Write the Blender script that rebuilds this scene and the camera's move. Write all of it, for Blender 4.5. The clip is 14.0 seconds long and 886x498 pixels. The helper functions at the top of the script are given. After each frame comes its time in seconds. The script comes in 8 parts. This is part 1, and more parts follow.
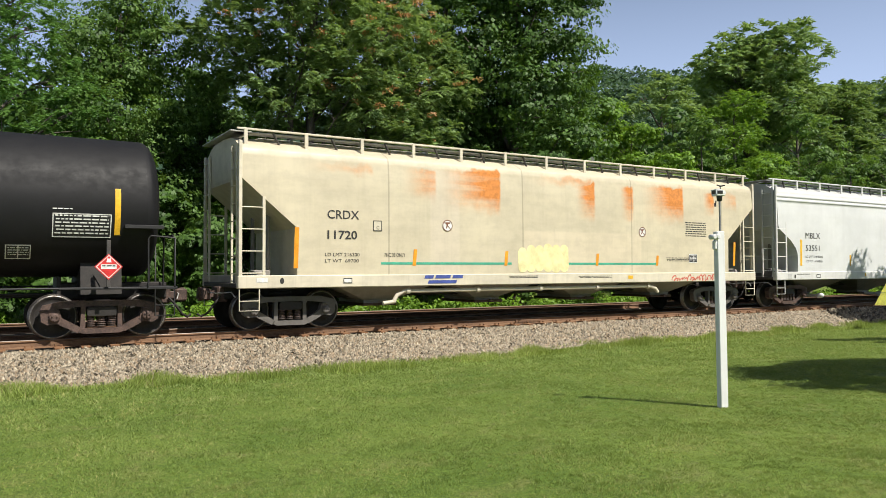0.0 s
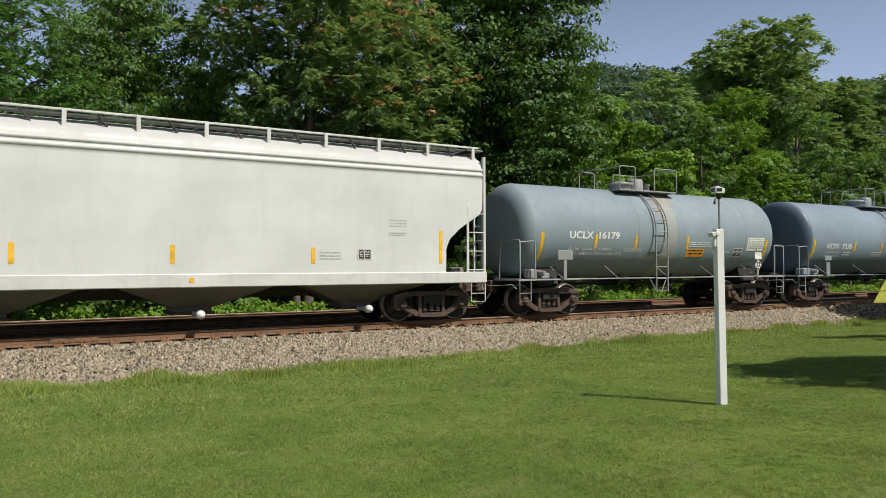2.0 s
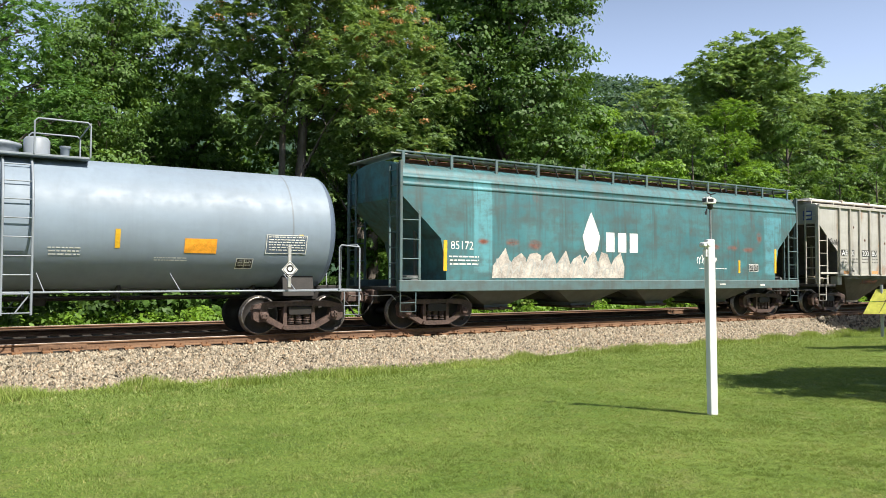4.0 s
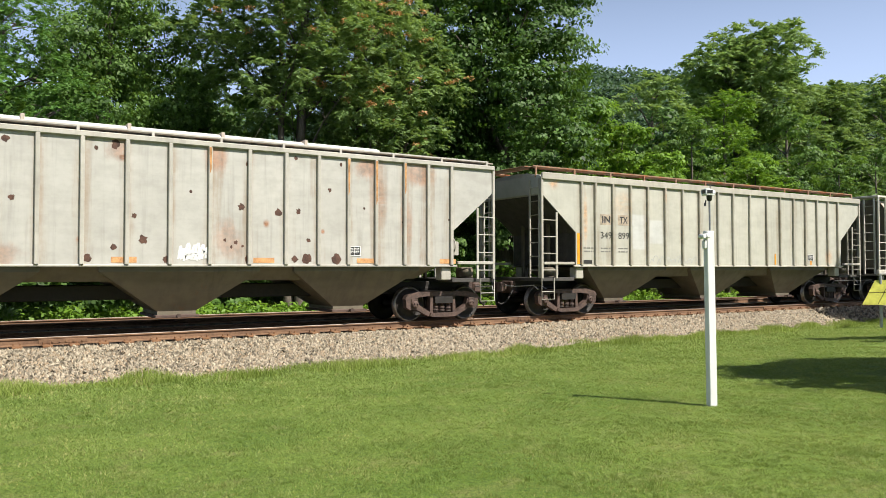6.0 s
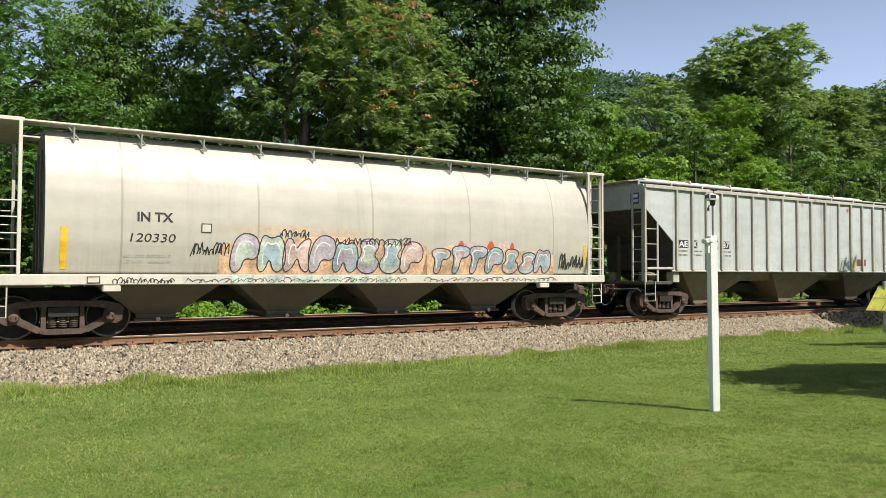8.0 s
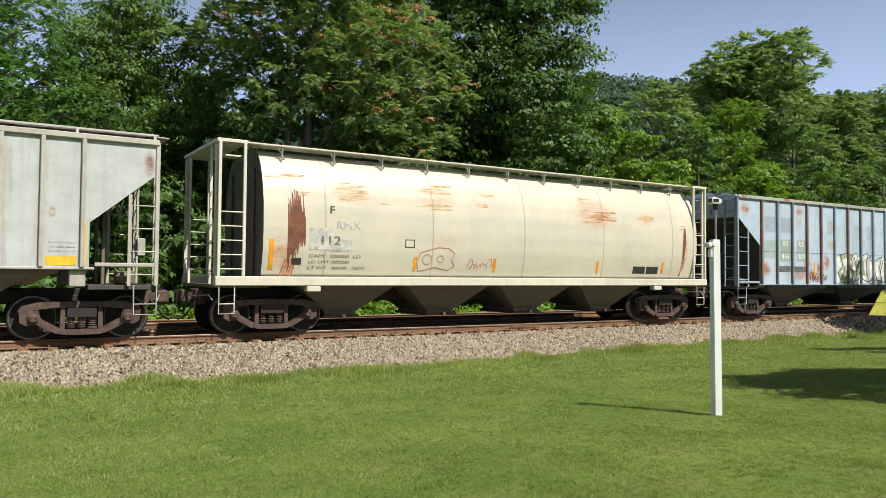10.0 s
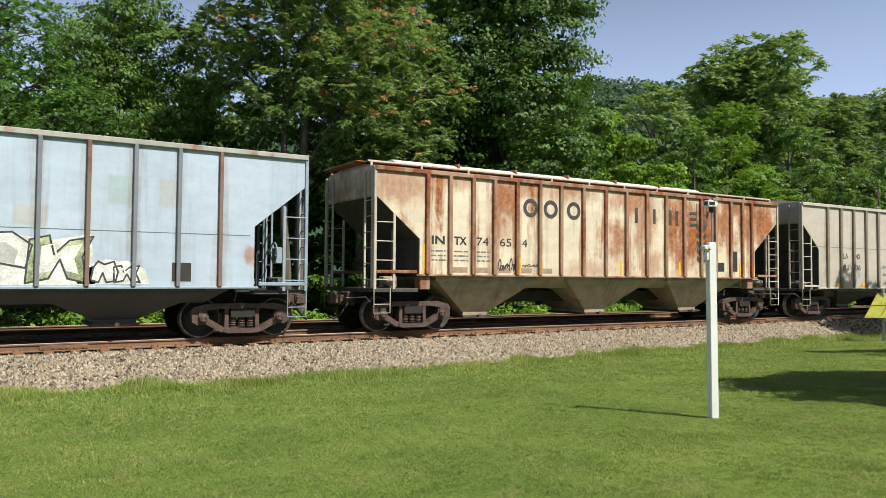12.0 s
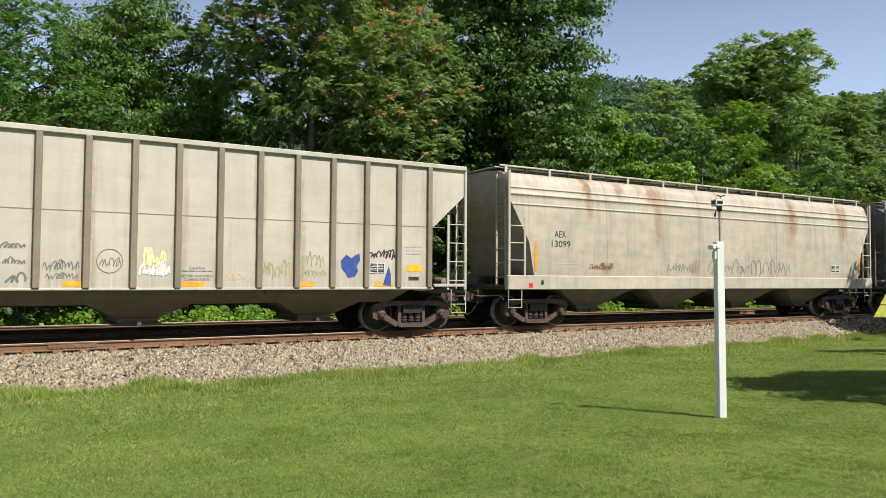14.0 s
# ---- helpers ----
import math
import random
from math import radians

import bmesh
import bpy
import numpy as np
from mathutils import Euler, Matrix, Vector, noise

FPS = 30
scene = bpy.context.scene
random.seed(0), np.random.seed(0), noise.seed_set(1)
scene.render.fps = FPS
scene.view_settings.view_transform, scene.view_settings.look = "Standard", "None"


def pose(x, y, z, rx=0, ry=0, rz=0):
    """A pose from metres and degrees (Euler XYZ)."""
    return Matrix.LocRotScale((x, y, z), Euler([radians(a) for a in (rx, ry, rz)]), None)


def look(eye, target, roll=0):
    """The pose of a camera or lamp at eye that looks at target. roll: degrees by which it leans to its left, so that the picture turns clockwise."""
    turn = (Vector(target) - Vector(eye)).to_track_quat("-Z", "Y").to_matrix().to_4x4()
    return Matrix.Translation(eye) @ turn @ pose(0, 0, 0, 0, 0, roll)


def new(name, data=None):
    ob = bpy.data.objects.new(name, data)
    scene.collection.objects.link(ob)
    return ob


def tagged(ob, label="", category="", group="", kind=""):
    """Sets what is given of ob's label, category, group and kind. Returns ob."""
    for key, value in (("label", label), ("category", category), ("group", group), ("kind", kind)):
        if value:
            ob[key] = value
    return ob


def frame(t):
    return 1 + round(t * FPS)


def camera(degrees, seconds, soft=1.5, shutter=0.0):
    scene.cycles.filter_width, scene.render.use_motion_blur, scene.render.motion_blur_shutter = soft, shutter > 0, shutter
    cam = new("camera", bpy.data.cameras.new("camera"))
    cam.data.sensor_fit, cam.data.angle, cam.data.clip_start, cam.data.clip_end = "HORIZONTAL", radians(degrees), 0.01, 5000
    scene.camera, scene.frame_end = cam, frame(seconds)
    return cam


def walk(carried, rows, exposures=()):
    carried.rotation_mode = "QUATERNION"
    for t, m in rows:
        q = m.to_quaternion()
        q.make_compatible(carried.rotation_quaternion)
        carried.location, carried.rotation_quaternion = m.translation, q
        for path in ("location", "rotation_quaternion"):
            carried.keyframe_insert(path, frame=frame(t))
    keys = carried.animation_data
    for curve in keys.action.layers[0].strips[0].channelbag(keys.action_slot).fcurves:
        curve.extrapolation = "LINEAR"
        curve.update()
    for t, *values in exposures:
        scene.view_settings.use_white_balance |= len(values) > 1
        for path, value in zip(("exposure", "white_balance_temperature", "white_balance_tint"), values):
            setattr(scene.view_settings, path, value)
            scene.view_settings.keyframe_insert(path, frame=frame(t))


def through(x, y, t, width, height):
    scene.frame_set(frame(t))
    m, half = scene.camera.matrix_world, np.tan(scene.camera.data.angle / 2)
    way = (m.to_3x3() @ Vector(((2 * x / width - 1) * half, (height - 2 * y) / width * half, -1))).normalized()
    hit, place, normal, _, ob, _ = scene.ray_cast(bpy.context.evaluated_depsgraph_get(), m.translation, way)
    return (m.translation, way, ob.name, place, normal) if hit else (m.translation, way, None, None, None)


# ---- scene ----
# A hand-held camera on the lawn; z = 0 is the top of the rails, x runs along the track
cam = camera(61.0, 14.0, soft=0.8)
EYE = (0.0, 0.0, 1.415)
TURNS = [  # seconds, yaw, pitch, roll
    (0.0, -31.30, 1.58, 0.19),
    (0.5, -31.37, 1.68, 0.27),
    (1.0, -31.36, 1.52, 0.22),
    (1.5, -31.29, 1.46, 0.18),
    (2.0, -31.35, 1.41, 0.23),
    (2.5, -31.52, 1.50, 0.06),
    (3.0, -31.94, 2.15, -0.17),
    (5.5, -32.02, 1.63, -0.04),
    (6.0, -32.00, 1.47, 0.05),
    (6.5, -31.91, 1.39, -0.09),
    (7.0, -31.80, 1.48, -0.26),
    (7.5, -31.82, 1.67, -0.19),
    (10.0, -31.62, 1.95, -0.49),
    (10.5, -31.66, 2.27, -0.30),
    (11.0, -31.65, 2.59, -0.25),
    (11.5, -31.90, 2.47, -0.39),
    (12.0, -31.88, 2.19, -0.42),
    (12.5, -31.87, 2.02, -0.45),
    (13.0, -31.62, 1.75, -0.42),
    (13.5, -31.38, 1.62, -0.45),
    (14.0, -31.35, 2.14, -0.39),
]
EXPOSURES = [(0.0, 0.48), (0.5, 0.17), (1.0, 0.02), (1.5, -0.12), (2.0, 0.06), (2.5, 0.26), (3.0, 0.81), (3.4, 0.86), (5.3, 0.72), (6.5, 0.72), (7.0, 0.58), (7.5, 0.54), (10.0, 0.44), (11.0, 0.32), (12.0, 0.48), (13.0, 0.50), (14.0, 0.52)]
walk(cam, [(t, pose(*EYE, 90 + p, r, w)) for t, w, p, r in TURNS], EXPOSURES)

SPEED = 15.80          # the train's metres a second, towards -x
TRACK_Y = 18.365       # centre line of the train's track
TRACK2_Y = 22.80       # centre line of the empty track behind

# ---- light ----
SUN_WAY = Vector((0.34 * 0.643, -0.94 * 0.643, 0.766)).normalized()   # towards the sun
sun = new("sun", bpy.data.lights.new("sun", "SUN"))
sun.data.energy, sun.data.angle, sun.data.color = 5.0, radians(0.55), (1.0, 0.945, 0.855)
sun.matrix_world = look(SUN_WAY * 60, (0, 0, 0))
world = bpy.data.worlds.new("sky")
scene.world = world
world.use_nodes = True
wn = world.node_tree.nodes
sky = wn.new("ShaderNodeTexSky")
sky.sky_type, sky.sun_disc = "NISHITA", False
sky.sun_elevation = math.asin(SUN_WAY.z)
sky.sun_rotation = math.atan2(SUN_WAY.x, SUN_WAY.y)
sky.air_density, sky.dust_density, sky.ozone_density = 1.0, 1.6, 1.8
wn["Background"].inputs["Strength"].default_value = 0.050
# summer haze: the sky pales all round towards the horizon
haze_way = wn.new("ShaderNodeTexCoord")
haze_split = wn.new("ShaderNodeSeparateXYZ")
haze_ramp = wn.new("ShaderNodeMapRange")
haze_ramp.interpolation_type = "SMOOTHSTEP"
for k, v in ((1, 0.04), (2, 0.56), (3, 0.85), (4, 0.0)):
    haze_ramp.inputs[k].default_value = v
haze_mix = wn.new("ShaderNodeMix")
haze_mix.data_type = "RGBA"
haze_mix.inputs[7].default_value = (9.6, 12.0, 17.4, 1)
for a, b in ((haze_way.outputs["Generated"], haze_split.inputs[0]), (haze_split.outputs[2], haze_ramp.inputs[0]), (haze_ramp.outputs[0], haze_mix.inputs[0]),
             (sky.outputs["Color"], haze_mix.inputs[6]), (haze_mix.outputs[2], wn["Background"].inputs["Color"])):
    world.node_tree.links.new(a, b)
# ---- materials ----
class Nodes:
    """Short hand for a node tree: values may be sockets, numbers or tuples."""
    def __init__(self, name):
        self.mat = bpy.data.materials.new(name)
        self.mat.use_nodes = True
        self.t = self.mat.node_tree
        self.bsdf = self.t.nodes["Principled BSDF"]
        self.out = self.t.nodes["Material Output"]
        self.co = self.t.nodes.new("ShaderNodeTexCoord").outputs["Object"]

    def put(self, socket, value):
        if isinstance(value, bpy.types.NodeSocket):
            self.t.links.new(value, socket)
        elif hasattr(value, "__len__") and len(value) == 3 and socket.type == "RGBA":
            socket.default_value = (*value, 1)
        else:
            socket.default_value = value

    def math(self, op, a, b=0.0, c=0.0, clamp=False):
        n = self.t.nodes.new("ShaderNodeMath")
        n.operation, n.use_clamp = op, clamp
        for s, v in zip(n.inputs, (a, b, c)):
            self.put(s, v)
        return n.outputs[0]

    def noise(self, scale, detail=4.0, rough=0.55, stretch=(1, 1, 1), shift=(0, 0, 0), warp=0.0):
        m = self.t.nodes.new("ShaderNodeMapping")
        m.inputs["Scale"].default_value, m.inputs["Location"].default_value = stretch, shift
        self.put(m.inputs["Vector"], self.co)
        n = self.t.nodes.new("ShaderNodeTexNoise")
        n.inputs["Scale"].default_value, n.inputs["Detail"].default_value = scale, detail
        n.inputs["Roughness"].default_value, n.inputs["Distortion"].default_value = rough, warp
        self.put(n.inputs["Vector"], m.outputs[0])
        return n.outputs["Fac"]

    def ramp(self, value, lo, hi, a=0.0, b=1.0):
        n = self.t.nodes.new("ShaderNodeMapRange")
        n.interpolation_type = "SMOOTHSTEP"
        for s, v in zip(n.inputs, (value, lo, hi, a, b)):
            self.put(s, v)
        return n.outputs[0]

    def mix(self, fac, a, b, blend="MIX"):
        n = self.t.nodes.new("ShaderNodeMix")
        n.data_type, n.blend_type = "RGBA", blend
        for key, v in ((0, fac), (6, a), (7, b)):
            self.put(n.inputs[key], v)
        return n.outputs[2]

    def xyz(self):
        n = self.t.nodes.new("ShaderNodeSeparateXYZ")
        self.put(n.inputs[0], self.co)
        return n.outputs

    def bump(self, height, strength=0.2, distance=0.01):
        n = self.t.nodes.new("ShaderNodeBump")
        n.inputs["Strength"].default_value, n.inputs["Distance"].default_value = strength, distance
        self.put(n.inputs["Height"], height)
        self.put(self.bsdf.inputs["Normal"], n.outputs[0])

    def done(self, colour, rough=0.5, metal=0.0, spec=0.5):
        for key, v in (("Base Color", colour), ("Roughness", rough), ("Metallic", metal), ("Specular IOR Level", spec)):
            self.put(self.bsdf.inputs[key], v)
        return self.mat


RUST = (0.23, 0.075, 0.025)
GRIME = (0.10, 0.085, 0.065)


def plain(name, colour, rough=0.5, metal=0.0, vary=0.15, scale=6.0):
    """A plain coat with a little uneven tone and wear."""
    n = Nodes(name)
    k = n.math("ADD", n.math("MULTIPLY", n.noise(scale), 0.6), n.math("MULTIPLY", n.noise(scale * 7), 0.4))
    dark = tuple(c * (1 - vary * 2) for c in colour)
    light = tuple(min(1, c * (1 + vary)) for c in colour)
    col = n.mix(n.ramp(k, 0.3, 0.7), dark, light)
    n.bump(n.noise(scale * 9), 0.15, 0.004)
    return n.done(col, n.ramp(k, 0.2, 0.8, rough - 0.08, rough + 0.1), metal)


def paint(name, base, rough=0.5, dirt=0.35, streak=0.3, rust=0.0, blots=(), rust_col=RUST, patches=(), pale=None, ring=0.0, low=0.0, seed=0.0, bump=0.25, smears=(), stains=(), ribs=None, spec=0.5, top=0.0):
    """Weathered car paint: road dirt, rain streaks, rust that breaks through, rusty stains (x, z, rx, rz, amount)
    and repainted squares (x0, x1, z0, z1, colour, amount)."""
    n = Nodes(name)
    x, y, z = n.xyz()
    big = n.noise(0.55, 4, 0.6, shift=(seed, 0, 0))
    mid = n.noise(3.0, 5, 0.65, shift=(0, seed, 0))
    col = n.mix(n.ramp(big, 0.3, 0.7), tuple(c * 0.93 for c in base), pale or tuple(min(1, c * 1.06) for c in base))
    for x0, x1, z0, z1, c, amount in patches:
        inx = n.math("MULTIPLY", n.ramp(x, x0 - 0.03, x0 + 0.03), n.ramp(x, x1 - 0.03, x1 + 0.03, 1, 0))
        inz = n.math("MULTIPLY", n.ramp(z, z0 - 0.04, z0 + 0.04), n.ramp(z, z1 - 0.04, z1 + 0.04, 1, 0))
        m = n.math("MULTIPLY", n.math("MULTIPLY", inx, inz), n.ramp(mid, 0.25, 0.5, amount * 0.7, amount))
        col = n.mix(m, col, c)
    run = n.noise(1.6, 5, 0.6, stretch=(2.2, 1, 0.16), shift=(seed, 0, 0))
    fine = n.noise(5.0, 4, 0.6, stretch=(2.6, 1, 0.12), shift=(0, 0, seed))
    both = n.math("ADD", n.math("MULTIPLY", run, 0.62), n.math("MULTIPLY", fine, 0.38))
    col = n.mix(n.math("MULTIPLY", n.ramp(both, 0.47, 0.68), streak), col, tuple(0.55 * b + 0.45 * g for b, g in zip(tuple(c * 0.5 for c in base), GRIME)))
    smear = n.noise(2.0, 5, 0.65, stretch=(0.35, 1, 1.6), shift=(seed, 0, 2))
    film = n.math("MULTIPLY", n.ramp(n.math("ADD", n.math("MULTIPLY", mid, 0.5), n.math("MULTIPLY", smear, 0.5)), 0.38, 0.66), dirt)
    col = n.mix(film, col, n.mix(0.5, tuple(c * 0.62 for c in base), GRIME))
    if low:
        splash = n.math("MULTIPLY", n.ramp(n.math("ADD", z, n.math("MULTIPLY", mid, 0.8)), 1.1, 2.5, low, 0.0), n.ramp(fine, 0.3, 0.6))
        col = n.mix(splash, col, GRIME)
    if ribs:   # dirt and rust washed down beside the ribs: (places, colour, amount)
        near = None
        for at in ribs[0]:
            d = n.math("ABSOLUTE", n.math("SUBTRACT", x, at))
            near = d if near is None else n.math("MINIMUM", near, d)
        wash = n.math("MULTIPLY", n.ramp(n.math("ADD", near, n.math("MULTIPLY", n.math("SUBTRACT", 0.55, run), 0.9)), 0.02, 0.26, ribs[2], 0.0), n.ramp(mid, 0.25, 0.65, 0.4, 1.0))
        col = n.mix(wash, col, ribs[1])
    if top:   # greyer towards the roof's shoulder: its sunlit glare toned down in the colour
        sun_dim = n.math("MULTIPLY", n.ramp(z, 3.80, 4.16, 0.0, top), n.ramp(mid, 0.2, 0.6, 0.6, 1.0))
        col = n.mix(sun_dim, col, (0.36, 0.355, 0.34))
    rusty = None
    if rust:
        worn = n.math("ADD", n.math("MULTIPLY", n.noise(1.1, 8, 0.68, stretch=(1.3, 1, 0.6), shift=(seed, 3, 0), warp=0.4), 0.62),
                      n.math("MULTIPLY", run, 0.38))
        edge = 0.66 - 0.30 * rust
        rusty = n.ramp(worn, edge, edge + 0.16)
    for i, (bx, bz, rx, rz, amount) in enumerate(blots):
        dx = n.math("DIVIDE", n.math("SUBTRACT", x, bx), rx)
        dz = n.math("DIVIDE", n.math("SUBTRACT", z, bz), rz)
        d = n.math("SQRT", n.math("ADD", n.math("MULTIPLY", dx, dx), n.math("MULTIPLY", dz, dz)))
        if i == 0:
            strips = n.noise(1.7, 5, 0.62, stretch=(0.8, 1, 3.4), shift=(seed, 0, 0))
        m = n.math("MULTIPLY", n.ramp(n.math("ADD", d, n.math("MULTIPLY", strips, 0.9)), 0.75, 1.5, amount, 0.0), n.ramp(strips, 0.28, 0.62))
        rusty = m if rusty is None else n.math("MAXIMUM", rusty, m)
    for i, (xr, zt, length, high, amount) in enumerate(smears):
        # rust wiped along the side: faint where it starts, dense up to a sharp end
        if i == 0:
            wipe = n.noise(1.1, 4, 0.55, stretch=(0.28, 1, 4.6), shift=(seed, 0, 1))
            rag = n.math("MULTIPLY", n.math("SUBTRACT", n.noise(2.6, 4), 0.5), 0.5)
        xx, zz = n.math("ADD", x, n.math("MULTIPLY", rag, 0.25)), n.math("ADD", z, rag)
        mx = n.math("MULTIPLY", n.ramp(xx, xr - length, xr - 0.15), n.ramp(xx, xr - 0.08, xr + 0.02, 1, 0))
        mz = n.math("MULTIPLY", n.ramp(zz, zt - high, zt - high * 0.35), n.ramp(zz, zt - 0.12, zt + 0.02, 1, 0))
        m = n.math("MULTIPLY", n.math("MULTIPLY", mx, mz), n.ramp(wipe, 0.30, 0.60, amount * 0.55, amount))
        m = n.math("MULTIPLY", m, 1.5, clamp=True)
        rusty = m if rusty is None else n.math("MAXIMUM", rusty, m)
    for i, (bx, bz, rx, rz, amount) in enumerate(stains):
        # a soft, uneven cloud of rust that runs downwards
        if i == 0:
            cloud = n.math("ADD", n.math("MULTIPLY", n.noise(1.9, 8, 0.68, stretch=(1.2, 1, 0.75), shift=(seed, 1, 0)), 0.65), n.math("MULTIPLY", run, 0.35))
            cloud = n.math("MULTIPLY", n.math("SUBTRACT", cloud, 0.5), 3.2)
        dx = n.math("DIVIDE", n.math("SUBTRACT", x, bx), rx)
        dz = n.math("DIVIDE", n.math("SUBTRACT", z, bz), rz)
        d = n.math("SQRT", n.math("ADD", n.math("MULTIPLY", dx, dx), n.math("MULTIPLY", dz, dz)))
        m = n.ramp(n.math("SUBTRACT", n.math("ADD", 1.0, cloud), d), -0.15, 0.75, 0.0, amount)
        rusty = m if rusty is None else n.math("MAXIMUM", rusty, m)
    r = n.ramp(mid, 0.3, 0.75, rough - 0.06, rough + 0.12)
    if rusty is not None:
        tone = n.mix(n.ramp(n.noise(7.0, 6, 0.7), 0.3, 0.7), tuple(c * (0.85 if smears else 0.6) for c in rust_col), tuple(min(1, c * (1.3 if smears else 1.7)) for c in rust_col))
        col = n.mix(rusty, col, tone)
        r = n.math("ADD", r, n.math("MULTIPLY", rusty, 0.3), clamp=True)
    if ring:
        seam = n.math("PINGPONG", n.math("ADD", x, 0.4), ring)
        col = n.mix(n.ramp(seam, 0.012, 0.03, 0.35, 0.0), col, GRIME)
    n.bump(n.math("ADD", n.math("MULTIPLY", n.noise(0.9, 3), 0.9), n.math("MULTIPLY", n.noise(30.0, 3), 0.1)), bump, 0.02)
    return n.done(col, r, spec=spec)


def leaf_material(name, dark, light, through=0.35, spread=0.55, dry=None):
    n = Nodes(name)
    geo = n.t.nodes.new("ShaderNodeNewGeometry")
    info = n.t.nodes.new("ShaderNodeObjectInfo")
    k = n.math("ADD", n.math("MULTIPLY", geo.outputs["Random Per Island"], spread), n.math("MULTIPLY", n.ramp(n.noise(0.7, 4), 0.3, 0.7), 1.0 - spread))
    dark = tuple(q * 0.75 for q in dark)
    k = n.math("ADD", k, n.math("MULTIPLY", n.math("SUBTRACT", info.outputs["Random"], 0.5), 0.25), clamp=True)
    col = n.mix(k, dark, light)
    if dry:
        pick = n.math("FRACT", n.math("MULTIPLY", geo.outputs["Random Per Island"], 53.0))
        col = n.mix(n.math("MULTIPLY", n.ramp(pick, 0.80, 0.9), n.ramp(n.noise(1.4, 4), 0.40, 0.62)), col, dry)
    n.done(col, 0.55, spec=0.3)
    tr = n.t.nodes.new("ShaderNodeBsdfTranslucent")
    n.put(tr.inputs["Color"], n.mix(0.5, col, tuple(min(1, c * 1.9) * f for c, f in zip(light, (1.15, 1.1, 0.5)))))
    mx = n.t.nodes.new("ShaderNodeMixShader")
    mx.inputs[0].default_value = through
    n.t.links.new(n.bsdf.outputs[0], mx.inputs[1])
    n.t.links.new(tr.outputs[0], mx.inputs[2])
    n.t.links.new(mx.outputs[0], n.out.inputs[0])
    return n.mat


def ground_material():
    """Mown turf: green thatch with dry and clovery patches."""
    n = Nodes("turf")
    a, b = n.noise(0.35, 5, 0.6), n.noise(2.2, 5, 0.65)
    c = n.math("ADD", n.math("MULTIPLY", n.noise(34.0, 3, 0.7), 0.55), n.math("MULTIPLY", n.noise(105.0, 2, 0.6), 0.45))
    col = n.mix(n.ramp(a, 0.3, 0.7), (0.120, 0.190, 0.031), (0.180, 0.248, 0.048))
    col = n.mix(n.ramp(b, 0.48, 0.74, 0, 0.65), col, (0.25, 0.23, 0.09))
    # dark pits where the bump is low: shade between blades painted in
    col = n.mix(n.ramp(c, 0.43, 0.53), n.mix(0.68, col, (0.022, 0.045, 0.008)), col)
    n.bump(c, 0.9, 0.03)
    return n.done(col, 0.9, spec=0.15)


def stone_material(name, lo, hi):
    n = Nodes(name)
    geo = n.t.nodes.new("ShaderNodeNewGeometry")
    r = geo.outputs["Random Per Island"]
    col = n.mix(r, lo, hi)
    pick = n.math("FRACT", n.math("MULTIPLY", r, 37.0))
    col = n.mix(n.ramp(pick, 0.72, 0.9, 0, 0.75), col, (0.36, 0.26, 0.16))
    col = n.mix(n.ramp(n.noise(22.0, 4), 0.35, 0.7), n.mix(0.4, col, (0.05, 0.045, 0.04)), col)
    n.bump(n.noise(60.0), 0.5, 0.01)
    return n.done(col, 0.85, spec=0.3)


def rust_iron(name, a, b, rough=0.75, scale=5.0, stretch=(1, 1, 1), metal=0.0):
    n = Nodes(name)
    k = n.math("ADD", n.math("MULTIPLY", n.noise(scale, 6, 0.65, stretch), 0.6), n.math("MULTIPLY", n.noise(scale * 8, 4, 0.6), 0.4))
    n.bump(n.noise(scale * 10, 4), 0.5, 0.006)
    return n.done(n.mix(n.ramp(k, 0.3, 0.7), a, b), rough, metal)


TURF = ground_material()
BLADE = leaf_material("grass_blade", (0.080, 0.150, 0.027), (0.262, 0.340, 0.094), 0.3, 0.75, (0.42, 0.38, 0.16))
WEED = leaf_material("tall_grass", (0.085, 0.145, 0.026), (0.30, 0.38, 0.09), 0.3, 0.55, (0.36, 0.32, 0.16))
STONE = stone_material("ballast_stone", (0.066, 0.054, 0.037), (0.53, 0.46, 0.34))
# near-black: shade between stones and under the train is in the colour
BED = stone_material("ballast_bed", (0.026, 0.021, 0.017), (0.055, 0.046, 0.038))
RAIL_SIDE = rust_iron("rail_rust", (0.085, 0.044, 0.024), (0.23, 0.130, 0.070), 0.8, 3.0, (0.4, 1, 1))
PLATE = rust_iron("tie_plate_rust", (0.11, 0.050, 0.022), (0.30, 0.155, 0.070), 0.85, 6.0)
RAIL_TOP = rust_iron("rail_head", (0.14, 0.11, 0.09), (0.25, 0.205, 0.17), 0.5, 3.0, (0.2, 1, 1), 0.35)
TIE = rust_iron("tie_wood", (0.022, 0.016, 0.012), (0.075, 0.055, 0.04), 0.9, 6.0, (0.4, 4, 4))
IRON = rust_iron("truck_iron", (0.026, 0.017, 0.014), (0.120, 0.074, 0.058), 0.7)
IRON_DARK = rust_iron("dark_iron", (0.008, 0.007, 0.006), (0.024, 0.019, 0.016), 0.65)
TREAD = rust_iron("wheel_tread", (0.06, 0.05, 0.045), (0.36, 0.33, 0.3), 0.35, metal=0.8)
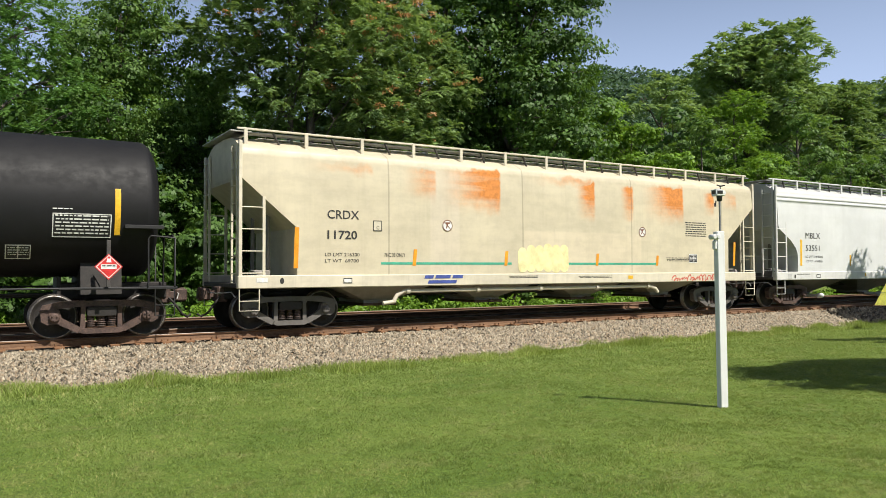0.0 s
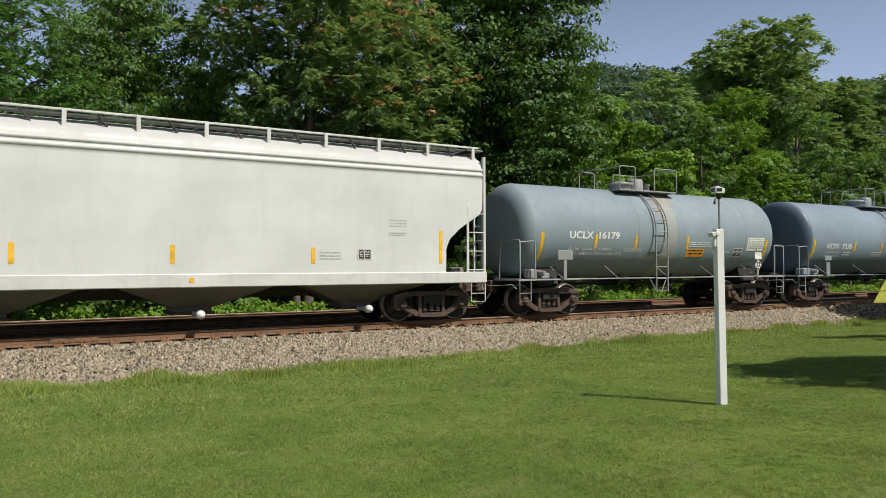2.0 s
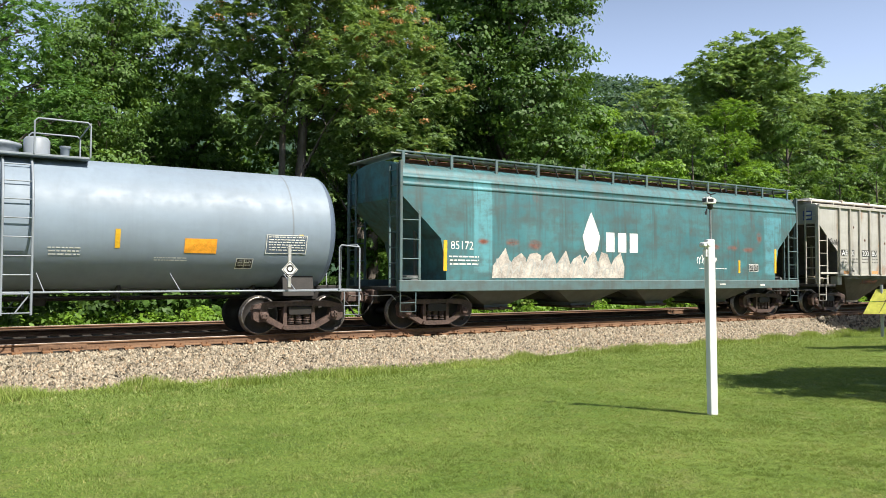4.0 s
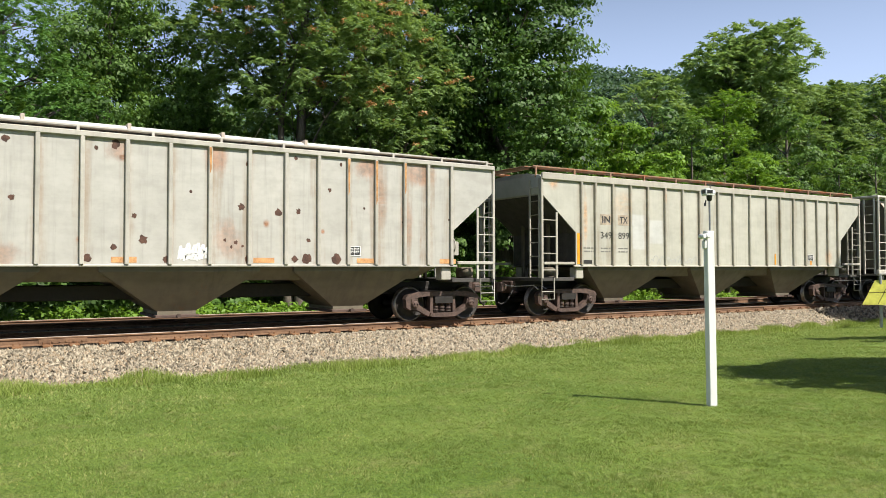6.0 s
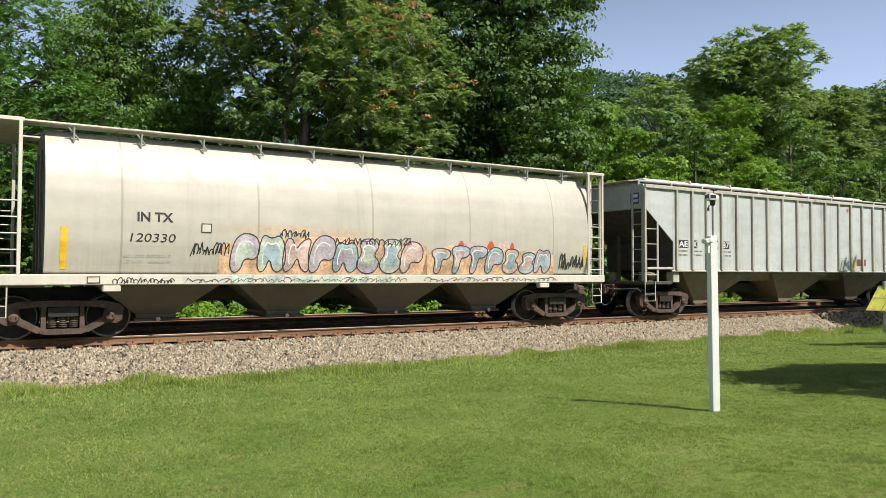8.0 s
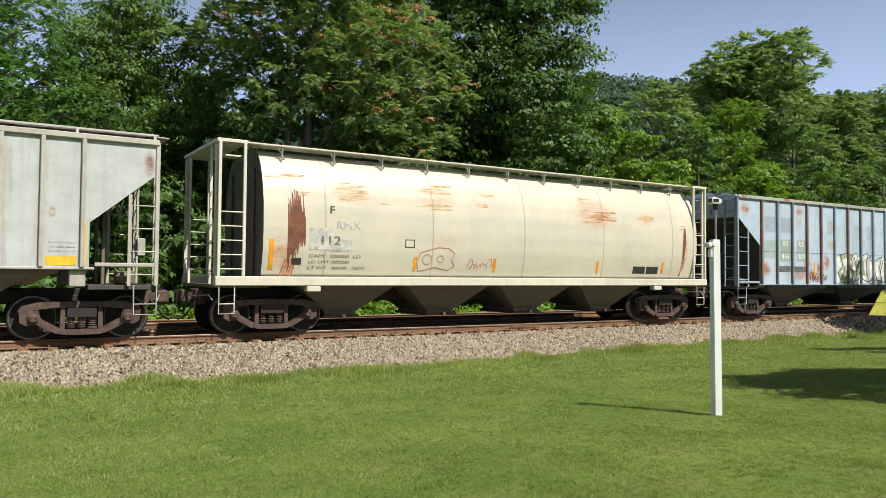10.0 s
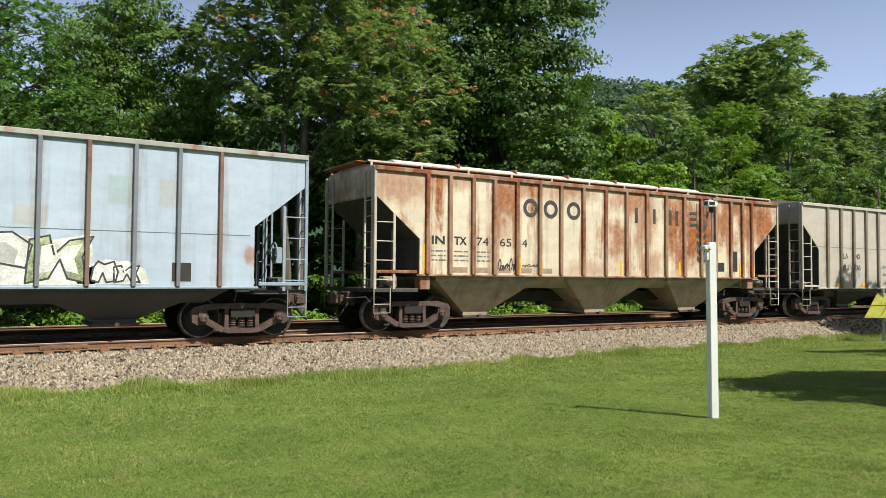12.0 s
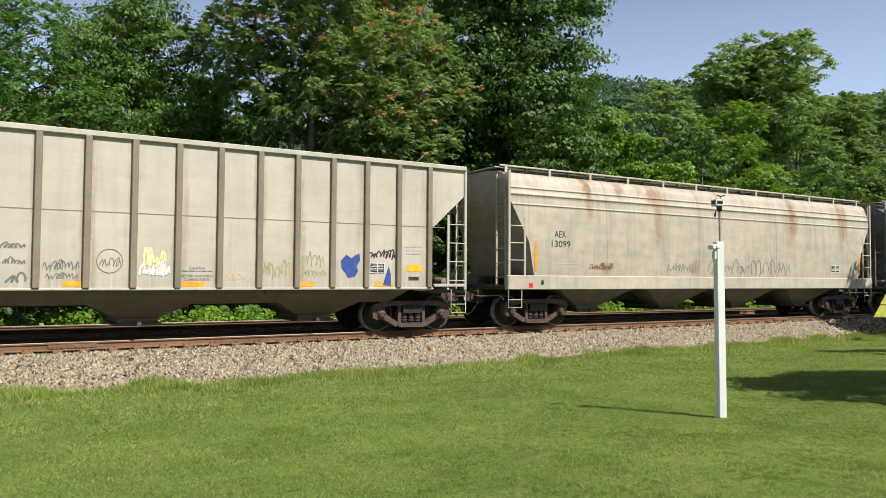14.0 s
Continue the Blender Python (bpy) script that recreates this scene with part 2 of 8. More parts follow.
# ---- shapes ----
class G:
    """Collects faces for one mesh."""
    def __init__(self):
        self.v, self.f, self.s = [], [], []

    def add(self, verts, faces, smooth=False):
        o = len(self.v)
        self.v += [tuple(p) for p in verts]
        self.f += [tuple(i + o for i in f) for f in faces]
        self.s += [smooth] * len(faces)
        return self

    def box(self, x0, x1, y0, y1, z0, z1, c=0.0):
        if c <= 0:
            p = [(x, y, z) for z in (z0, z1) for y in (y0, y1) for x in (x0, x1)]
            return self.add(p, [(0, 2, 3, 1), (4, 5, 7, 6), (0, 1, 5, 4), (2, 6, 7, 3), (0, 4, 6, 2), (1, 3, 7, 5)])
        secs = []
        for z, k in ((z0, c), (z0 + c, 0), (z1 - c, 0), (z1, c)):
            a, b, d, e = x0 + k, x1 - k, y0 + k, y1 - k
            secs.append([(a + c, d, z), (b - c, d, z), (b, d + c, z), (b, e - c, z), (b - c, e, z), (a + c, e, z), (a, e - c, z), (a, d + c, z)])
        return self.loft(secs)

    def loft(self, secs, caps=True, smooth=False):
        n = len(secs[0])
        faces = [(i * n + j, i * n + (j + 1) % n, (i + 1) * n + (j + 1) % n, (i + 1) * n + j)
                 for i in range(len(secs) - 1) for j in range(n)]
        self.add([p for s in secs for p in s], faces, smooth)
        if caps:
            self.add(secs[0], [tuple(reversed(range(n)))])
            self.add(secs[-1], [tuple(range(n))])
        return self

    def prism(self, poly, a, b, axis="y"):
        """A polygon in the x-z plane (axis y) or y-z plane (axis x), pushed from a to b."""
        put = (lambda p, k: (p[0], k, p[1])) if axis == "y" else (lambda p, k: (k, p[0], p[1]))
        return self.loft([[put(p, a) for p in poly], [put(p, b) for p in poly]])

    def tube(self, pts, r, n=6, caps=True, smooth=True):
        pts = [Vector(p) for p in pts]
        rs = r if hasattr(r, "__len__") else [r] * len(pts)
        secs, side = [], None
        for i, p in enumerate(pts):
            d = (pts[min(i + 1, len(pts) - 1)] - pts[max(i - 1, 0)]).normalized()
            if side is None:
                side = d.cross(Vector((0, 0, 1)) if abs(d.z) < 0.9 else Vector((1, 0, 0))).normalized()
            side = (side - d * side.dot(d)).normalized()
            up = d.cross(side)
            secs.append([p + (side * math.cos(k * math.tau / n) + up * math.sin(k * math.tau / n)) * rs[i] for k in range(n)])
        return self.loft(secs, caps, smooth)

    def turn(self, profile, centre, axis="y", n=28, smooth=True):
        """Profile of (along, radius) turned round an axis through centre."""
        secs = []
        for a, r in profile:
            ring = []
            for k in range(n):
                c, s = math.cos(k * math.tau / n) * r, math.sin(k * math.tau / n) * r
                p = {"y": (c, a, s), "x": (a, c, s), "z": (c, s, a)}[axis]
                ring.append((p[0] + centre[0], p[1] + centre[1], p[2] + centre[2]))
            secs.append(ring)
        return self.loft(secs, True, smooth)

    def slab(self, levels):
        """A body of level slices (z, x0, x1, half width)."""
        return self.loft([[(a, -h, z), (b, -h, z), (b, h, z), (a, h, z)] for z, a, b, h in levels])

    def mesh(self, name):
        me = bpy.data.meshes.new(name)
        me.from_pydata(self.v, [], self.f)
        me.polygons.foreach_set("use_smooth", self.s)
        me.update()
        return me


def part(name, g, material, parent, label=""):
    """Links a shape as one mesh under a thing or a part."""
    me = g if isinstance(g, bpy.types.Mesh) else g.mesh(name)
    if not me.materials:
        me.materials.append(material)
    ob = new(name, me)
    ob.parent = parent
    return tagged(ob, label) if label else ob


def thing(name, g, material, label, category="", group="", kind="", at=None):
    me = g if isinstance(g, bpy.types.Mesh) else g.mesh(name)
    if material and not me.materials:
        me.materials.append(material)
    ob = new(name, me)
    if at is not None:
        ob.matrix_world = at
    return tagged(ob, label, category, group, kind)


def base(name, label, category="", group="", at=None):
    ob = new(name)
    ob.empty_display_size = 0.3
    if at is not None:
        ob.matrix_world = at
    return tagged(ob, label, category, group)


def big_mesh(name, verts, sides, material):
    """A mesh from arrays: verts (n, k, 3) is n separate faces of k corners, or stones given as index patterns."""
    n, k = verts.shape[:2]
    me = bpy.data.meshes.new(name)
    pattern = np.array(sides)
    idx = (np.arange(n)[:, None, None] * k + pattern[None]).reshape(-1)
    faces, w = n * len(pattern), pattern.shape[1]
    me.vertices.add(n * k)
    me.vertices.foreach_set("co", verts.astype(np.float32).reshape(-1))
    me.loops.add(len(idx))
    me.loops.foreach_set("vertex_index", idx.astype(np.int32))
    me.polygons.add(faces)
    me.polygons.foreach_set("loop_start", np.arange(0, faces * w, w, dtype=np.int32))
    me.update(calc_edges=True)
    me.validate()
    me.materials.append(material)
    return me
# ---- ground, tracks ----
def toe_y(x):
    """Where the ballast runs out into the grass."""
    k = min(1, max(0, (x - 9.5) / 5.0))
    return 14.75 + 0.95 * k * k * (3 - 2 * k) + 0.25 * min(1, max(0, (x - 16) / 8)) + 0.12 * math.sin(x * 0.9) + 0.07 * math.sin(x * 2.7 + 1)


def lawn_z(x, y):
    if y < 24:
        k = min(1, max(0, (y - 3.0) / 12.0))
        z = -0.10 - 0.58 * k * (0.55 + 0.45 * k)
        return z + 0.025 * noise.noise((x * 0.35, y * 0.35, 0))
    k = min(1, max(0, (y - 25) / 30))
    return -0.68 + 1.6 * k + 0.12 * noise.noise((x * 0.2, y * 0.2, 3))


def graded(lo, hi, fine_lo, fine_hi, step, far):
    a = list(np.arange(fine_lo, fine_hi + 1e-6, step))
    k = step
    while a[-1] < hi:
        k = min(k * 1.5, far)
        a.append(min(hi, a[-1] + k))
    k = step
    while a[0] > lo:
        k = min(k * 1.5, far)
        a.insert(0, max(lo, a[0] - k))
    return a


def build_ground():
    xs, ys = graded(-900, 1200, -4, 34, 0.5, 150), graded(-500, 1500, 0, 30, 0.5, 150)
    verts = [(x, y, lawn_z(x, y)) for y in ys for x in xs]
    n = len(xs)
    faces = [(j * n + i, j * n + i + 1, (j + 1) * n + i + 1, (j + 1) * n + i) for j in range(len(ys) - 1) for i in range(n - 1)]
    g = G().add(verts, faces, True)
    thing("ground", g, TURF, "mown green lawn sloping gently down to the railway", "lawn", kind="structure")


def bed_z(x, y):
    """Top of the ballast across both tracks."""
    t = toe_y(x)
    if y < 17.15:
        k = min(1, max(0, (y - t + 0.15) / (17.15 - t)))
        return -0.78 + 0.56 * k
    if y < 24.3:
        return -0.22 - 0.06 * max(0, math.cos((y - 20.6) / 2.2 * 1.57)) ** 2
    return -0.22 - 0.50 * min(1, (y - 24.3) / 1.6)


def build_ballast():
    xs, ys = graded(-420, 520, -6, 44, 1.0, 40), [14.2, 14.8, 15.3, 15.8, 16.3, 16.8, 17.15, 17.6, 18.4, 19.2, 20, 20.6, 21.4, 22.2, 23, 23.8, 24.3, 25.1, 26]
    verts = [(x, y, bed_z(x, y) - 0.02) for y in ys for x in xs]
    n = len(xs)
    faces = [(j * n + i, j * n + i + 1, (j + 1) * n + i + 1, (j + 1) * n + i) for j in range(len(ys) - 1) for i in range(n - 1)]
    thing("ballast_bed", G().add(verts, faces, True), BED, "crushed stone bed under two railway tracks, shade put into its near-black colour", "railway bed", kind="structure")
    # loose stones: jittered eight-sided lumps
    rng = np.random.default_rng(5)

    def stones(count, x0, x1, y0, y1, size, power=1.0):
        x = x0 + (x1 - x0) * rng.random(count) ** power
        ty = np.array([toe_y(v) for v in x])
        lo = np.maximum(y0, ty - 0.25 * rng.random(count) ** 3)
        y = lo + (y1 - lo) * rng.random(count)
        z = np.array([bed_z(a, b) for a, b in zip(x, y)])
        s = size * (0.55 + 0.9 * rng.random(count) ** 1.5)
        corner = np.array([(1, 0, 0), (0, 1, 0), (-1, 0, 0), (0, -1, 0), (0.2, 0.1, 0.9), (-0.1, 0, -0.8)])
        v = corner[None] * (0.65 + 0.7 * rng.random((count, 6, 1))) + rng.normal(0, 0.18, (count, 6, 3))
        a = rng.random(count) * math.tau
        ca, sa = np.cos(a)[:, None], np.sin(a)[:, None]
        tilt = rng.normal(0, 0.5, (count, 1))
        vx, vy, vz = v[..., 0] * ca - v[..., 1] * sa, v[..., 0] * sa + v[..., 1] * ca, v[..., 2] + tilt * v[..., 0]
        v = np.stack([vx, vy, vz], -1) * (s * 0.5)[:, None, None]
        v += np.stack([x, y, z + s * (0.55 * rng.random(count) - 0.08)], -1)[:, None]
        v[:, :4, 2] -= (0.18 * s)[:, None]
        return v[:, :5]

    sides = [(0, 1, 4), (1, 2, 4), (2, 3, 4), (3, 0, 4)]   # their undersides lie buried
    v = np.concatenate([stones(60000, -2.5, 13, 14.4, 17.18, 0.058), stones(34000, 13, 27, 14.8, 17.18, 0.068), stones(12000, 27, 50, 15, 17.2, 0.10), stones(7000, -2.5, 30, 17.15, 17.7, 0.045) - np.array([0, 0, 0.02]),
                        stones(5000, -2.5, 40, 17.8, 21.9, 0.08), stones(4000, -2, 44, 24.0, 25.6, 0.08)])
    thing("ballast_stones", big_mesh("ballast_stones", v, sides, STONE), None, "loose grey and tan crushed ballast stones beside the rail", "gravel", kind="stuff")


def rail_shape(g, y, x0, x1):
    """The foot, web and sides of one rail."""
    prof = [(-0.075, -0.17), (0.075, -0.17), (0.075, -0.157), (0.014, -0.135), (0.010, -0.05), (0.036, -0.036), (0.036, -0.008), (-0.036, -0.008), (-0.036, -0.036), (-0.010, -0.05), (-0.014, -0.135), (-0.075, -0.157)]
    g.prism([(y + a, b) for a, b in prof], x0, x1, "x")


def build_tracks():
    plate_me = None
    for label, cy in (("track the train runs on", TRACK_Y), ("empty track behind the train", TRACK2_Y)):
        track = base("railway_track", "rusty steel rails on tie plates, the " + label, "railway track", "railway tracks")
        track["kind"] = "structure"
        for side in (-1, 1):
            y = cy + side * 0.7555
            g = G()
            rail_shape(g, y, -420, 520)
            rail = part("rail", g, RAIL_SIDE, track, "rust-brown steel rail")
            g = G().prism([(y - 0.034, -0.008), (y + 0.034, -0.008), (y + 0.029, 0.0), (y - 0.029, 0.0)], -420, 520, "x")
            part("rail_head", g, RAIL_TOP, rail, "polished rail head")
            if side < 0 and cy == TRACK_Y:
                for x in (1.62, 13.6, 25.6):
                    g = G().box(x - 0.46, x + 0.46, y - 0.05, y - 0.02, -0.14, -0.045, 0.008)
                    for k in (-0.36, -0.2, -0.06, 0.06, 0.2, 0.36):
                        g.tube([(x + k, y - 0.075, -0.095), (x + k, y - 0.04, -0.095)], 0.018, 6)
                    part("joint_bar", g, RAIL_SIDE, rail)
        step = 0.53
        tie_g = G().box(-0.115, 0.115, -1.28, 1.28, -0.40, -0.19, 0.012)
        tie_me = tie_g.mesh("tie")
        tie_me.materials.append(TIE)
        if plate_me is None:
            g = G().box(-0.095, 0.095, -0.36, 0.17, -0.19, -0.150, 0.006)
            for a in (-0.06, 0.06):
                g.box(a - 0.014, a + 0.014, -0.135, -0.085, -0.168, -0.105, 0.004)
                g.box(a - 0.012, a + 0.012, 0.085, 0.125, -0.168, -0.13, 0.004)
            plate_me = g.mesh("tie_plate")
            plate_me.materials.append(PLATE)
        rng = random.Random(3)
        for i in range(95 if cy == TRACK_Y else 60):
            x = -4 + i * step + rng.uniform(-0.03, 0.03)
            tie = part("tie", tie_me, TIE, track)
            tie.matrix_basis = pose(x, cy + rng.uniform(-0.03, 0.03), rng.uniform(-0.01, 0.004), 0, 0, rng.uniform(-1, 1))
            if cy == TRACK_Y:
                plate = part("tie_plate", plate_me, PLATE, track)
                plate.matrix_basis = pose(x, cy - 0.7555, 0, 0, 0, rng.uniform(-1.5, 1.5))


build_ground()
build_ballast()
build_tracks()
# ---- freight cars: common parts ----
# In a car's space x runs from its leading end (0) to its rear, y is 0 on the centre line, the side seen is -y, z 0 is the rail.
CARS = []          # (car, x at the clip's start)
WHEELS = []        # (wheelset, car)
WHITE = plain("white_lettering", (0.72, 0.72, 0.70), 0.55)
BLACK = plain("black_lettering", (0.028, 0.027, 0.026), 0.6)
ORANGE = plain("reflective_strip", (0.72, 0.30, 0.02), 0.4)
AMBER = plain("yellow_reflective_strip", (0.78, 0.45, 0.03), 0.4)
DIM = plain("dim_stencil", (0.17, 0.165, 0.15), 0.6, vary=0.2)
GALV = plain("galvanised_steel", (0.42, 0.42, 0.40), 0.5, 0.3)
CACHE = {}


def shared(key, make, material):
    if key not in CACHE:
        CACHE[key] = make().mesh(key)
        CACHE[key].materials.append(material)
        if key == "wheelset":   # rims rubbed bright
            CACHE[key].materials.append(TREAD)
            for p in CACHE[key].polygons:
                r = [math.hypot(CACHE[key].vertices[i].co.x, CACHE[key].vertices[i].co.z) for i in p.vertices]
                if min(r) > 0.415 and abs(p.center.y) > 0.705:
                    p.material_index = 1
    return CACHE[key]


def side_frame_shape():
    """A cast side frame: arched top, slim diagonals round two open windows, a deep spring seat."""
    g = G()
    a, b = -0.09, 0.09
    g.prism([(-1.10, 0.52), (-0.92, 0.62), (-0.50, 0.67), (0.50, 0.67), (0.92, 0.62), (1.10, 0.52), (1.17, 0.60), (1.10, 0.71), (0.76, 0.79), (-0.76, 0.79), (-1.10, 0.71), (-1.17, 0.60)], a, b)
    for s in (-1, 1):
        P = lambda w, *pts: g.prism([(s * x, z) for x, z in (pts if s > 0 else reversed(pts))], a * w, b * w)
        P(0.8, (0.36, 0.22), (0.46, 0.13), (0.98, 0.40), (0.98, 0.54), (0.88, 0.52))
        P(0.85, (0.31, 0.20), (0.41, 0.20), (0.39, 0.70), (0.31, 0.70))
        P(0.95, (0.74, 0.40), (0.80, 0.33), (1.02, 0.31), (1.13, 0.38), (1.15, 0.62), (0.80, 0.62))
        P(1.25, (0.80, 0.50), (0.84, 0.46), (0.96, 0.46), (1.00, 0.50), (0.98, 0.62), (0.82, 0.62))
        g.turn([(-0.17, 0.05), (-0.17, 0.080), (-0.13, 0.100), (0.02, 0.108), (0.06, 0.108)], (s * 0.889, 0, 0.457), "y", 16)
        for k in range(3):
            u = k * math.tau / 3 + 0.4
            g.turn([(-0.195, 0.014), (-0.165, 0.02)], (s * 0.889 + 0.052 * math.cos(u), 0, 0.457 + 0.052 * math.sin(u)), "y", 6)
    g.prism([(-0.44, 0.15), (-0.34, 0.11), (0.34, 0.11), (0.44, 0.15), (0.40, 0.22), (-0.40, 0.22)], a * 1.5, b * 1.5)
    return g


def spring_shape():
    prof = []
    for k in range(6):
        z = 0.245 + k * 0.040
        prof += [(z, 0.060), (z + 0.010, 0.090), (z + 0.022, 0.090), (z + 0.032, 0.060)]
    return G().turn(prof, (0, 0, 0), "z", 12)


def bolster_end_shape():
    return G().prism([(-0.28, 0.49), (-0.24, 0.475), (0.24, 0.475), (0.28, 0.49), (0.28, 0.64), (0.24, 0.66), (-0.24, 0.66), (-0.28, 0.64)], -0.14, 0.11)


def wheelset_shape():
    g = G()
    g.turn([(-1.0, 0.07), (-0.8, 0.085), (0.8, 0.085), (1.0, 0.07)], (0, 0, 0), "y", 14)
    for s in (-1, 1):
        prof = [(0.60, 0.13), (0.655, 0.15), (0.70, 0.30), (0.675, 0.385), (0.665, 0.42), (0.675, 0.482), (0.70, 0.482), (0.715, 0.459), (0.80, 0.455), (0.81, 0.42), (0.77, 0.385), (0.765, 0.30), (0.80, 0.16), (0.86, 0.13), (0.86, 0.08)]
        g.turn([(s * a, r) for a, r in (prof if s > 0 else prof)], (0, 0, 0), "y", 36)
    for k in range(6):   # a few chalk-pale marks make the turning plain
        u = k * math.tau / 6
        g.turn([(-0.80, 0.02), (-0.775, 0.025)], (0.30 * math.cos(u), 0, 0.30 * math.sin(u)), "y", 6)
    return g


def add_truck(car, x, iron=None):
    iron = iron or IRON
    g = G().box(-0.24, 0.24, -0.95, 0.95, 0.58, 0.80, 0.04)
    g.box(-0.30, 0.30, -0.32, 0.32, 0.78, 0.90, 0.02)
    truck = part("truck", shared("bolster", lambda: g, IRON_DARK), IRON_DARK, car, "two-axle cast steel freight truck")
    truck.matrix_basis = pose(x, 0, 0)
    for s in (-1, 1):
        f = part("side_frame", shared("side_frame_" + iron.name, side_frame_shape, iron), iron, truck)
        f.matrix_basis = pose(0, s * 1.0, 0, 0, 0, 0 if s < 0 else 180)
        e = part("bolster_end", shared("bolster_end", bolster_end_shape, IRON_DARK), IRON_DARK, truck)
        e.matrix_basis = pose(0, s * 1.0, 0)
        for dx in (-0.2, 0.0, 0.2):
            sp = part("coil_spring", shared("coil_spring", spring_shape, IRON), IRON, truck)
            sp.matrix_basis = pose(dx, s * 1.0, 0)
    for dx in (-0.889, 0.889):
        w = part("wheelset", shared("wheelset", wheelset_shape, IRON_DARK), IRON_DARK, truck, "dark steel wheels on an axle")
        w.matrix_basis = pose(dx, 0, 0.457)
        WHEELS.append((w, dx))
    for dx in (-0.889, 0.889):
        for s in (-1, 1):
            b = part("brake_shoe", shared("brake_shoe", lambda: G().prism([(0.0, 0.0), (0.10, -0.02), (0.10, 0.30), (0.0, 0.28), (0.03, 0.14)], -0.05, 0.05), IRON), IRON, truck)
            sg = 1 if dx < 0 else -1
            b.matrix_basis = pose(dx + sg * 0.48, s * 0.75, 0.30, 0, 0, 0 if sg > 0 else 180)


def add_coupler(car, x, way):
    """way: -1 at the leading end, 1 at the rear."""
    g = G()
    X = lambda a: x + way * a
    lo, hi = sorted((X(-0.30), X(0.28)))
    g.box(lo, hi, -0.10, 0.10, 0.76, 0.94, 0.02)
    lo, hi = sorted((X(0.22), X(0.50)))
    g.box(lo, hi, -0.17, 0.15, 0.70, 1.00, 0.04)
    g.tube([(X(0.42), 0.1, 0.68), (X(0.42), 0.1, 1.02)], 0.05, 10)
    lo, hi = sorted((X(-0.15), X(0.10)))
    g.box(lo, hi, -0.28, 0.28, 0.66, 1.04, 0.03)
    cp = part("coupler", g, IRON, car, "rusty knuckle coupler")
    h = G()
    h.tube([(X(0.05), -0.32, 0.80), (X(0.20), -0.36, 0.62), (X(0.34), -0.34, 0.42), (X(0.48), -0.28, 0.34), (X(0.56), -0.22, 0.40)], 0.028, 7)
    part("air_hose", h, IRON_DARK, cp, "black rubber air hose")
    b = G().tube([(X(0.28), -0.16, 0.9), (X(0.2), -0.6, 0.88), (X(0.06), -1.3, 0.92), (X(0.0), -1.42, 0.80)], 0.014, 5)
    part("uncoupling_lever", b, GALV, cp)


def ladder(car, x0, x1, y, z0, z1, rungs, material, label="", name="ladder", r=0.022, flat=True, z1b=None):
    """A ladder in the plane y, stiles at x0 and x1."""
    g = G()
    for x, top in ((x0, z1), (x1, z1b or z1)):
        if flat:
            g.box(x - 0.035, x + 0.035, y - 0.012, y + 0.03, z0, top, 0.006)
        else:
            g.tube([(x, y, z0), (x, y, top)], r, 6)
    ob = part(name, g, material, car, label)
    n = rungs
    top = min(z1, z1b or z1)
    for i in range(n):
        z = z0 + (i + 0.5) * (top - z0) / n
        rung = G().tube([(x0, y, z), (x1, y, z)], 0.015, 5)
        part("rung", rung, material, ob)
    return ob


def stirrup(car, x0, x1, y, ztop, zlow, material):
    g = G().tube([(x0, y, ztop), (x0, y, zlow), (x1, y, zlow), (x1, y, ztop)], 0.016, 5)
    g.tube([(x0, y, zlow + 0.22), (x1, y, zlow + 0.22)], 0.012, 5)
    part("step", g, material, car, "steel stirrup step")


def brake_wheel(car, x, y, z, material):
    g = G()
    ring = [(x, y + 0.25 * math.cos(k * math.tau / 20), z + 0.25 * math.sin(k * math.tau / 20)) for k in range(21)]
    g.tube(ring, 0.016, 6)
    for k in range(5):
        u = k * math.tau / 5
        g.tube([(x, y, z), (x, y + 0.25 * math.cos(u), z + 0.25 * math.sin(u))], 0.012, 5)
    g.box(x, x + 0.18, y - 0.16, y + 0.16, z - 0.3, z + 0.12, 0.02)
    part("brake_wheel", g, material, car, "round hand-brake wheel")


# ---- marks that follow a side ----
def flat_side(h):
    return lambda z: h


def curve_side(points):
    zs, ys = [p[0] for p in points], [p[1] for p in points]
    return lambda z: float(np.interp(z, zs, ys))


def wrap(bm, side, off, step=0.10):
    """Cuts a flat mark (x, z in its x and y) into strips and lays it on a side."""
    zs = [v.co.y for v in bm.verts]
    z = math.floor(min(zs) / step) * step + step
    while z < max(zs):
        bmesh.ops.bisect_plane(bm, geom=bm.verts[:] + bm.edges[:] + bm.faces[:], plane_co=(0, z, 0), plane_no=(0, 1, 0))
        z += step
    for v in bm.verts:
        x, zz = v.co.x, v.co.y
        v.co = (x, -(side(zz) + off + v.co.z), zz)


def mark(name, polys, material, parent, side, off=0.006, label="", step=0.10):
    """Flat painted shapes, polygons of (x, z), laid on a side."""
    bm = bmesh.new()
    for i, p in enumerate(polys):   # strokes that cross lie a hair above one another
        try:
            bm.faces.new([bm.verts.new((a, b, 0.00012 * (i % 9))) for a, b in p])
        except ValueError:
            pass
    bmesh.ops.remove_doubles(bm, verts=bm.verts, dist=0.0015)
    bmesh.ops.recalc_face_normals(bm, faces=bm.faces)
    wrap(bm, side, off, step)
    me = bpy.data.meshes.new(name)
    bm.to_mesh(me)
    bm.free()
    return part(name, me, material, parent, label)


def rect(x0, x1, z0, z1):
    return [(x0, z0), (x1, z0), (x1, z1), (x0, z1)]


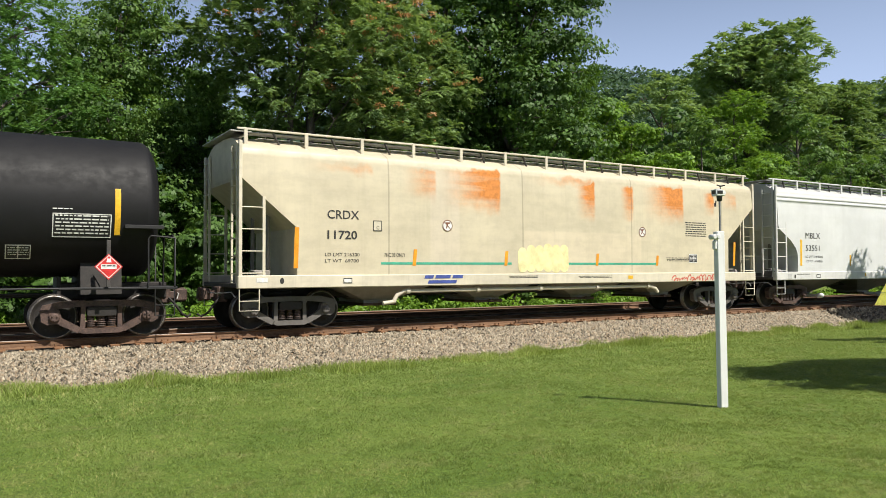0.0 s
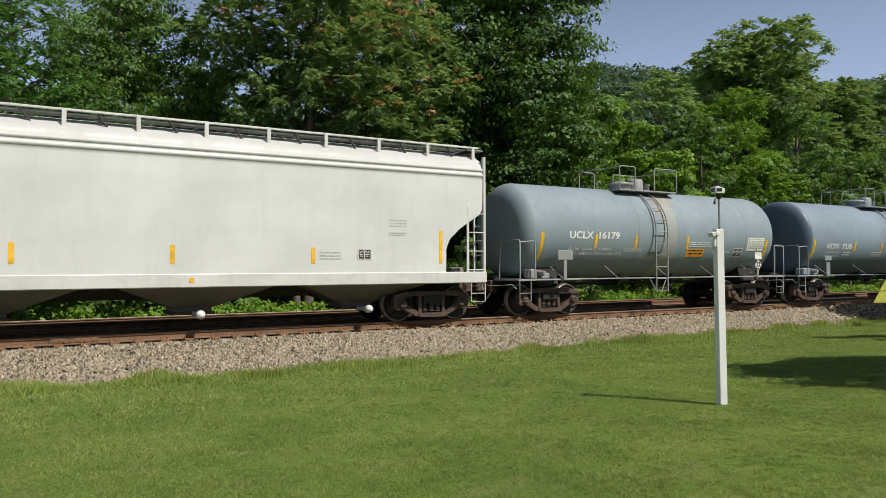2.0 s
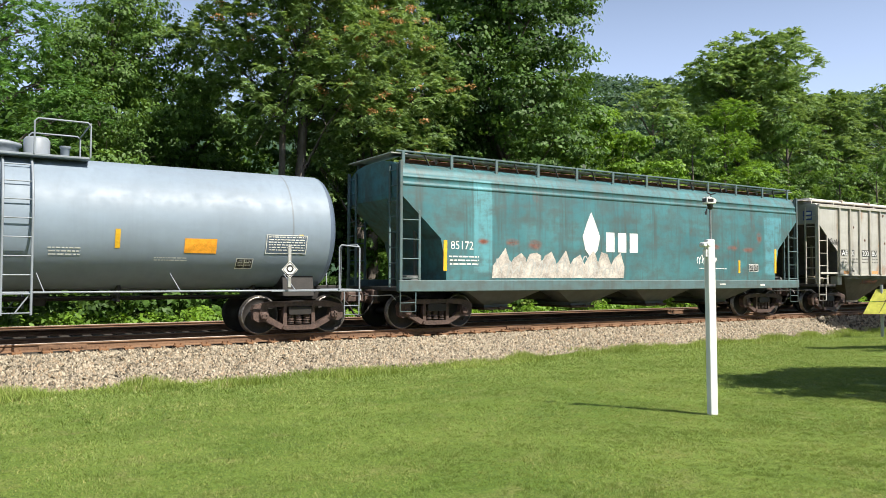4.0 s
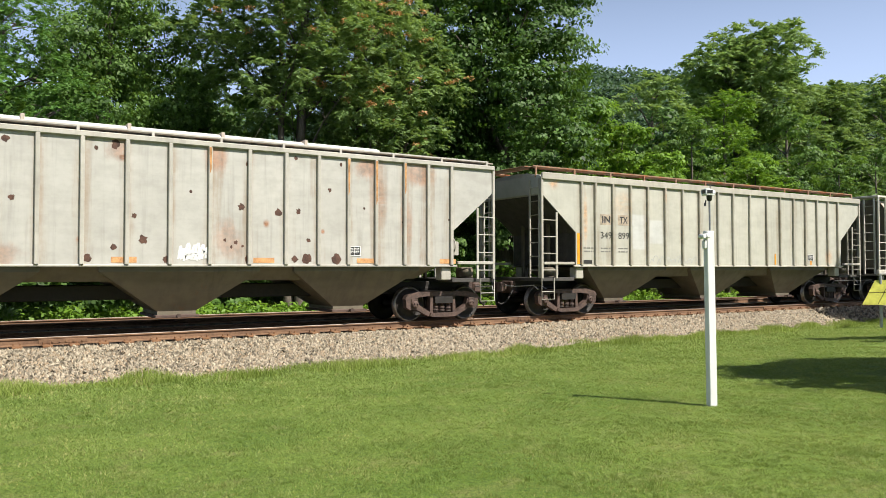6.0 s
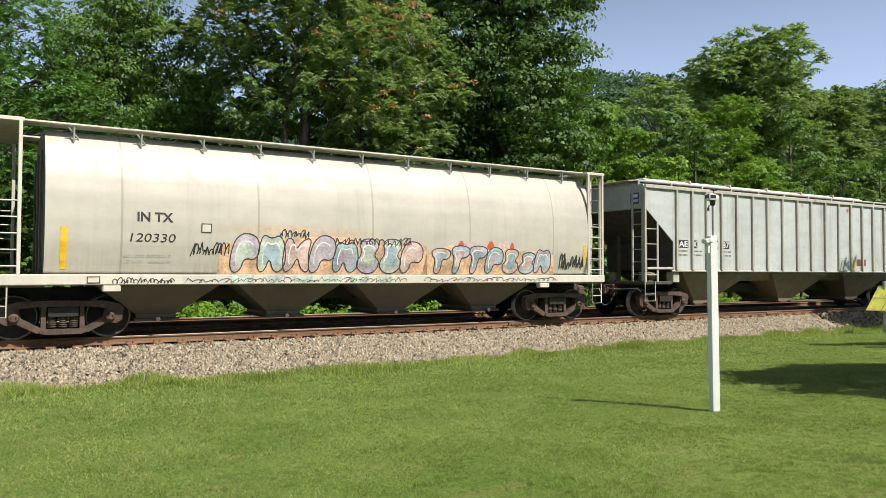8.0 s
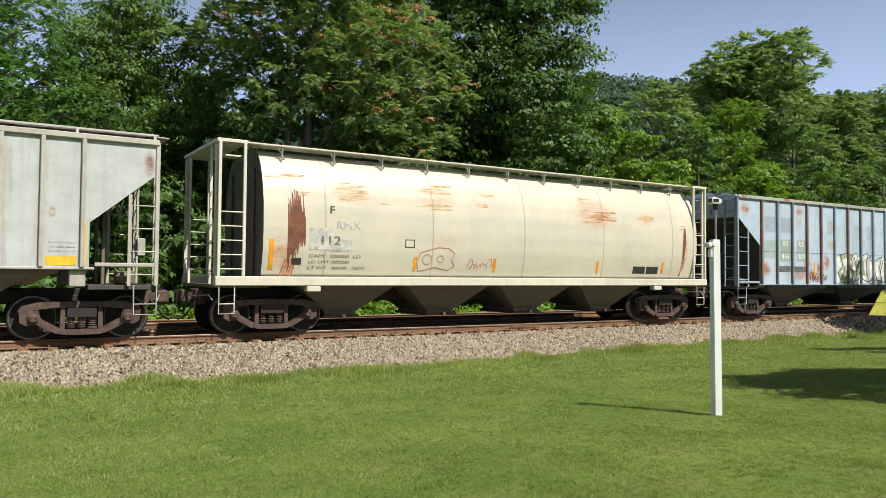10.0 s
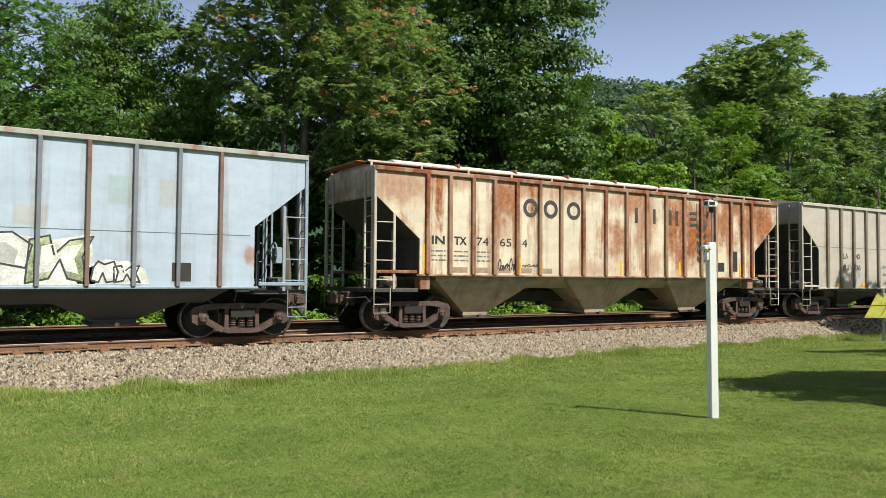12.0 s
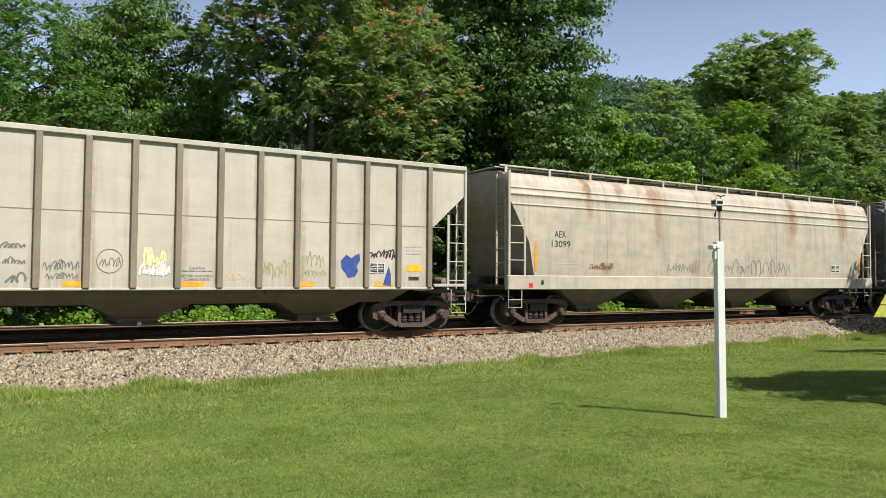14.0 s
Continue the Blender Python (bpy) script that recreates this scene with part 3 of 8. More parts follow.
def stripe(parent, x, z0, z1, side, w=0.10, material=None, off=0.007, lean=0.0):
    mark("reflector", [[(x - w / 2, z0), (x + w / 2, z0), (x + w / 2 + lean, z1), (x - w / 2 + lean, z1)]], material or AMBER, parent, side, off, "yellow reflective strip")


def bars(parent, x, z, w, h, rows, material, side, off=0.006, seed=1, name="small_lettering", thin=0.4):
    """Writing too small to read: rows of short bars; z is the top."""
    rng = random.Random(seed)
    polys = []
    for i in range(rows):
        zt = z - i * h / rows
        zb = zt - h / rows * thin
        a = x + (rng.random() * 0.04 * w if i else 0)
        while a < x + w:
            b = min(x + w, a + rng.uniform(0.5, 2.2) * h / rows)
            polys.append(rect(a, b, zb, zt))
            a = b + 0.35 * h / rows
    tagged(mark(name, polys, material, parent, side, off, "small stencilled lines"), kind="stuff")


def ring_shape(x, z, r0, r1, n=24, sx=1.0):
    out = []
    for k in range(n):
        a, b = k * math.tau / n, (k + 1) * math.tau / n
        out.append([(x + sx * r * math.cos(u), z + r * math.sin(u)) for r, u in ((r0, a), (r1, a), (r1, b), (r0, b))])
    return out


def stroke(points, w):
    """A brush line of (x, z) points as quads."""
    out = []
    for (x0, z0), (x1, z1) in zip(points, points[1:]):
        d = Vector((x1 - x0, z1 - z0))
        if d.length < 1e-6:
            continue
        d = d.normalized()
        n = Vector((-d.y, d.x)) * w / 2
        e = d * w * 0.3
        out.append([(x0 - e.x + n.x, z0 - e.y + n.y), (x0 - e.x - n.x, z0 - e.y - n.y), (x1 + e.x - n.x, z1 + e.y - n.y), (x1 + e.x + n.x, z1 + e.y + n.y)])
    return out


def scrawl(parent, x0, x1, z0, z1, material, side, count, seed, w=0.02, off=0.006, name="scrawl"):
    """Loose spray or marker scribble that spells nothing."""
    rng = random.Random(seed)
    count = int(count * 1.5)
    step, h = (x1 - x0) / count, z1 - z0
    curve, polys, lift = [], [], rng.random() * 6
    for i in range(count):   # a running hand: loops and zigzags of uneven height, with a gap now and then
        tall, foot, sharp, lean = rng.uniform(0.45, 1.0), rng.uniform(0.0, 0.25), rng.random() < 0.55, rng.uniform(-0.3, 1.3)
        for k in range(9):
            u = k / 9
            zz = foot + (tall - foot) * (1 - abs(2 * u - 1) if sharp else 0.5 - 0.5 * math.cos(math.tau * u))
            xx = i + u * 1.1 + (0.0 if sharp else -0.38 * math.sin(math.tau * u)) + lean * zz
            curve.append((x0 + step * min(max(xx, -0.3), count + 0.5), z0 + h * (zz * 0.9 + 0.05 * math.sin(lift + i))))
        if rng.random() < 0.25:
            polys += stroke(curve, w)
            curve = []
    polys += stroke(curve, w)
    mark(name, polys, material, parent, side, off, "loose spray-paint scribble")


def rust_spots(parent, spots, material, side, seed=1, off=0.003):
    """Ragged spots of rust where the paint has blown: (x, z, radius)."""
    rng = random.Random(seed)
    for x, z, r in spots:
        pts = [(x + r * f * math.cos(u) * 0.9, z + r * f * math.sin(u)) for u, f in ((k * math.tau / 13, rng.uniform(0.65, 1.15)) for k in range(13))]
        mark("rust_spot", [pts], material, parent, side, off)


def rubs(parent, x0, x1, z0, z1, count, material, side, seed=1, off=0.003):
    """Long thin streaks of rust rubbed along a side."""
    rng = random.Random(seed)
    polys = []
    for k in range(count):
        z = z0 + (z1 - z0) * (k + rng.random()) / count
        a = x0 + (x1 - x0) * rng.uniform(0.0, 0.45)
        b = min(x1, a + (x1 - x0) * rng.uniform(0.35, 0.9))
        t = rng.uniform(0.010, 0.040)
        low = [(a + (b - a) * f, z - t * math.sin(math.pi * f) * rng.uniform(0.5, 1.2) + 0.03 * math.sin(2.5 * f)) for f in np.linspace(0.02, 0.98, 7)]
        high = [(x, zz + t * (0.5 + rng.random())) for x, zz in low[1:-1]]
        polys.append(low + list(reversed(high)))
    mark("rust_streak", polys, material, parent, side, off)


def letters(parent, text, x, z, width, height, material, side, off=0.008, label="", bold=0.0, slant=0.0):
    """Stencilled writing with its lower left corner at (x, z)."""
    cu = bpy.data.curves.new("lettering", "FONT")
    cu.body, cu.size, cu.resolution_u, cu.offset, cu.shear = text, 1.0, 3, min(bold, 0.024), slant
    ob = bpy.data.objects.new("lettering", cu)
    scene.collection.objects.link(ob)
    me = bpy.data.meshes.new_from_object(ob.evaluated_get(bpy.context.evaluated_depsgraph_get()))
    bpy.data.objects.remove(ob)
    bpy.data.curves.remove(cu)
    bm = bmesh.new()
    bm.from_mesh(me)
    bpy.data.meshes.remove(me)
    xs, ys = [v.co.x for v in bm.verts], [v.co.y for v in bm.verts]
    x_lo, y_lo = min(xs), min(ys)
    sx, sz = width / (max(xs) - x_lo), height / (max(ys) - y_lo)
    for v in bm.verts:
        v.co = ((v.co.x - x_lo) * sx + x, (v.co.y - y_lo) * sz + z, 0)
    wrap(bm, side, off, 0.07)
    me = bpy.data.meshes.new("lettering")
    bm.to_mesh(me)
    bm.free()
    return part("lettering", me, material, parent, label or "painted letters and numbers")


def panel(parent, x0, x1, z0, z1, material, side, frame_mat=None, off=0.008, label="", name="placard"):
    p = mark(name, [rect(x0, x1, z0, z1)], material, parent, side, off, label)
    if frame_mat:
        w = 0.018
        mark("border", [rect(x0, x1, z1 - w, z1), rect(x0, x1, z0, z0 + w), rect(x0, x0 + w, z0, z1), rect(x1 - w, x1, z0, z1)], frame_mat, p, side, off + 0.004)
    return p


def test_panel(parent, x, z, side, w=0.42, h=0.30, seed=1):
    """The black maintenance stencil with white boxes."""
    p = panel(parent, x, x + w, z, z + h, BLACK, side, WHITE, label="black stencil panel with white boxes")
    bars(p, x + 0.04, z + h - 0.05, w - 0.08, h - 0.1, 4, WHITE, side, 0.013, seed)
    mark("divider", [rect(x + w * 0.48, x + w * 0.52, z, z + h)], WHITE, p, side, 0.014)


def car_base(name, x, label, group="freight cars of the train"):
    car = base(name, label, "freight car", group, pose(x, TRACK_Y, 0))
    CARS.append((car, x))
    return car


def running_gear(car, length, inset=1.42, iron=None):
    add_truck(car, inset, iron)
    add_truck(car, length - inset, iron)
    add_coupler(car, 0.0, -1)
    add_coupler(car, length, 1)
    part("centre_sill", G().box(0.05, length - 0.05, -0.30, 0.30, 0.72, 1.05, 0.02), IRON_DARK, car, "dark steel centre sill")


def chutes(car, bounds, ztop, zlow, material, hw=1.35, gate=True, hw_low=0.80, out=0.42):
    """Discharge hoppers under the body; bounds are (x0, x1) at the top."""
    for a, b in bounds:
        m = (a + b) / 2
        q = min(out, (b - a) * 0.3)
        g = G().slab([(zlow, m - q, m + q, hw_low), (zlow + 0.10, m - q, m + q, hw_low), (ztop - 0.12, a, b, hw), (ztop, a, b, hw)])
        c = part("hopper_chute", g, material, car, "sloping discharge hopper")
        if gate:
            o = G().box(m - q - 0.06, m + q + 0.06, -hw_low - 0.1, hw_low + 0.1, zlow - 0.05, zlow + 0.02, 0.01)
            o.turn([(-hw_low - 0.22, 0.03), (-hw_low - 0.10, 0.03)], (m, 0, zlow), "y", 10)
            o.turn([(-hw_low - 0.26, 0.05), (-hw_low - 0.22, 0.05)], (m, 0, zlow), "y", 12)
            part("outlet_gate", o, IRON, c)
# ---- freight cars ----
# dark steel for small parts; on the end sheets it paints in shade
DARK_STEEL = rust_iron("dark_steel", (0.030, 0.028, 0.027), (0.075, 0.068, 0.062), 0.7)


def inset_at(z, profile):
    zs, xs = [p[0] for p in profile], [p[1] for p in profile]
    return float(np.interp(z, zs, xs))


def end_set(car, L, way, z_plat, z_top, depth, material, dark, y=1.52, ladder_top=3.1, wheel=False):
    """Platform, corner posts, ladders and grab irons of one end."""
    X = (lambda a: a) if way < 0 else (lambda a: L - a)
    lo, hi = sorted((X(0.0), X(depth)))
    part("end_platform", G().box(lo, hi, -1.45, 1.45, z_plat - 0.10, z_plat, 0.01), DARK_STEEL, car, "steel end platform")
    for s in (-1, 1):
        a, b = sorted((X(0.02), X(0.10)))
        part("corner_post", G().box(a, b, s * y - 0.04, s * y + 0.04, z_plat, z_top, 0.01), material, car)
        a, b = sorted((X(0.06), X(0.60)))
        ladder(car, a, b, s * (y + 0.03), z_plat - 0.02, ladder_top, 4, material)
        a, b = sorted((X(0.04), X(0.50)))
        stirrup(car, a, b, s * (y + 0.02), z_plat, z_plat - 0.62, material)
        # end ladder, in the end's own plane
        g = G()
        x = X(0.0)
        for yy in (s * 1.45, s * 1.02):
            g.box(min(x, x - way * 0.05), max(x, x - way * 0.05), yy - 0.03, yy + 0.03, z_plat, z_top - 0.05, 0.006)
        el = part("end_ladder", g, material, car)
        for i in range(8):
            z = z_plat + 0.22 + i * 0.40
            if z < z_top - 0.1:
                part("rung", G().tube([(x, s * 1.45, z), (x, s * 1.02, z)], 0.014, 5), material, el)
    for s in (-1, 1):
        a = X(depth * 0.75)
        part("end_brace", G().box(min(a, a + 0.08), max(a, a + 0.08), s * 0.62 - 0.05, s * 0.62 + 0.05, z_plat, z_top - 1.2, 0.01), dark, car)
    if wheel:
        brake_wheel(car, X(0.12), 0.55, z_plat + 0.95, material)
    # brake gear on the platform
    g = G()
    a = X(depth * 0.5)
    g.turn([(-1.30, 0.03), (-1.28, 0.12), (-0.92, 0.13), (-0.88, 0.04)], (a, 0, z_plat + 0.16), "y", 14)
    g.box(a - 0.1, a + 0.3, -1.0, -0.72, z_plat, z_plat + 0.3, 0.02)
    part("brake_cylinder", g, dark, car, "brake cylinder and valve")


def ribbed_hopper(name, x0, L, label, skin, trim, ribs, rib_w=0.06, rib_mat=None, zb=1.50, zt=4.14, cut=1.36, cut_z=(2.42, 3.50), roof="rail",
                  roof_mat=None, lower=None, chute_mid=None, chute_half=1.7, low_z=0.36, z_plat=1.14, wheel=True, sill=True, hatch=None, iron=None, panel_side=1.52, chord_mat=None, chord_h=0.09, board_h=0.24, end_mat=None, rail_mat=None):
    car = car_base(name, x0, label)
    prof = [(zb, cut), (cut_z[0], cut), (cut_z[1], 0.06), (zt, 0.06)]
    zs = sorted({zb, 2.0, cut_z[0], *np.linspace(cut_z[0], cut_z[1], 5), 3.8, zt})
    levels = [(z, inset_at(z, prof), L - inset_at(z, prof), panel_side) for z in zs]
    levels += [(zt + 0.10, 0.06, L - 0.06, panel_side - 0.10), (zt + 0.20, 0.10, L - 0.10, 0.85), (zt + 0.24, 0.12, L - 0.12, 0.3)]
    part("body", G().slab(levels), skin, car, "ribbed steel hopper body")
    # thin dark sheets over the sloping ends: the hollow's shade put into colour
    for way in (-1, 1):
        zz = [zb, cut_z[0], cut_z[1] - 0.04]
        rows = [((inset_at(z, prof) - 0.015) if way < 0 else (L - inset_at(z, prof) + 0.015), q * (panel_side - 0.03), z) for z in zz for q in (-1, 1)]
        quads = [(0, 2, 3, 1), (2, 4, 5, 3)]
        part("end_sheet", G().add(rows, quads if way < 0 else [tuple(reversed(q)) for q in quads]), DARK_STEEL, car, "dark sheet that paints in the sloping end's shade")
    # ribs
    for i, x in enumerate(ribs):
        h0 = zb
        e = min(x, L - x)
        if e < cut:
            continue
        for s in (-1, 1):
            ya, yb = sorted((s * (panel_side - 0.01), s * (panel_side + 0.075)))
            part("rib", G().box(x - rib_w / 2, x + rib_w / 2, ya, yb, h0, zt - 0.02, 0.012), (rib_mat[i % len(rib_mat)] if isinstance(rib_mat, tuple) else rib_mat) or skin, car)
    # chords
    for s in (-1, 1):
        ya, yb = sorted((s * (panel_side - 0.02), s * (panel_side + 0.07)))
        part("top_chord", G().box(0.04, L - 0.04, ya, yb, zt - 0.03, zt + chord_h, 0.015), chord_mat or trim, car)
        if sill:
            part("side_sill", G().box(cut - 0.1, L - cut + 0.1, *sorted((s * (panel_side - 0.02), s * (panel_side + 0.04))), zb - 0.05, zb + 0.005, 0.012), trim, car)
            for a, b in ((0.1, cut - 0.1), (L - cut + 0.1, L - 0.1)):
                part("end_sill_bar", G().box(a, b, ya, yb, zb + 0.02, zb + 0.10, 0.012), trim, car)
    lower = lower or skin
    mids = chute_mid or [3.6, L * 0.493, L - 4.1]
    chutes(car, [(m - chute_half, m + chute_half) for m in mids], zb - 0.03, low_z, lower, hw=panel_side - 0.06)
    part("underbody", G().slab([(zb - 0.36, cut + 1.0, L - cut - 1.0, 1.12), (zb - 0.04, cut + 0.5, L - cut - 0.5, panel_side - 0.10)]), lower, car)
    # roof
    rm = roof_mat or trim
    if roof in ("rail", "plain_rail"):
        zr = zt + board_h
        for s in (-1, 1):
            ya, yb = sorted((s * 0.84, s * 1.16))
            wb = part("running_board", G().box(0.0, L, ya, yb, zr - 0.03, zr, 0.008), rm, car, "roof running board")
            part("running_rail", G().box(0.0, L, s * 1.20 - 0.02, s * 1.20 + 0.02, zr - 0.02, zr + 0.025, 0.008), rail_mat or rm, wb)
            n = int(L / 1.45)
            for i in range(n + 1):
                x = 0.08 + i * (L - 0.16) / n
                part("bracket", G().box(x - 0.03, x + 0.03, s * 1.24 - 0.02, s * 1.24 + 0.02, zt + 0.05, zr, 0.006), rail_mat or rm, wb)
        for xe in (0.0, L):
            part("end_walk", G().box(xe - 0.25, xe + 0.25, -1.1, 1.1, zr - 0.03, zr, 0.008), rm, car, "cross walk over the end")
    if hatch:
        a, b, hm = hatch
        g = G().prism([(-0.80, zt + 0.18), (0.80, zt + 0.18), (0.79, zt + 0.36), (0.6, zt + 0.43), (-0.6, zt + 0.43), (-0.79, zt + 0.36)], a, b, "x")
        hc = part("hatch_cover", g, hm, car, "long white trough hatch cover")
        n = int((b - a) / 2.4)
        for i in range(n):
            x = a + (i + 1) * (b - a) / (n + 1)
            part("hatch_clamp", G().box(x - 0.04, x + 0.04, -0.82, 0.82, zt + 0.2, zt + 0.46, 0.01), rm, hc)
    end_set(car, L, -1, z_plat, zt + 0.05, cut, end_mat or trim, lower, ladder_top=3.05, wheel=False)
    end_set(car, L, 1, z_plat, zt + 0.05, cut, end_mat or trim, lower, ladder_top=3.05, wheel=wheel)
    for xx in (cut + 0.05, L - cut - 0.35):
        for s in (-1, 1):
            part("jacking_pad", G().box(xx, xx + 0.3, s * 1.32 - 0.15, s * 1.32 + 0.15, z_plat - 0.04, zb - 0.05, 0.02), trim, car)
    running_gear(car, L, 1.42, iron)
    return car, flat_side(panel_side)


def round_hopper(name, x0, L, label, skin, trim, side_pts, inset, roof_top, sill_z=(1.0, 1.30), sill_hw=1.60, lower=None, chute_mid=None, chute_half=1.9,
                 low_z=0.38, rail_z=4.70, rail_y=1.30, post_step=1.45, wheel=True, iron=None, lower_flat=None, roof_mat=None):
    """A hopper with smooth bulging sides; inset gives (z, how far the body stands in from the ends)."""
    car = car_base(name, x0, label)
    side = curve_side(side_pts)
    zs = list(np.linspace(side_pts[0][0], side_pts[-1][0], 26))
    zs = sorted({*zs, *(p[0] for p in side_pts)})
    g = G()
    k = len(zs)
    ins = [inset_at(z, inset) for z in zs]
    for s in (-1, 1):   # the two sides, rounded up to the crown, then the sloping ends
        rows = [(e, s * side(z), z) for z, i in zip(zs, ins) for e in (i, L - i)]
        quads = [(2 * i, 2 * i + 1, 2 * i + 3, 2 * i + 2) for i in range(k - 1)]
        g.add(rows, quads if s < 0 else [tuple(reversed(q)) for q in quads], True)
        rows = [((i if s < 0 else L - i), y * side(z), z) for z, i in zip(zs, ins) for y in (1, -1)]
        g.add(rows, quads if s < 0 else [tuple(reversed(q)) for q in quads], False)
    for z, up in ((zs[0], False), (zs[-1], True)):
        i, h = inset_at(z, inset), side(z)
        g.add([(i, -h, z), (L - i, -h, z), (L - i, h, z), (i, h, z)], [(0, 1, 2, 3) if up else (3, 2, 1, 0)])
    body = part("body", g, skin, car, "smooth steel hopper body")
    lower = lower or skin
    for s in (-1, 1):
        ya, yb = sorted((s * (sill_hw - 0.16), s * (sill_hw + 0.02)))
        part("side_sill", G().box(0.0, L, ya, yb, sill_z[0], sill_z[1], 0.02), trim, car, "heavy side sill")
    mids = chute_mid or [L * k for k in (0.2, 0.4, 0.6, 0.8)]
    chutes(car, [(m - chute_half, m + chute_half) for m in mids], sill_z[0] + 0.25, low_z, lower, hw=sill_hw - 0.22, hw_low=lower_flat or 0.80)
    # running boards on the roof edge, on brackets
    for s in (-1, 1):
        ya, yb = sorted((s * (rail_y - 0.42), s * (rail_y - 0.06)))
        wb = part("running_board", G().box(0.05, L - 0.05, ya, yb, rail_z - 0.10, rail_z - 0.07, 0.006), GALV, car, "grated roof walkway")
        part("running_rail", G().box(0.05, L - 0.05, s * rail_y - 0.03, s * rail_y + 0.03, rail_z - 0.05, rail_z, 0.01), trim, wb)
        n = max(2, int(L / post_step))
        for i in range(n + 1):
            x = 0.25 + i * (L - 0.5) / n
            part("bracket", G().box(x - 0.045, x + 0.045, s * (rail_y + 0.03) - 0.02, s * (rail_y + 0.03) + 0.02, roof_top, rail_z - 0.01, 0.008), trim, wb)
            if i < n:
                x += (L - 0.5) / n * 0.45
                part("brace", G().tube([(x, s * (rail_y - 0.02), rail_z - 0.07), (x + 0.22, s * (rail_y - 0.10), roof_top + 0.04)], 0.028, 5), DARK_STEEL, wb)
    for xe in (0.15, L - 0.15):
        part("end_walk", G().box(xe - 0.25, xe + 0.25, -rail_y, rail_y, rail_z - 0.10, rail_z - 0.07, 0.006), GALV, car, "cross walk over the end")
    crown, high = side_pts[-1][0], rail_z - 0.13
    trough = part("hatch_trough", G().prism([(-0.92, crown - 0.16), (0.92, crown - 0.16), (0.90, high - 0.04), (0.80, high), (-0.80, high), (-0.90, high - 0.04)], 0.7, L - 0.7, "x"), roof_mat or trim, car, "long trough hatch along the roof")
    for x in np.linspace(1.5, L - 1.5, 9):
        part("hatch_clamp", G().box(x - 0.03, x + 0.03, -0.95, 0.95, high - 0.10, high + 0.02, 0.01), GALV, trough)
    end_set(car, L, -1, sill_z[0] + 0.12, roof_top + 0.1, 1.3, trim, lower, y=sill_hw - 0.04, ladder_top=3.1, wheel=False)
    end_set(car, L, 1, sill_z[0] + 0.12, roof_top + 0.1, 1.3, trim, lower, y=sill_hw - 0.04, ladder_top=3.1, wheel=wheel)
    running_gear(car, L, 1.42, iron)
    return car, side


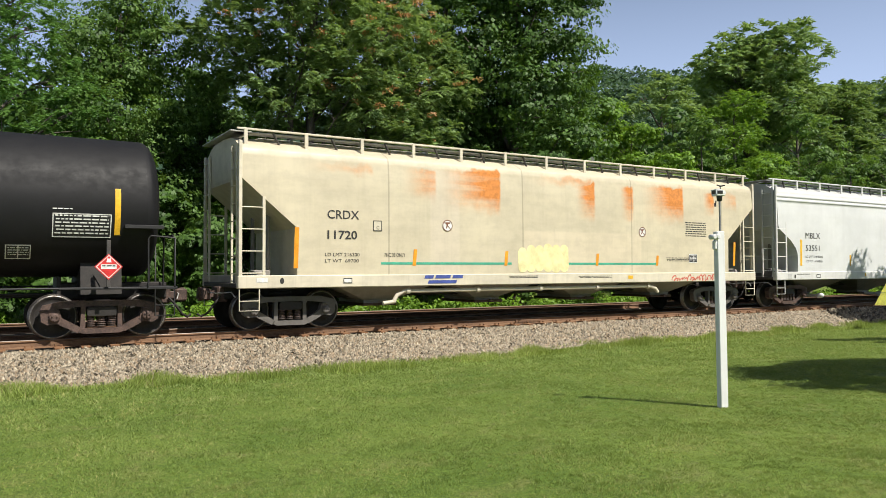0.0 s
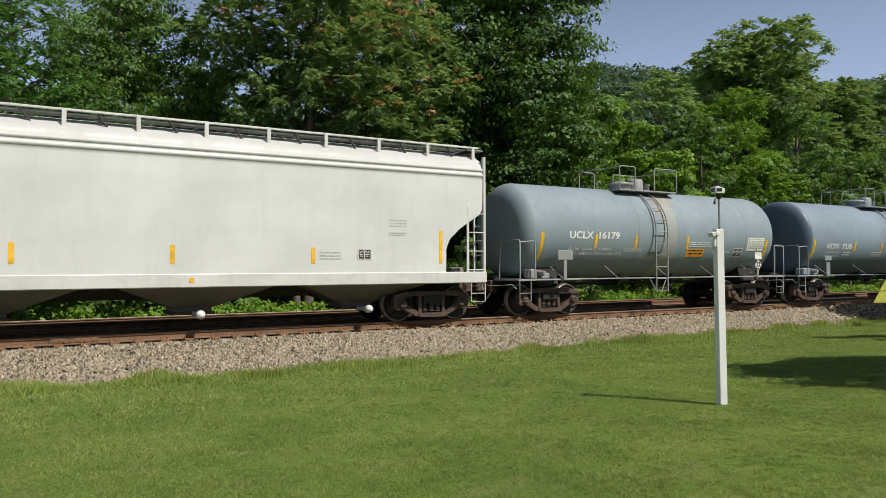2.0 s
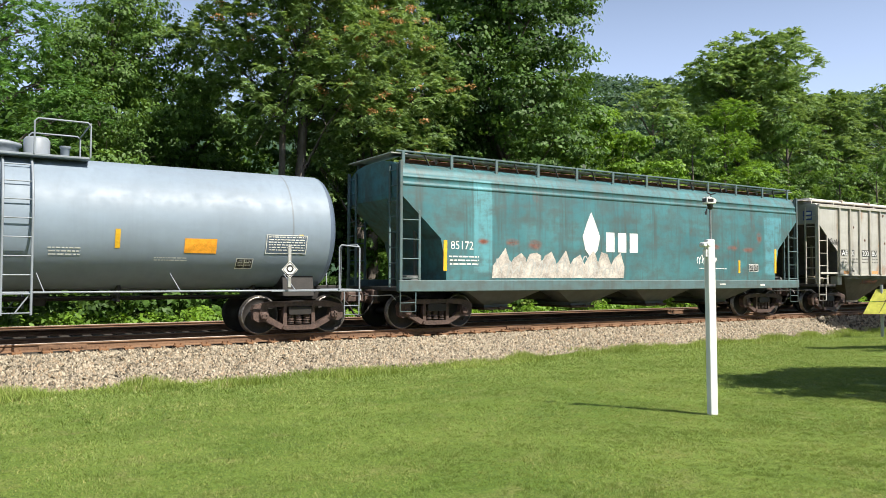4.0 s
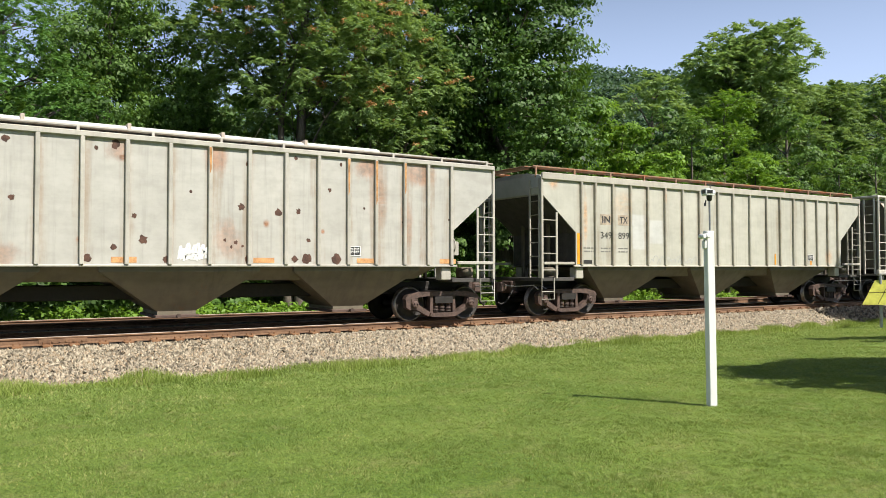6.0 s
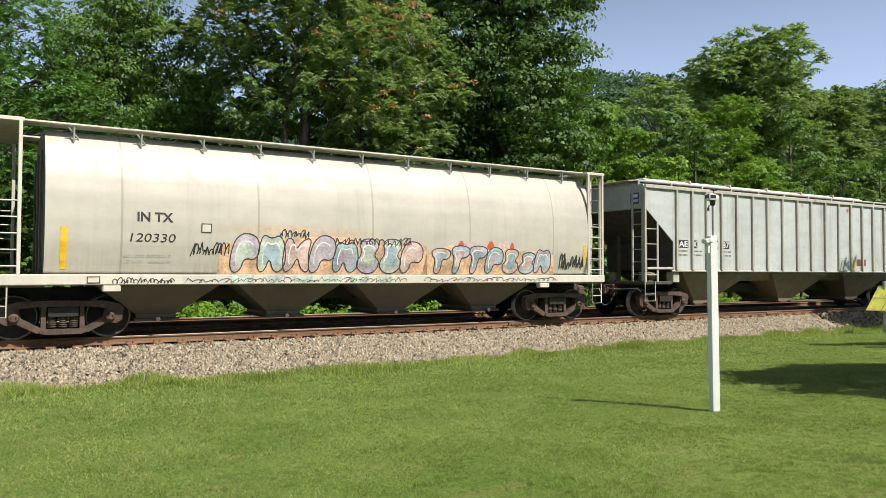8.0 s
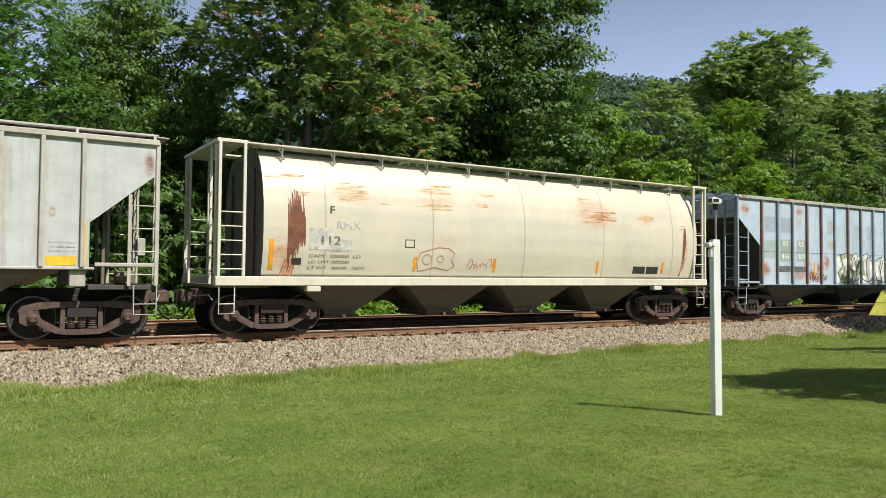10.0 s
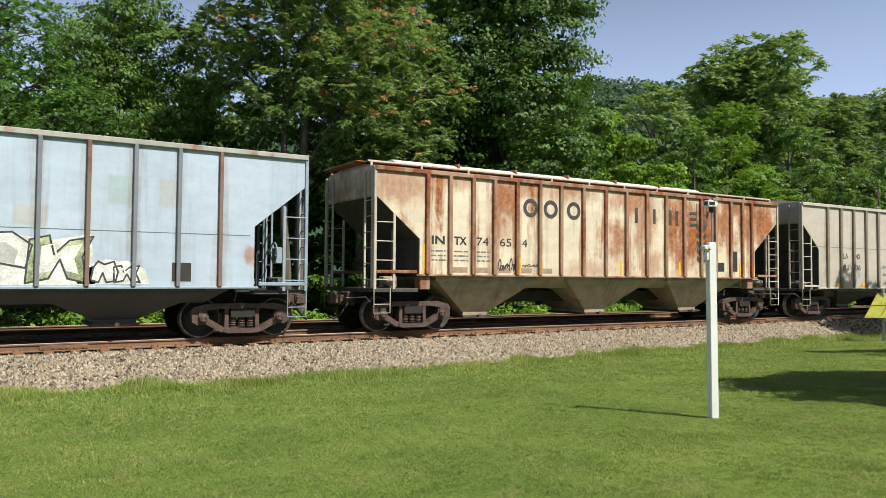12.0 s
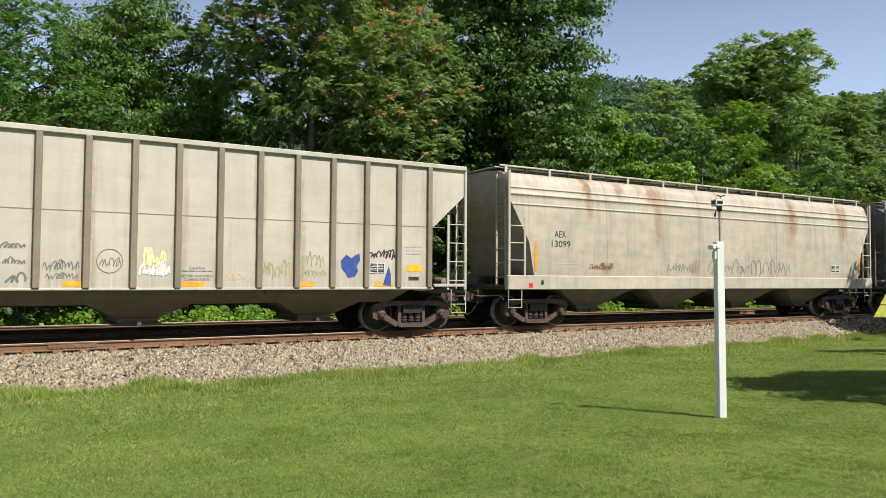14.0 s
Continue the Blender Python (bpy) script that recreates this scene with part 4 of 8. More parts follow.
def tank_car(name, x0, L, label, skin, trim, r, cz, shell, dome=0.42, head=None, iron=None, platform=None, dome_x=None, fixture=True, rust_belt=False):
    """shell: x of the two ends of the round shell."""
    car = car_base(name, x0, label)
    a, b = shell
    head = head or skin
    part("tank", G().turn([(a, r - 0.0001), (a + 0.02, r), ((a + b) / 2, r), (b - 0.02, r), (b, r - 0.0001)], (0, 0, cz), "x", 64), skin, car, "cylindrical steel tank")
    for x, s in ((a, -1), (b, 1)):
        prof = [(x, r - 0.002)] + [(x + s * dome * math.sin(u), r * (0.04 + 0.96 * math.cos(u) ** 0.48)) for u in np.linspace(0.2, 1.53, 14)]
        part("tank_head", G().turn(prof, (0, 0, cz), "x", 64), head, car, "dished tank head")
    side = lambda z: math.sqrt(max(0.01, r * r - (z - cz) ** 2))
    # frame stubs, walk rails
    for s in (-1, 1):
        part("side_rail", G().tube([(0.3, s * 1.46, 1.06), (L - 0.3, s * 1.46, 1.06)], 0.024, 6), trim, car, "long tubular hand rail")
        for x in np.linspace(a + 0.9, b - 0.9, 5):
            part("rail_bracket", G().tube([(x, s * 1.46, 1.06), (x - 0.12, s * (side(1.45) + 0.01), 1.45)], 0.013, 5), trim, car)
    for way in (-1, 1):
        X = (lambda q: q) if way < 0 else (lambda q: L - q)
        lo, hi = sorted((X(0.0), X(2.2)))
        part("stub_sill", G().box(lo, hi, -0.33, 0.33, 0.80, 1.16, 0.02), IRON_DARK, car)
        lo, hi = sorted((X(0.0), X(0.62)))
        part("end_platform", G().box(lo, hi, -1.50, 1.50, 1.02, 1.08, 0.01), trim, car, "steel end platform")
        lo, hi = sorted((X(1.05), X(1.85)))
        part("saddle", G().slab([(0.92, lo, hi, 1.00), (cz - r * 0.78, lo, hi, 0.90)]), IRON_DARK, car, "tank saddle over the truck")
        for s in (-1, 1):
            g = G()
            g.tube([(X(0.06), s * 1.50, 1.08), (X(0.06), s * 1.50, 2.10), (X(0.10), s * 1.42, 2.18), (X(0.10), s * 0.5, 2.18), (X(0.10), s * 0.45, 1.08)], 0.02, 6)
            g.tube([(X(0.06), s * 1.50, 2.12), (X(0.55), s * 1.50, 2.16), (X(0.60), s * 1.50, 2.10), (X(0.60), s * 1.50, 1.08)], 0.02, 6)
            part("end_handrail", g, trim, car, "bent tube handrail")
        for s in (-1, 1):
            lo, hi = sorted((X(0.06), X(0.46)))
            stirrup(car, lo, hi, s * 1.48, 1.04, 0.46, trim)
            lo, hi = sorted((X(0.1), X(2.3)))
            part("walkway", G().box(lo, hi, s * 1.36 - 0.13, s * 1.36 + 0.13, 1.03, 1.07, 0.008), trim, car)
    if fixture:
        m = dome_x or (a + b) / 2
        top = cz + r
        g = G().box(m - 1.3, m + 1.3, -0.95, 0.95, top - 0.10, top - 0.05, 0.01)
        part("top_platform", g, trim, car, "grated top platform")
        part("manway", G().turn([(top - 0.1, 0.36), (top + 0.16, 0.36), (top + 0.18, 0.42), (top + 0.24, 0.42), (top + 0.30, 0.2)], (m - 0.35, 0, 0), "z", 20), trim, car, "bolted manway cover")
        part("valve_housing", G().turn([(top - 0.1, 0.26), (top + 0.36, 0.26), (top + 0.42, 0.22), (top + 0.44, 0.1)], (m + 0.35, 0, 0), "z", 18), trim, car, "round valve housing")
        part("relief_valve", G().turn([(top - 0.1, 0.09), (top + 0.22, 0.09), (top + 0.24, 0.12), (top + 0.28, 0.12)], (m + 0.9, 0, 0), "z", 10), trim, car)
        for s in (-1, 1):
            for xa, xb in ((m - 1.3, m - 0.62), (m + 0.25, m + 1.3)):
                g = G()
                g.tube([(xa, s * 0.95, top - 0.06), (xa, s * 0.95, top + 0.62), (xa + 0.06, s * 0.95, top + 0.68), (xb - 0.06, s * 0.95, top + 0.68), (xb, s * 0.95, top + 0.62), (xb, s * 0.95, top - 0.06)], 0.02, 6)
                part("safety_rail", g, trim, car, "tube railing round the fittings")
        for xx in (m - 1.3, m + 1.3):
            part("cross_rail", G().tube([(xx, -0.95, top + 0.66), (xx, 0.95, top + 0.66)], 0.018, 6), trim, car)
        for s in (-1, 1):
            g = G()
            xs = (m - 0.30, m + 0.22)
            pts = [(x, [(s * (side(z) + 0.10), z) for z in np.linspace(top - 0.14, cz - 0.25, 12)]) for x in xs]
            for x, row in pts:
                g.tube([(x, y, z) for y, z in row] + [(x, s * (r + 0.08), 0.62)], 0.026, 6)
            g.tube([(xs[0] - 0.25, s * 1.46, 1.06), (xs[0], s * (r + 0.08), 0.62)], 0.02, 5)
            g.tube([(xs[1] + 0.0, s * 1.46, 1.06), (xs[1] - 0.28, s * (r + 0.08), 0.66)], 0.016, 5)
            lad = part("ladder", g, trim, car, "side ladder bent over the tank")
            for z in np.linspace(0.66, top - 0.3, 9):
                y = s * (side(z) + 0.10) if z > cz - 0.25 else s * (r + 0.08)
                part("rung", G().tube([(xs[0], y, z), (xs[1], y, z)], 0.014, 5), trim, lad)
        part("outlet", G().turn([(cz - r - 0.35, 0.12), (cz - r - 0.1, 0.2), (cz - r + 0.1, 0.25)], ((a + b) / 2, 0, 0), "z", 14), IRON_DARK, car, "bottom outlet valve")
    # piping below
    g = G()
    for k, z in ((0.3, 0.86), (-0.2, 0.92)):
        g.tube([(1.9, k, z), (L - 1.9, k, z)], 0.03, 5)
    for x in np.linspace(a + 1.6, b - 1.6, 4):
        g.box(x - 0.04, x + 0.04, -0.5, 0.5, 0.82, 1.3, 0.01)
    part("brake_rigging", g, IRON_DARK, car)
    add_truck(car, 1.45, iron)
    add_truck(car, L - 1.45, iron)
    add_coupler(car, 0.0, -1)
    add_coupler(car, L, 1)
    return car, side


def hazard_diamond(parent, x, z, side, red=True, s=0.27):
    pole = part("placard_holder", G().box(x - 0.04, x + 0.04, -1.60, -1.55, z - 0.42, z + 0.55, 0.01), DARK_STEEL if red else GALV, parent)
    m = HAZ_RED if red else WHITE
    d = mark("hazard_placard", [[(x - s, z), (x, z - s), (x + s, z), (x, z + s)]], m, pole, flat_side(1.61), 0.0, "diamond hazard placard", 9)
    q = s * 0.90
    mark("placard_line", [[(x - q, z), (x - q + 0.02, z), (x, z - q + 0.02), (x, z - q)], [(x + q, z), (x, z - q), (x, z - q + 0.02), (x + q - 0.02, z)],
                          [(x - q, z), (x, z + q), (x, z + q - 0.02), (x - q + 0.02, z)], [(x + q, z), (x + q - 0.02, z), (x, z + q - 0.02), (x, z + q)]], WHITE if red else BLACK, d, flat_side(1.61), 0.004, "", 9)
    if red:
        mark("number_panel", [rect(x - s * 0.55, x + s * 0.55, z - s * 0.18, z + s * 0.18)], WHITE, d, flat_side(1.61), 0.005, "", 9)
        bars(d, x - s * 0.45, z + s * 0.12, s * 0.9, s * 0.24, 1, BLACK, flat_side(1.61), 0.009, 3)
        mark("flame", [[(x - 0.05, z + 0.09), (x + 0.05, z + 0.09), (x + 0.03, z + 0.19), (x, z + 0.15), (x - 0.02, z + 0.20)]], WHITE, d, flat_side(1.61), 0.005, "", 9)
    else:
        mark("symbol", ring_shape(x, z + 0.02, 0.05, 0.09, 12) + [rect(x - 0.1, x + 0.1, z - 0.13, z - 0.11)], BLACK, d, flat_side(1.61), 0.005, "", 9)


HAZ_RED = plain("placard_red", (0.62, 0.03, 0.03), 0.45)
GREEN = plain("green_stripe", (0.06, 0.36, 0.24), 0.5)
BLUE = plain("blue_lettering", (0.05, 0.08, 0.30), 0.55)
RED = plain("red_spray", (0.55, 0.09, 0.06), 0.6)
LEMON = plain("pale_yellow_spray", (0.76, 0.69, 0.36), 0.6, vary=0.12)
OUTLINE = plain("dark_spray_outline", (0.05, 0.05, 0.06), 0.6, vary=0.3)
OCHRE = plain("ochre_spray", (0.60, 0.50, 0.22), 0.6)
ORANGE_SIGN = plain("orange_panel", (0.85, 0.36, 0.03), 0.5)
GREY_PATCH = plain("grey_patch", (0.42, 0.42, 0.40), 0.6)
CREAM_PATCH = plain("pale_patch", (0.70, 0.70, 0.66), 0.6)
ROYAL = plain("blue_spray", (0.03, 0.07, 0.30), 0.55)
ORANGE_RUST = plain("orange_rust_stain", (0.46, 0.24, 0.10), 0.8, vary=0.3)
PALE_RUST = plain("pale_rust_stain", (0.55, 0.37, 0.20), 0.75, vary=0.25)
RED_RUST = plain("red_rust_stain", (0.44, 0.20, 0.10), 0.8, vary=0.3)
BROWN = rust_iron("brown_rust_patch", (0.10, 0.035, 0.018), (0.22, 0.09, 0.045), 0.85)


# letter-like shapes that spell nothing, in a unit square
SPRAY_FORMS = [
    [(0.0, 0.1), (0.3, 0.0), (0.42, 0.45), (0.6, 0.0), (0.95, 0.08), (1.0, 0.5), (0.8, 1.0), (0.45, 0.85), (0.2, 1.0), (0.05, 0.7)],
    [(0.05, 0.0), (0.4, 0.05), (0.45, 0.4), (0.9, 0.3), (1.0, 0.75), (0.7, 1.0), (0.2, 0.95), (0.0, 0.5)],
    [(0.0, 0.3), (0.25, 0.0), (0.8, 0.0), (1.0, 0.35), (0.7, 0.5), (1.0, 0.8), (0.65, 1.0), (0.1, 0.9), (0.3, 0.55)],
    [(0.1, 0.0), (0.45, 0.0), (0.5, 0.6), (0.75, 0.55), (0.98, 0.75), (0.85, 1.0), (0.05, 1.0), (0.0, 0.72), (0.2, 0.6)],
    [(0.0, 0.0), (0.35, 0.1), (0.5, 0.5), (0.65, 0.1), (1.0, 0.0), (0.85, 0.55), (1.0, 1.0), (0.62, 0.9), (0.4, 0.6), (0.3, 1.0), (0.0, 0.9)],
]


def rounded(p, times=2):
    """Cuts the corners of a closed outline."""
    for _ in range(times):
        p = [q for (ax, az), (bx, bz) in zip(p, p[1:] + p[:1]) for q in ((ax * 0.72 + bx * 0.28, az * 0.72 + bz * 0.28), (ax * 0.28 + bx * 0.72, az * 0.28 + bz * 0.72))]
    return p


def spray_piece(car, side, rng, x0, count, w, z0, z1, colours, drop=0.0, soft=0, line=0.034):
    """A row of sprayed, outlined shapes; the first colour is the ground."""
    back = [(x0 - 0.25, z0), (x0 + count * w * 0.5, z0 - 0.01), (x0 + count * w + 0.25, z0), (x0 + count * w + 0.15, z1 - 0.2)]
    back += [(x0 + count * w * k, z1 - 0.02 - drop * k + rng.uniform(-0.1, 0.08)) for k in (0.9, 0.75, 0.6, 0.45, 0.3, 0.15)] + [(x0 - 0.2, z1 - 0.25)]
    mark("spray_ground", [back], colours[0], car, side, 0.0045, "soft sprayed background")
    for i in range(count):
        f = SPRAY_FORMS[rng.randrange(len(SPRAY_FORMS))]
        lean, top = rng.uniform(-0.2, 0.25), z1 - rng.uniform(0.0, 0.16) - drop * i / count
        p = [(x0 + (i + a * 1.12 + lean * b * 0.4) * w, z0 + 0.03 + (top - z0) * b) for a, b in f]
        p = rounded(p, soft)
        mid = (sum(a for a, b in p) / len(p), sum(b for a, b in p) / len(p))
        mark("spray_shape", [p], colours[1 + i % (len(colours) - 1)], car, side, 0.007 + 0.0003 * i, "spray-painted shape with dark outline")
        mark("spray_outline", stroke(p + p[:1], line), OUTLINE, car, side, 0.0105 + 0.0003 * i)
        inner = [(mid[0] + (a - mid[0]) * 0.62, mid[1] + (b - mid[1]) * 0.62) for a, b in p]
        mark("spray_shade", [inner], colours[1 + (i * 3 + 1) % (len(colours) - 1)], car, side, 0.0090 + 0.0003 * i)
        mark("spray_glint", stroke(inner[len(inner) // 2:], 0.03), CREAM_PATCH, car, side, 0.0115 + 0.0003 * i)


def build_black_tank():
    skin = paint("black_tank_paint", (0.008, 0.008, 0.009), 0.60, 0.0, 0.0, seed=1, bump=0.0, spec=0.28)
    trim = plain("black_trim", (0.014, 0.014, 0.015), 0.55)
    L = 16.6
    car, side = tank_car("tank_car", 3.55 - L, L, "glossy black tank car with a red hazard placard", skin, trim, 1.53, 2.82, (0.75, L - 0.62), 0.35, iron=IRON, fixture=True)
    k = 3.55 - L
    stripe(car, 2.34 - k, 2.16, 3.12, side, 0.11)
    panel(car, 1.13 - k, 2.22 - k, 2.10, 2.58, trim, side, CREAM_PATCH, label="framed data stencil", name="data_panel")
    bars(car, 1.17 - k, 2.55, 1.0, 0.42, 6, CREAM_PATCH, side, 0.014, 4)
    bars(car, 1.13 - k, 2.68, 0.36, 0.05, 1, WHITE, side, 0.01, 5)
    test_panel(car, 0.32 - k, 1.66, side, 0.45, 0.28)
    hazard_diamond(car, 2.16 - k, 1.50, side)
    part("safety_bar", G().box(L - 1.08, L - 0.30, -1.56, -1.44, 2.30, 2.38, 0.01), trim, car)


def build_tan_hopper():
    smears = [(7.26, 4.14, 2.1, 1.35, 1.0), (5.2, 4.06, 1.1, 1.0, 0.5), (10.72, 4.0, 0.8, 1.25, 1.0), (12.30, 3.98, 0.6, 1.2, 0.95), (14.55, 4.10, 2.0, 1.35, 1.0), (16.05, 4.0, 0.6, 0.9, 0.7), (17.2, 4.0, 0.9, 0.7, 0.4), (10.6, 4.12, 2.6, 0.35, 0.45), (3.4, 4.05, 2.0, 0.4, 0.3)]
    skin = paint("tan_hopper_paint", (0.555, 0.495, 0.360), 0.5, 0.24, 0.10, 0, smears=smears, rust_col=(0.50, 0.185, 0.040), patches=[(8.05, 12.6, 1.3, 2.5, (0.66, 0.57, 0.42), 0.5), (5.0, 5.9, 1.3, 4.0, (0.60, 0.53, 0.42), 0.6)], ring=2.1, seed=2)
    trim = paint("tan_trim_paint", (0.60, 0.55, 0.43), 0.5, 0.3, 0.2, seed=3)
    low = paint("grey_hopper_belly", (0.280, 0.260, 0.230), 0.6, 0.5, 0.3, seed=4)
    pts = [(1.28, 1.585), (2.4, 1.59), (3.6, 1.58), (4.08, 1.555), (4.20, 1.52), (4.27, 1.42), (4.45, 1.08), (4.53, 0.8), (4.56, 0.4)]
    L = 18.12
    car, side = round_hopper("covered_hopper", 4.82, L, "tan covered hopper car with orange rust stains along its upper side", skin, trim, pts,
                             [(1.28, 1.40), (2.40, 1.40), (3.52, 0.08), (4.5, 0.06)], 4.26, lower=low, chute_mid=[3.9, 7.3, 10.8, 14.2], chute_half=1.65, low_z=0.55, iron=plain("silver_truck", (0.12, 0.11, 0.10), 0.6))
    letters(car, "CRDX", 2.15, 2.65, 0.83, 0.21, BLACK, side, bold=0.008)
    letters(car, "11720", 2.15, 2.16, 0.78, 0.21, BLACK, side, bold=0.02)
    letters(car, "LD LMT 216300", 2.09, 1.75, 0.90, 0.08, BLACK, side)
    letters(car, "LT WT  69700", 2.09, 1.60, 0.88, 0.08, BLACK, side)
    letters(car, "FHC 03 ONLY", 3.68, 1.74, 0.58, 0.10, BLACK, side)
    panel(car, 3.36, 3.60, 2.38, 2.64, trim, side, BLACK, label="small framed stencil")
    letters(car, "C", 3.45, 2.42, 0.07, 0.09, BLACK, side, 0.014)
    for x in (5.52, 12.65):
        mark("warning_disc", ring_shape(x, 2.57, 0.0, 0.14, 20), WHITE, car, side, 0.006, "no-hammering warning disc")
        mark("warning_ring", ring_shape(x, 2.57, 0.132, 0.152, 24) + [[(x - 0.10, 2.658), (x - 0.085, 2.672), (x + 0.10, 2.482), (x + 0.085, 2.468)]], BROWN, car, side, 0.012)
        mark("hammer", [[(x - 0.06, 2.50), (x - 0.03, 2.49), (x + 0.03, 2.64), (x + 0.0, 2.65)], rect(x - 0.05, x + 0.07, 2.62, 2.66)], BROWN, car, side, 0.010)
    mark("green_stripe", [rect(3.58, 7.60, 1.55, 1.61), rect(9.62, 13.30, 1.55, 1.61)], GREEN, car, side, 0.006, "thin green line")
    stripe(car, 1.36, 1.46, 2.42, side, 0.11, ORANGE, lean=0.03)
    for x, h in ((4.52, 0.42), (7.40, 0.40), (10.75, 0.36), (13.28, 0.32), (17.0, 0.8)):
        stripe(car, x, 1.52, 1.52 + h, side, 0.10, ORANGE, lean=0.04)
    rng = random.Random(4)
    for i in range(6):   # six rounded blobs of spray side by side
        x, r, low, top = 7.98 + i * 0.30, 0.168, 1.34 + rng.uniform(-0.03, 0.05), 2.06 + 0.02 * i + rng.uniform(-0.04, 0.06)
        blob = [(x + r * math.cos(u) * rng.uniform(0.9, 1.05), (top - r if math.sin(u) > 0 else low + r) + r * math.sin(u)) for u in np.linspace(0, math.tau, 18, endpoint=False)]
        mark("spray_patch", [blob], LEMON, car, side, 0.008 + 0.0006 * (i % 2), "rounded blob of pale yellow spray paint")
    for k, (x0, x1, z0) in enumerate(((4.80, 5.06, 1.19), (5.12, 5.58, 1.19), (5.64, 5.96, 1.19), (4.90, 5.76, 1.06))):
        mark("blue_wording", [[(x0, z0), (x1, z0), (x1 + 0.03, z0 + 0.085), (x0 + 0.03, z0 + 0.085)]], BLUE, car, flat_side(1.62), 0.006, "slanting blue bar of sill wording")
    scrawl(car, 13.9, 16.1, 1.03, 1.27, RED, flat_side(1.62), 12, 5, 0.03, name="red_scribble")
    bars(car, 14.6, 2.94, 1.0, 0.50, 7, BLACK, side, 0.006, 6)
    bars(car, 13.7, 1.78, 1.2, 0.14, 3, BLACK, side, 0.006, 7)
    test_panel(car, 14.75, 1.62, side, 0.40, 0.28)
    mark("sill_mark", [rect(0.42, 0.68, 1.14, 1.24)], CREAM_PATCH, car, flat_side(1.62), 0.006)
    mark("sill_hole", ring_shape(1.02, 1.17, 0, 0.07, 14, 0.7), BLACK, car, flat_side(1.62), 0.006)
    panel(car, 2.55, 2.78, 1.10, 1.22, CREAM_PATCH, flat_side(1.62), BLACK)
    bars(car, 7.5, 1.24, 1.0, 0.08, 2, BLACK, flat_side(1.62), 0.006, 8)
    bars(car, 10.0, 1.22, 1.3, 0.08, 2, BLACK, flat_side(1.62), 0.006, 9)
    mark("yellow_label", [rect(12.0, 12.2, 1.12, 1.22)], AMBER, car, flat_side(1.62), 0.006)
    g = G().tube([(4.0, -1.45, 0.62), (4.1, -1.45, 0.78), (4.3, -1.45, 0.88), (13.1, -1.45, 0.88), (13.35, -1.45, 0.80), (13.45, -1.45, 0.68)], 0.055, 8)
    g.tube([(3.7, -1.45, 0.58), (4.05, -1.45, 0.62)], 0.05, 8)
    pipe = part("unloading_pipe", g, trim, car, "pale pneumatic unloading pipe")
    for x in np.linspace(4.4, 13.0, 5):
        part("pipe_clamp", G().turn([(-0.05, 0.085), (0.05, 0.085)], (x, -1.45, 0.88), "x", 10), trim, pipe)


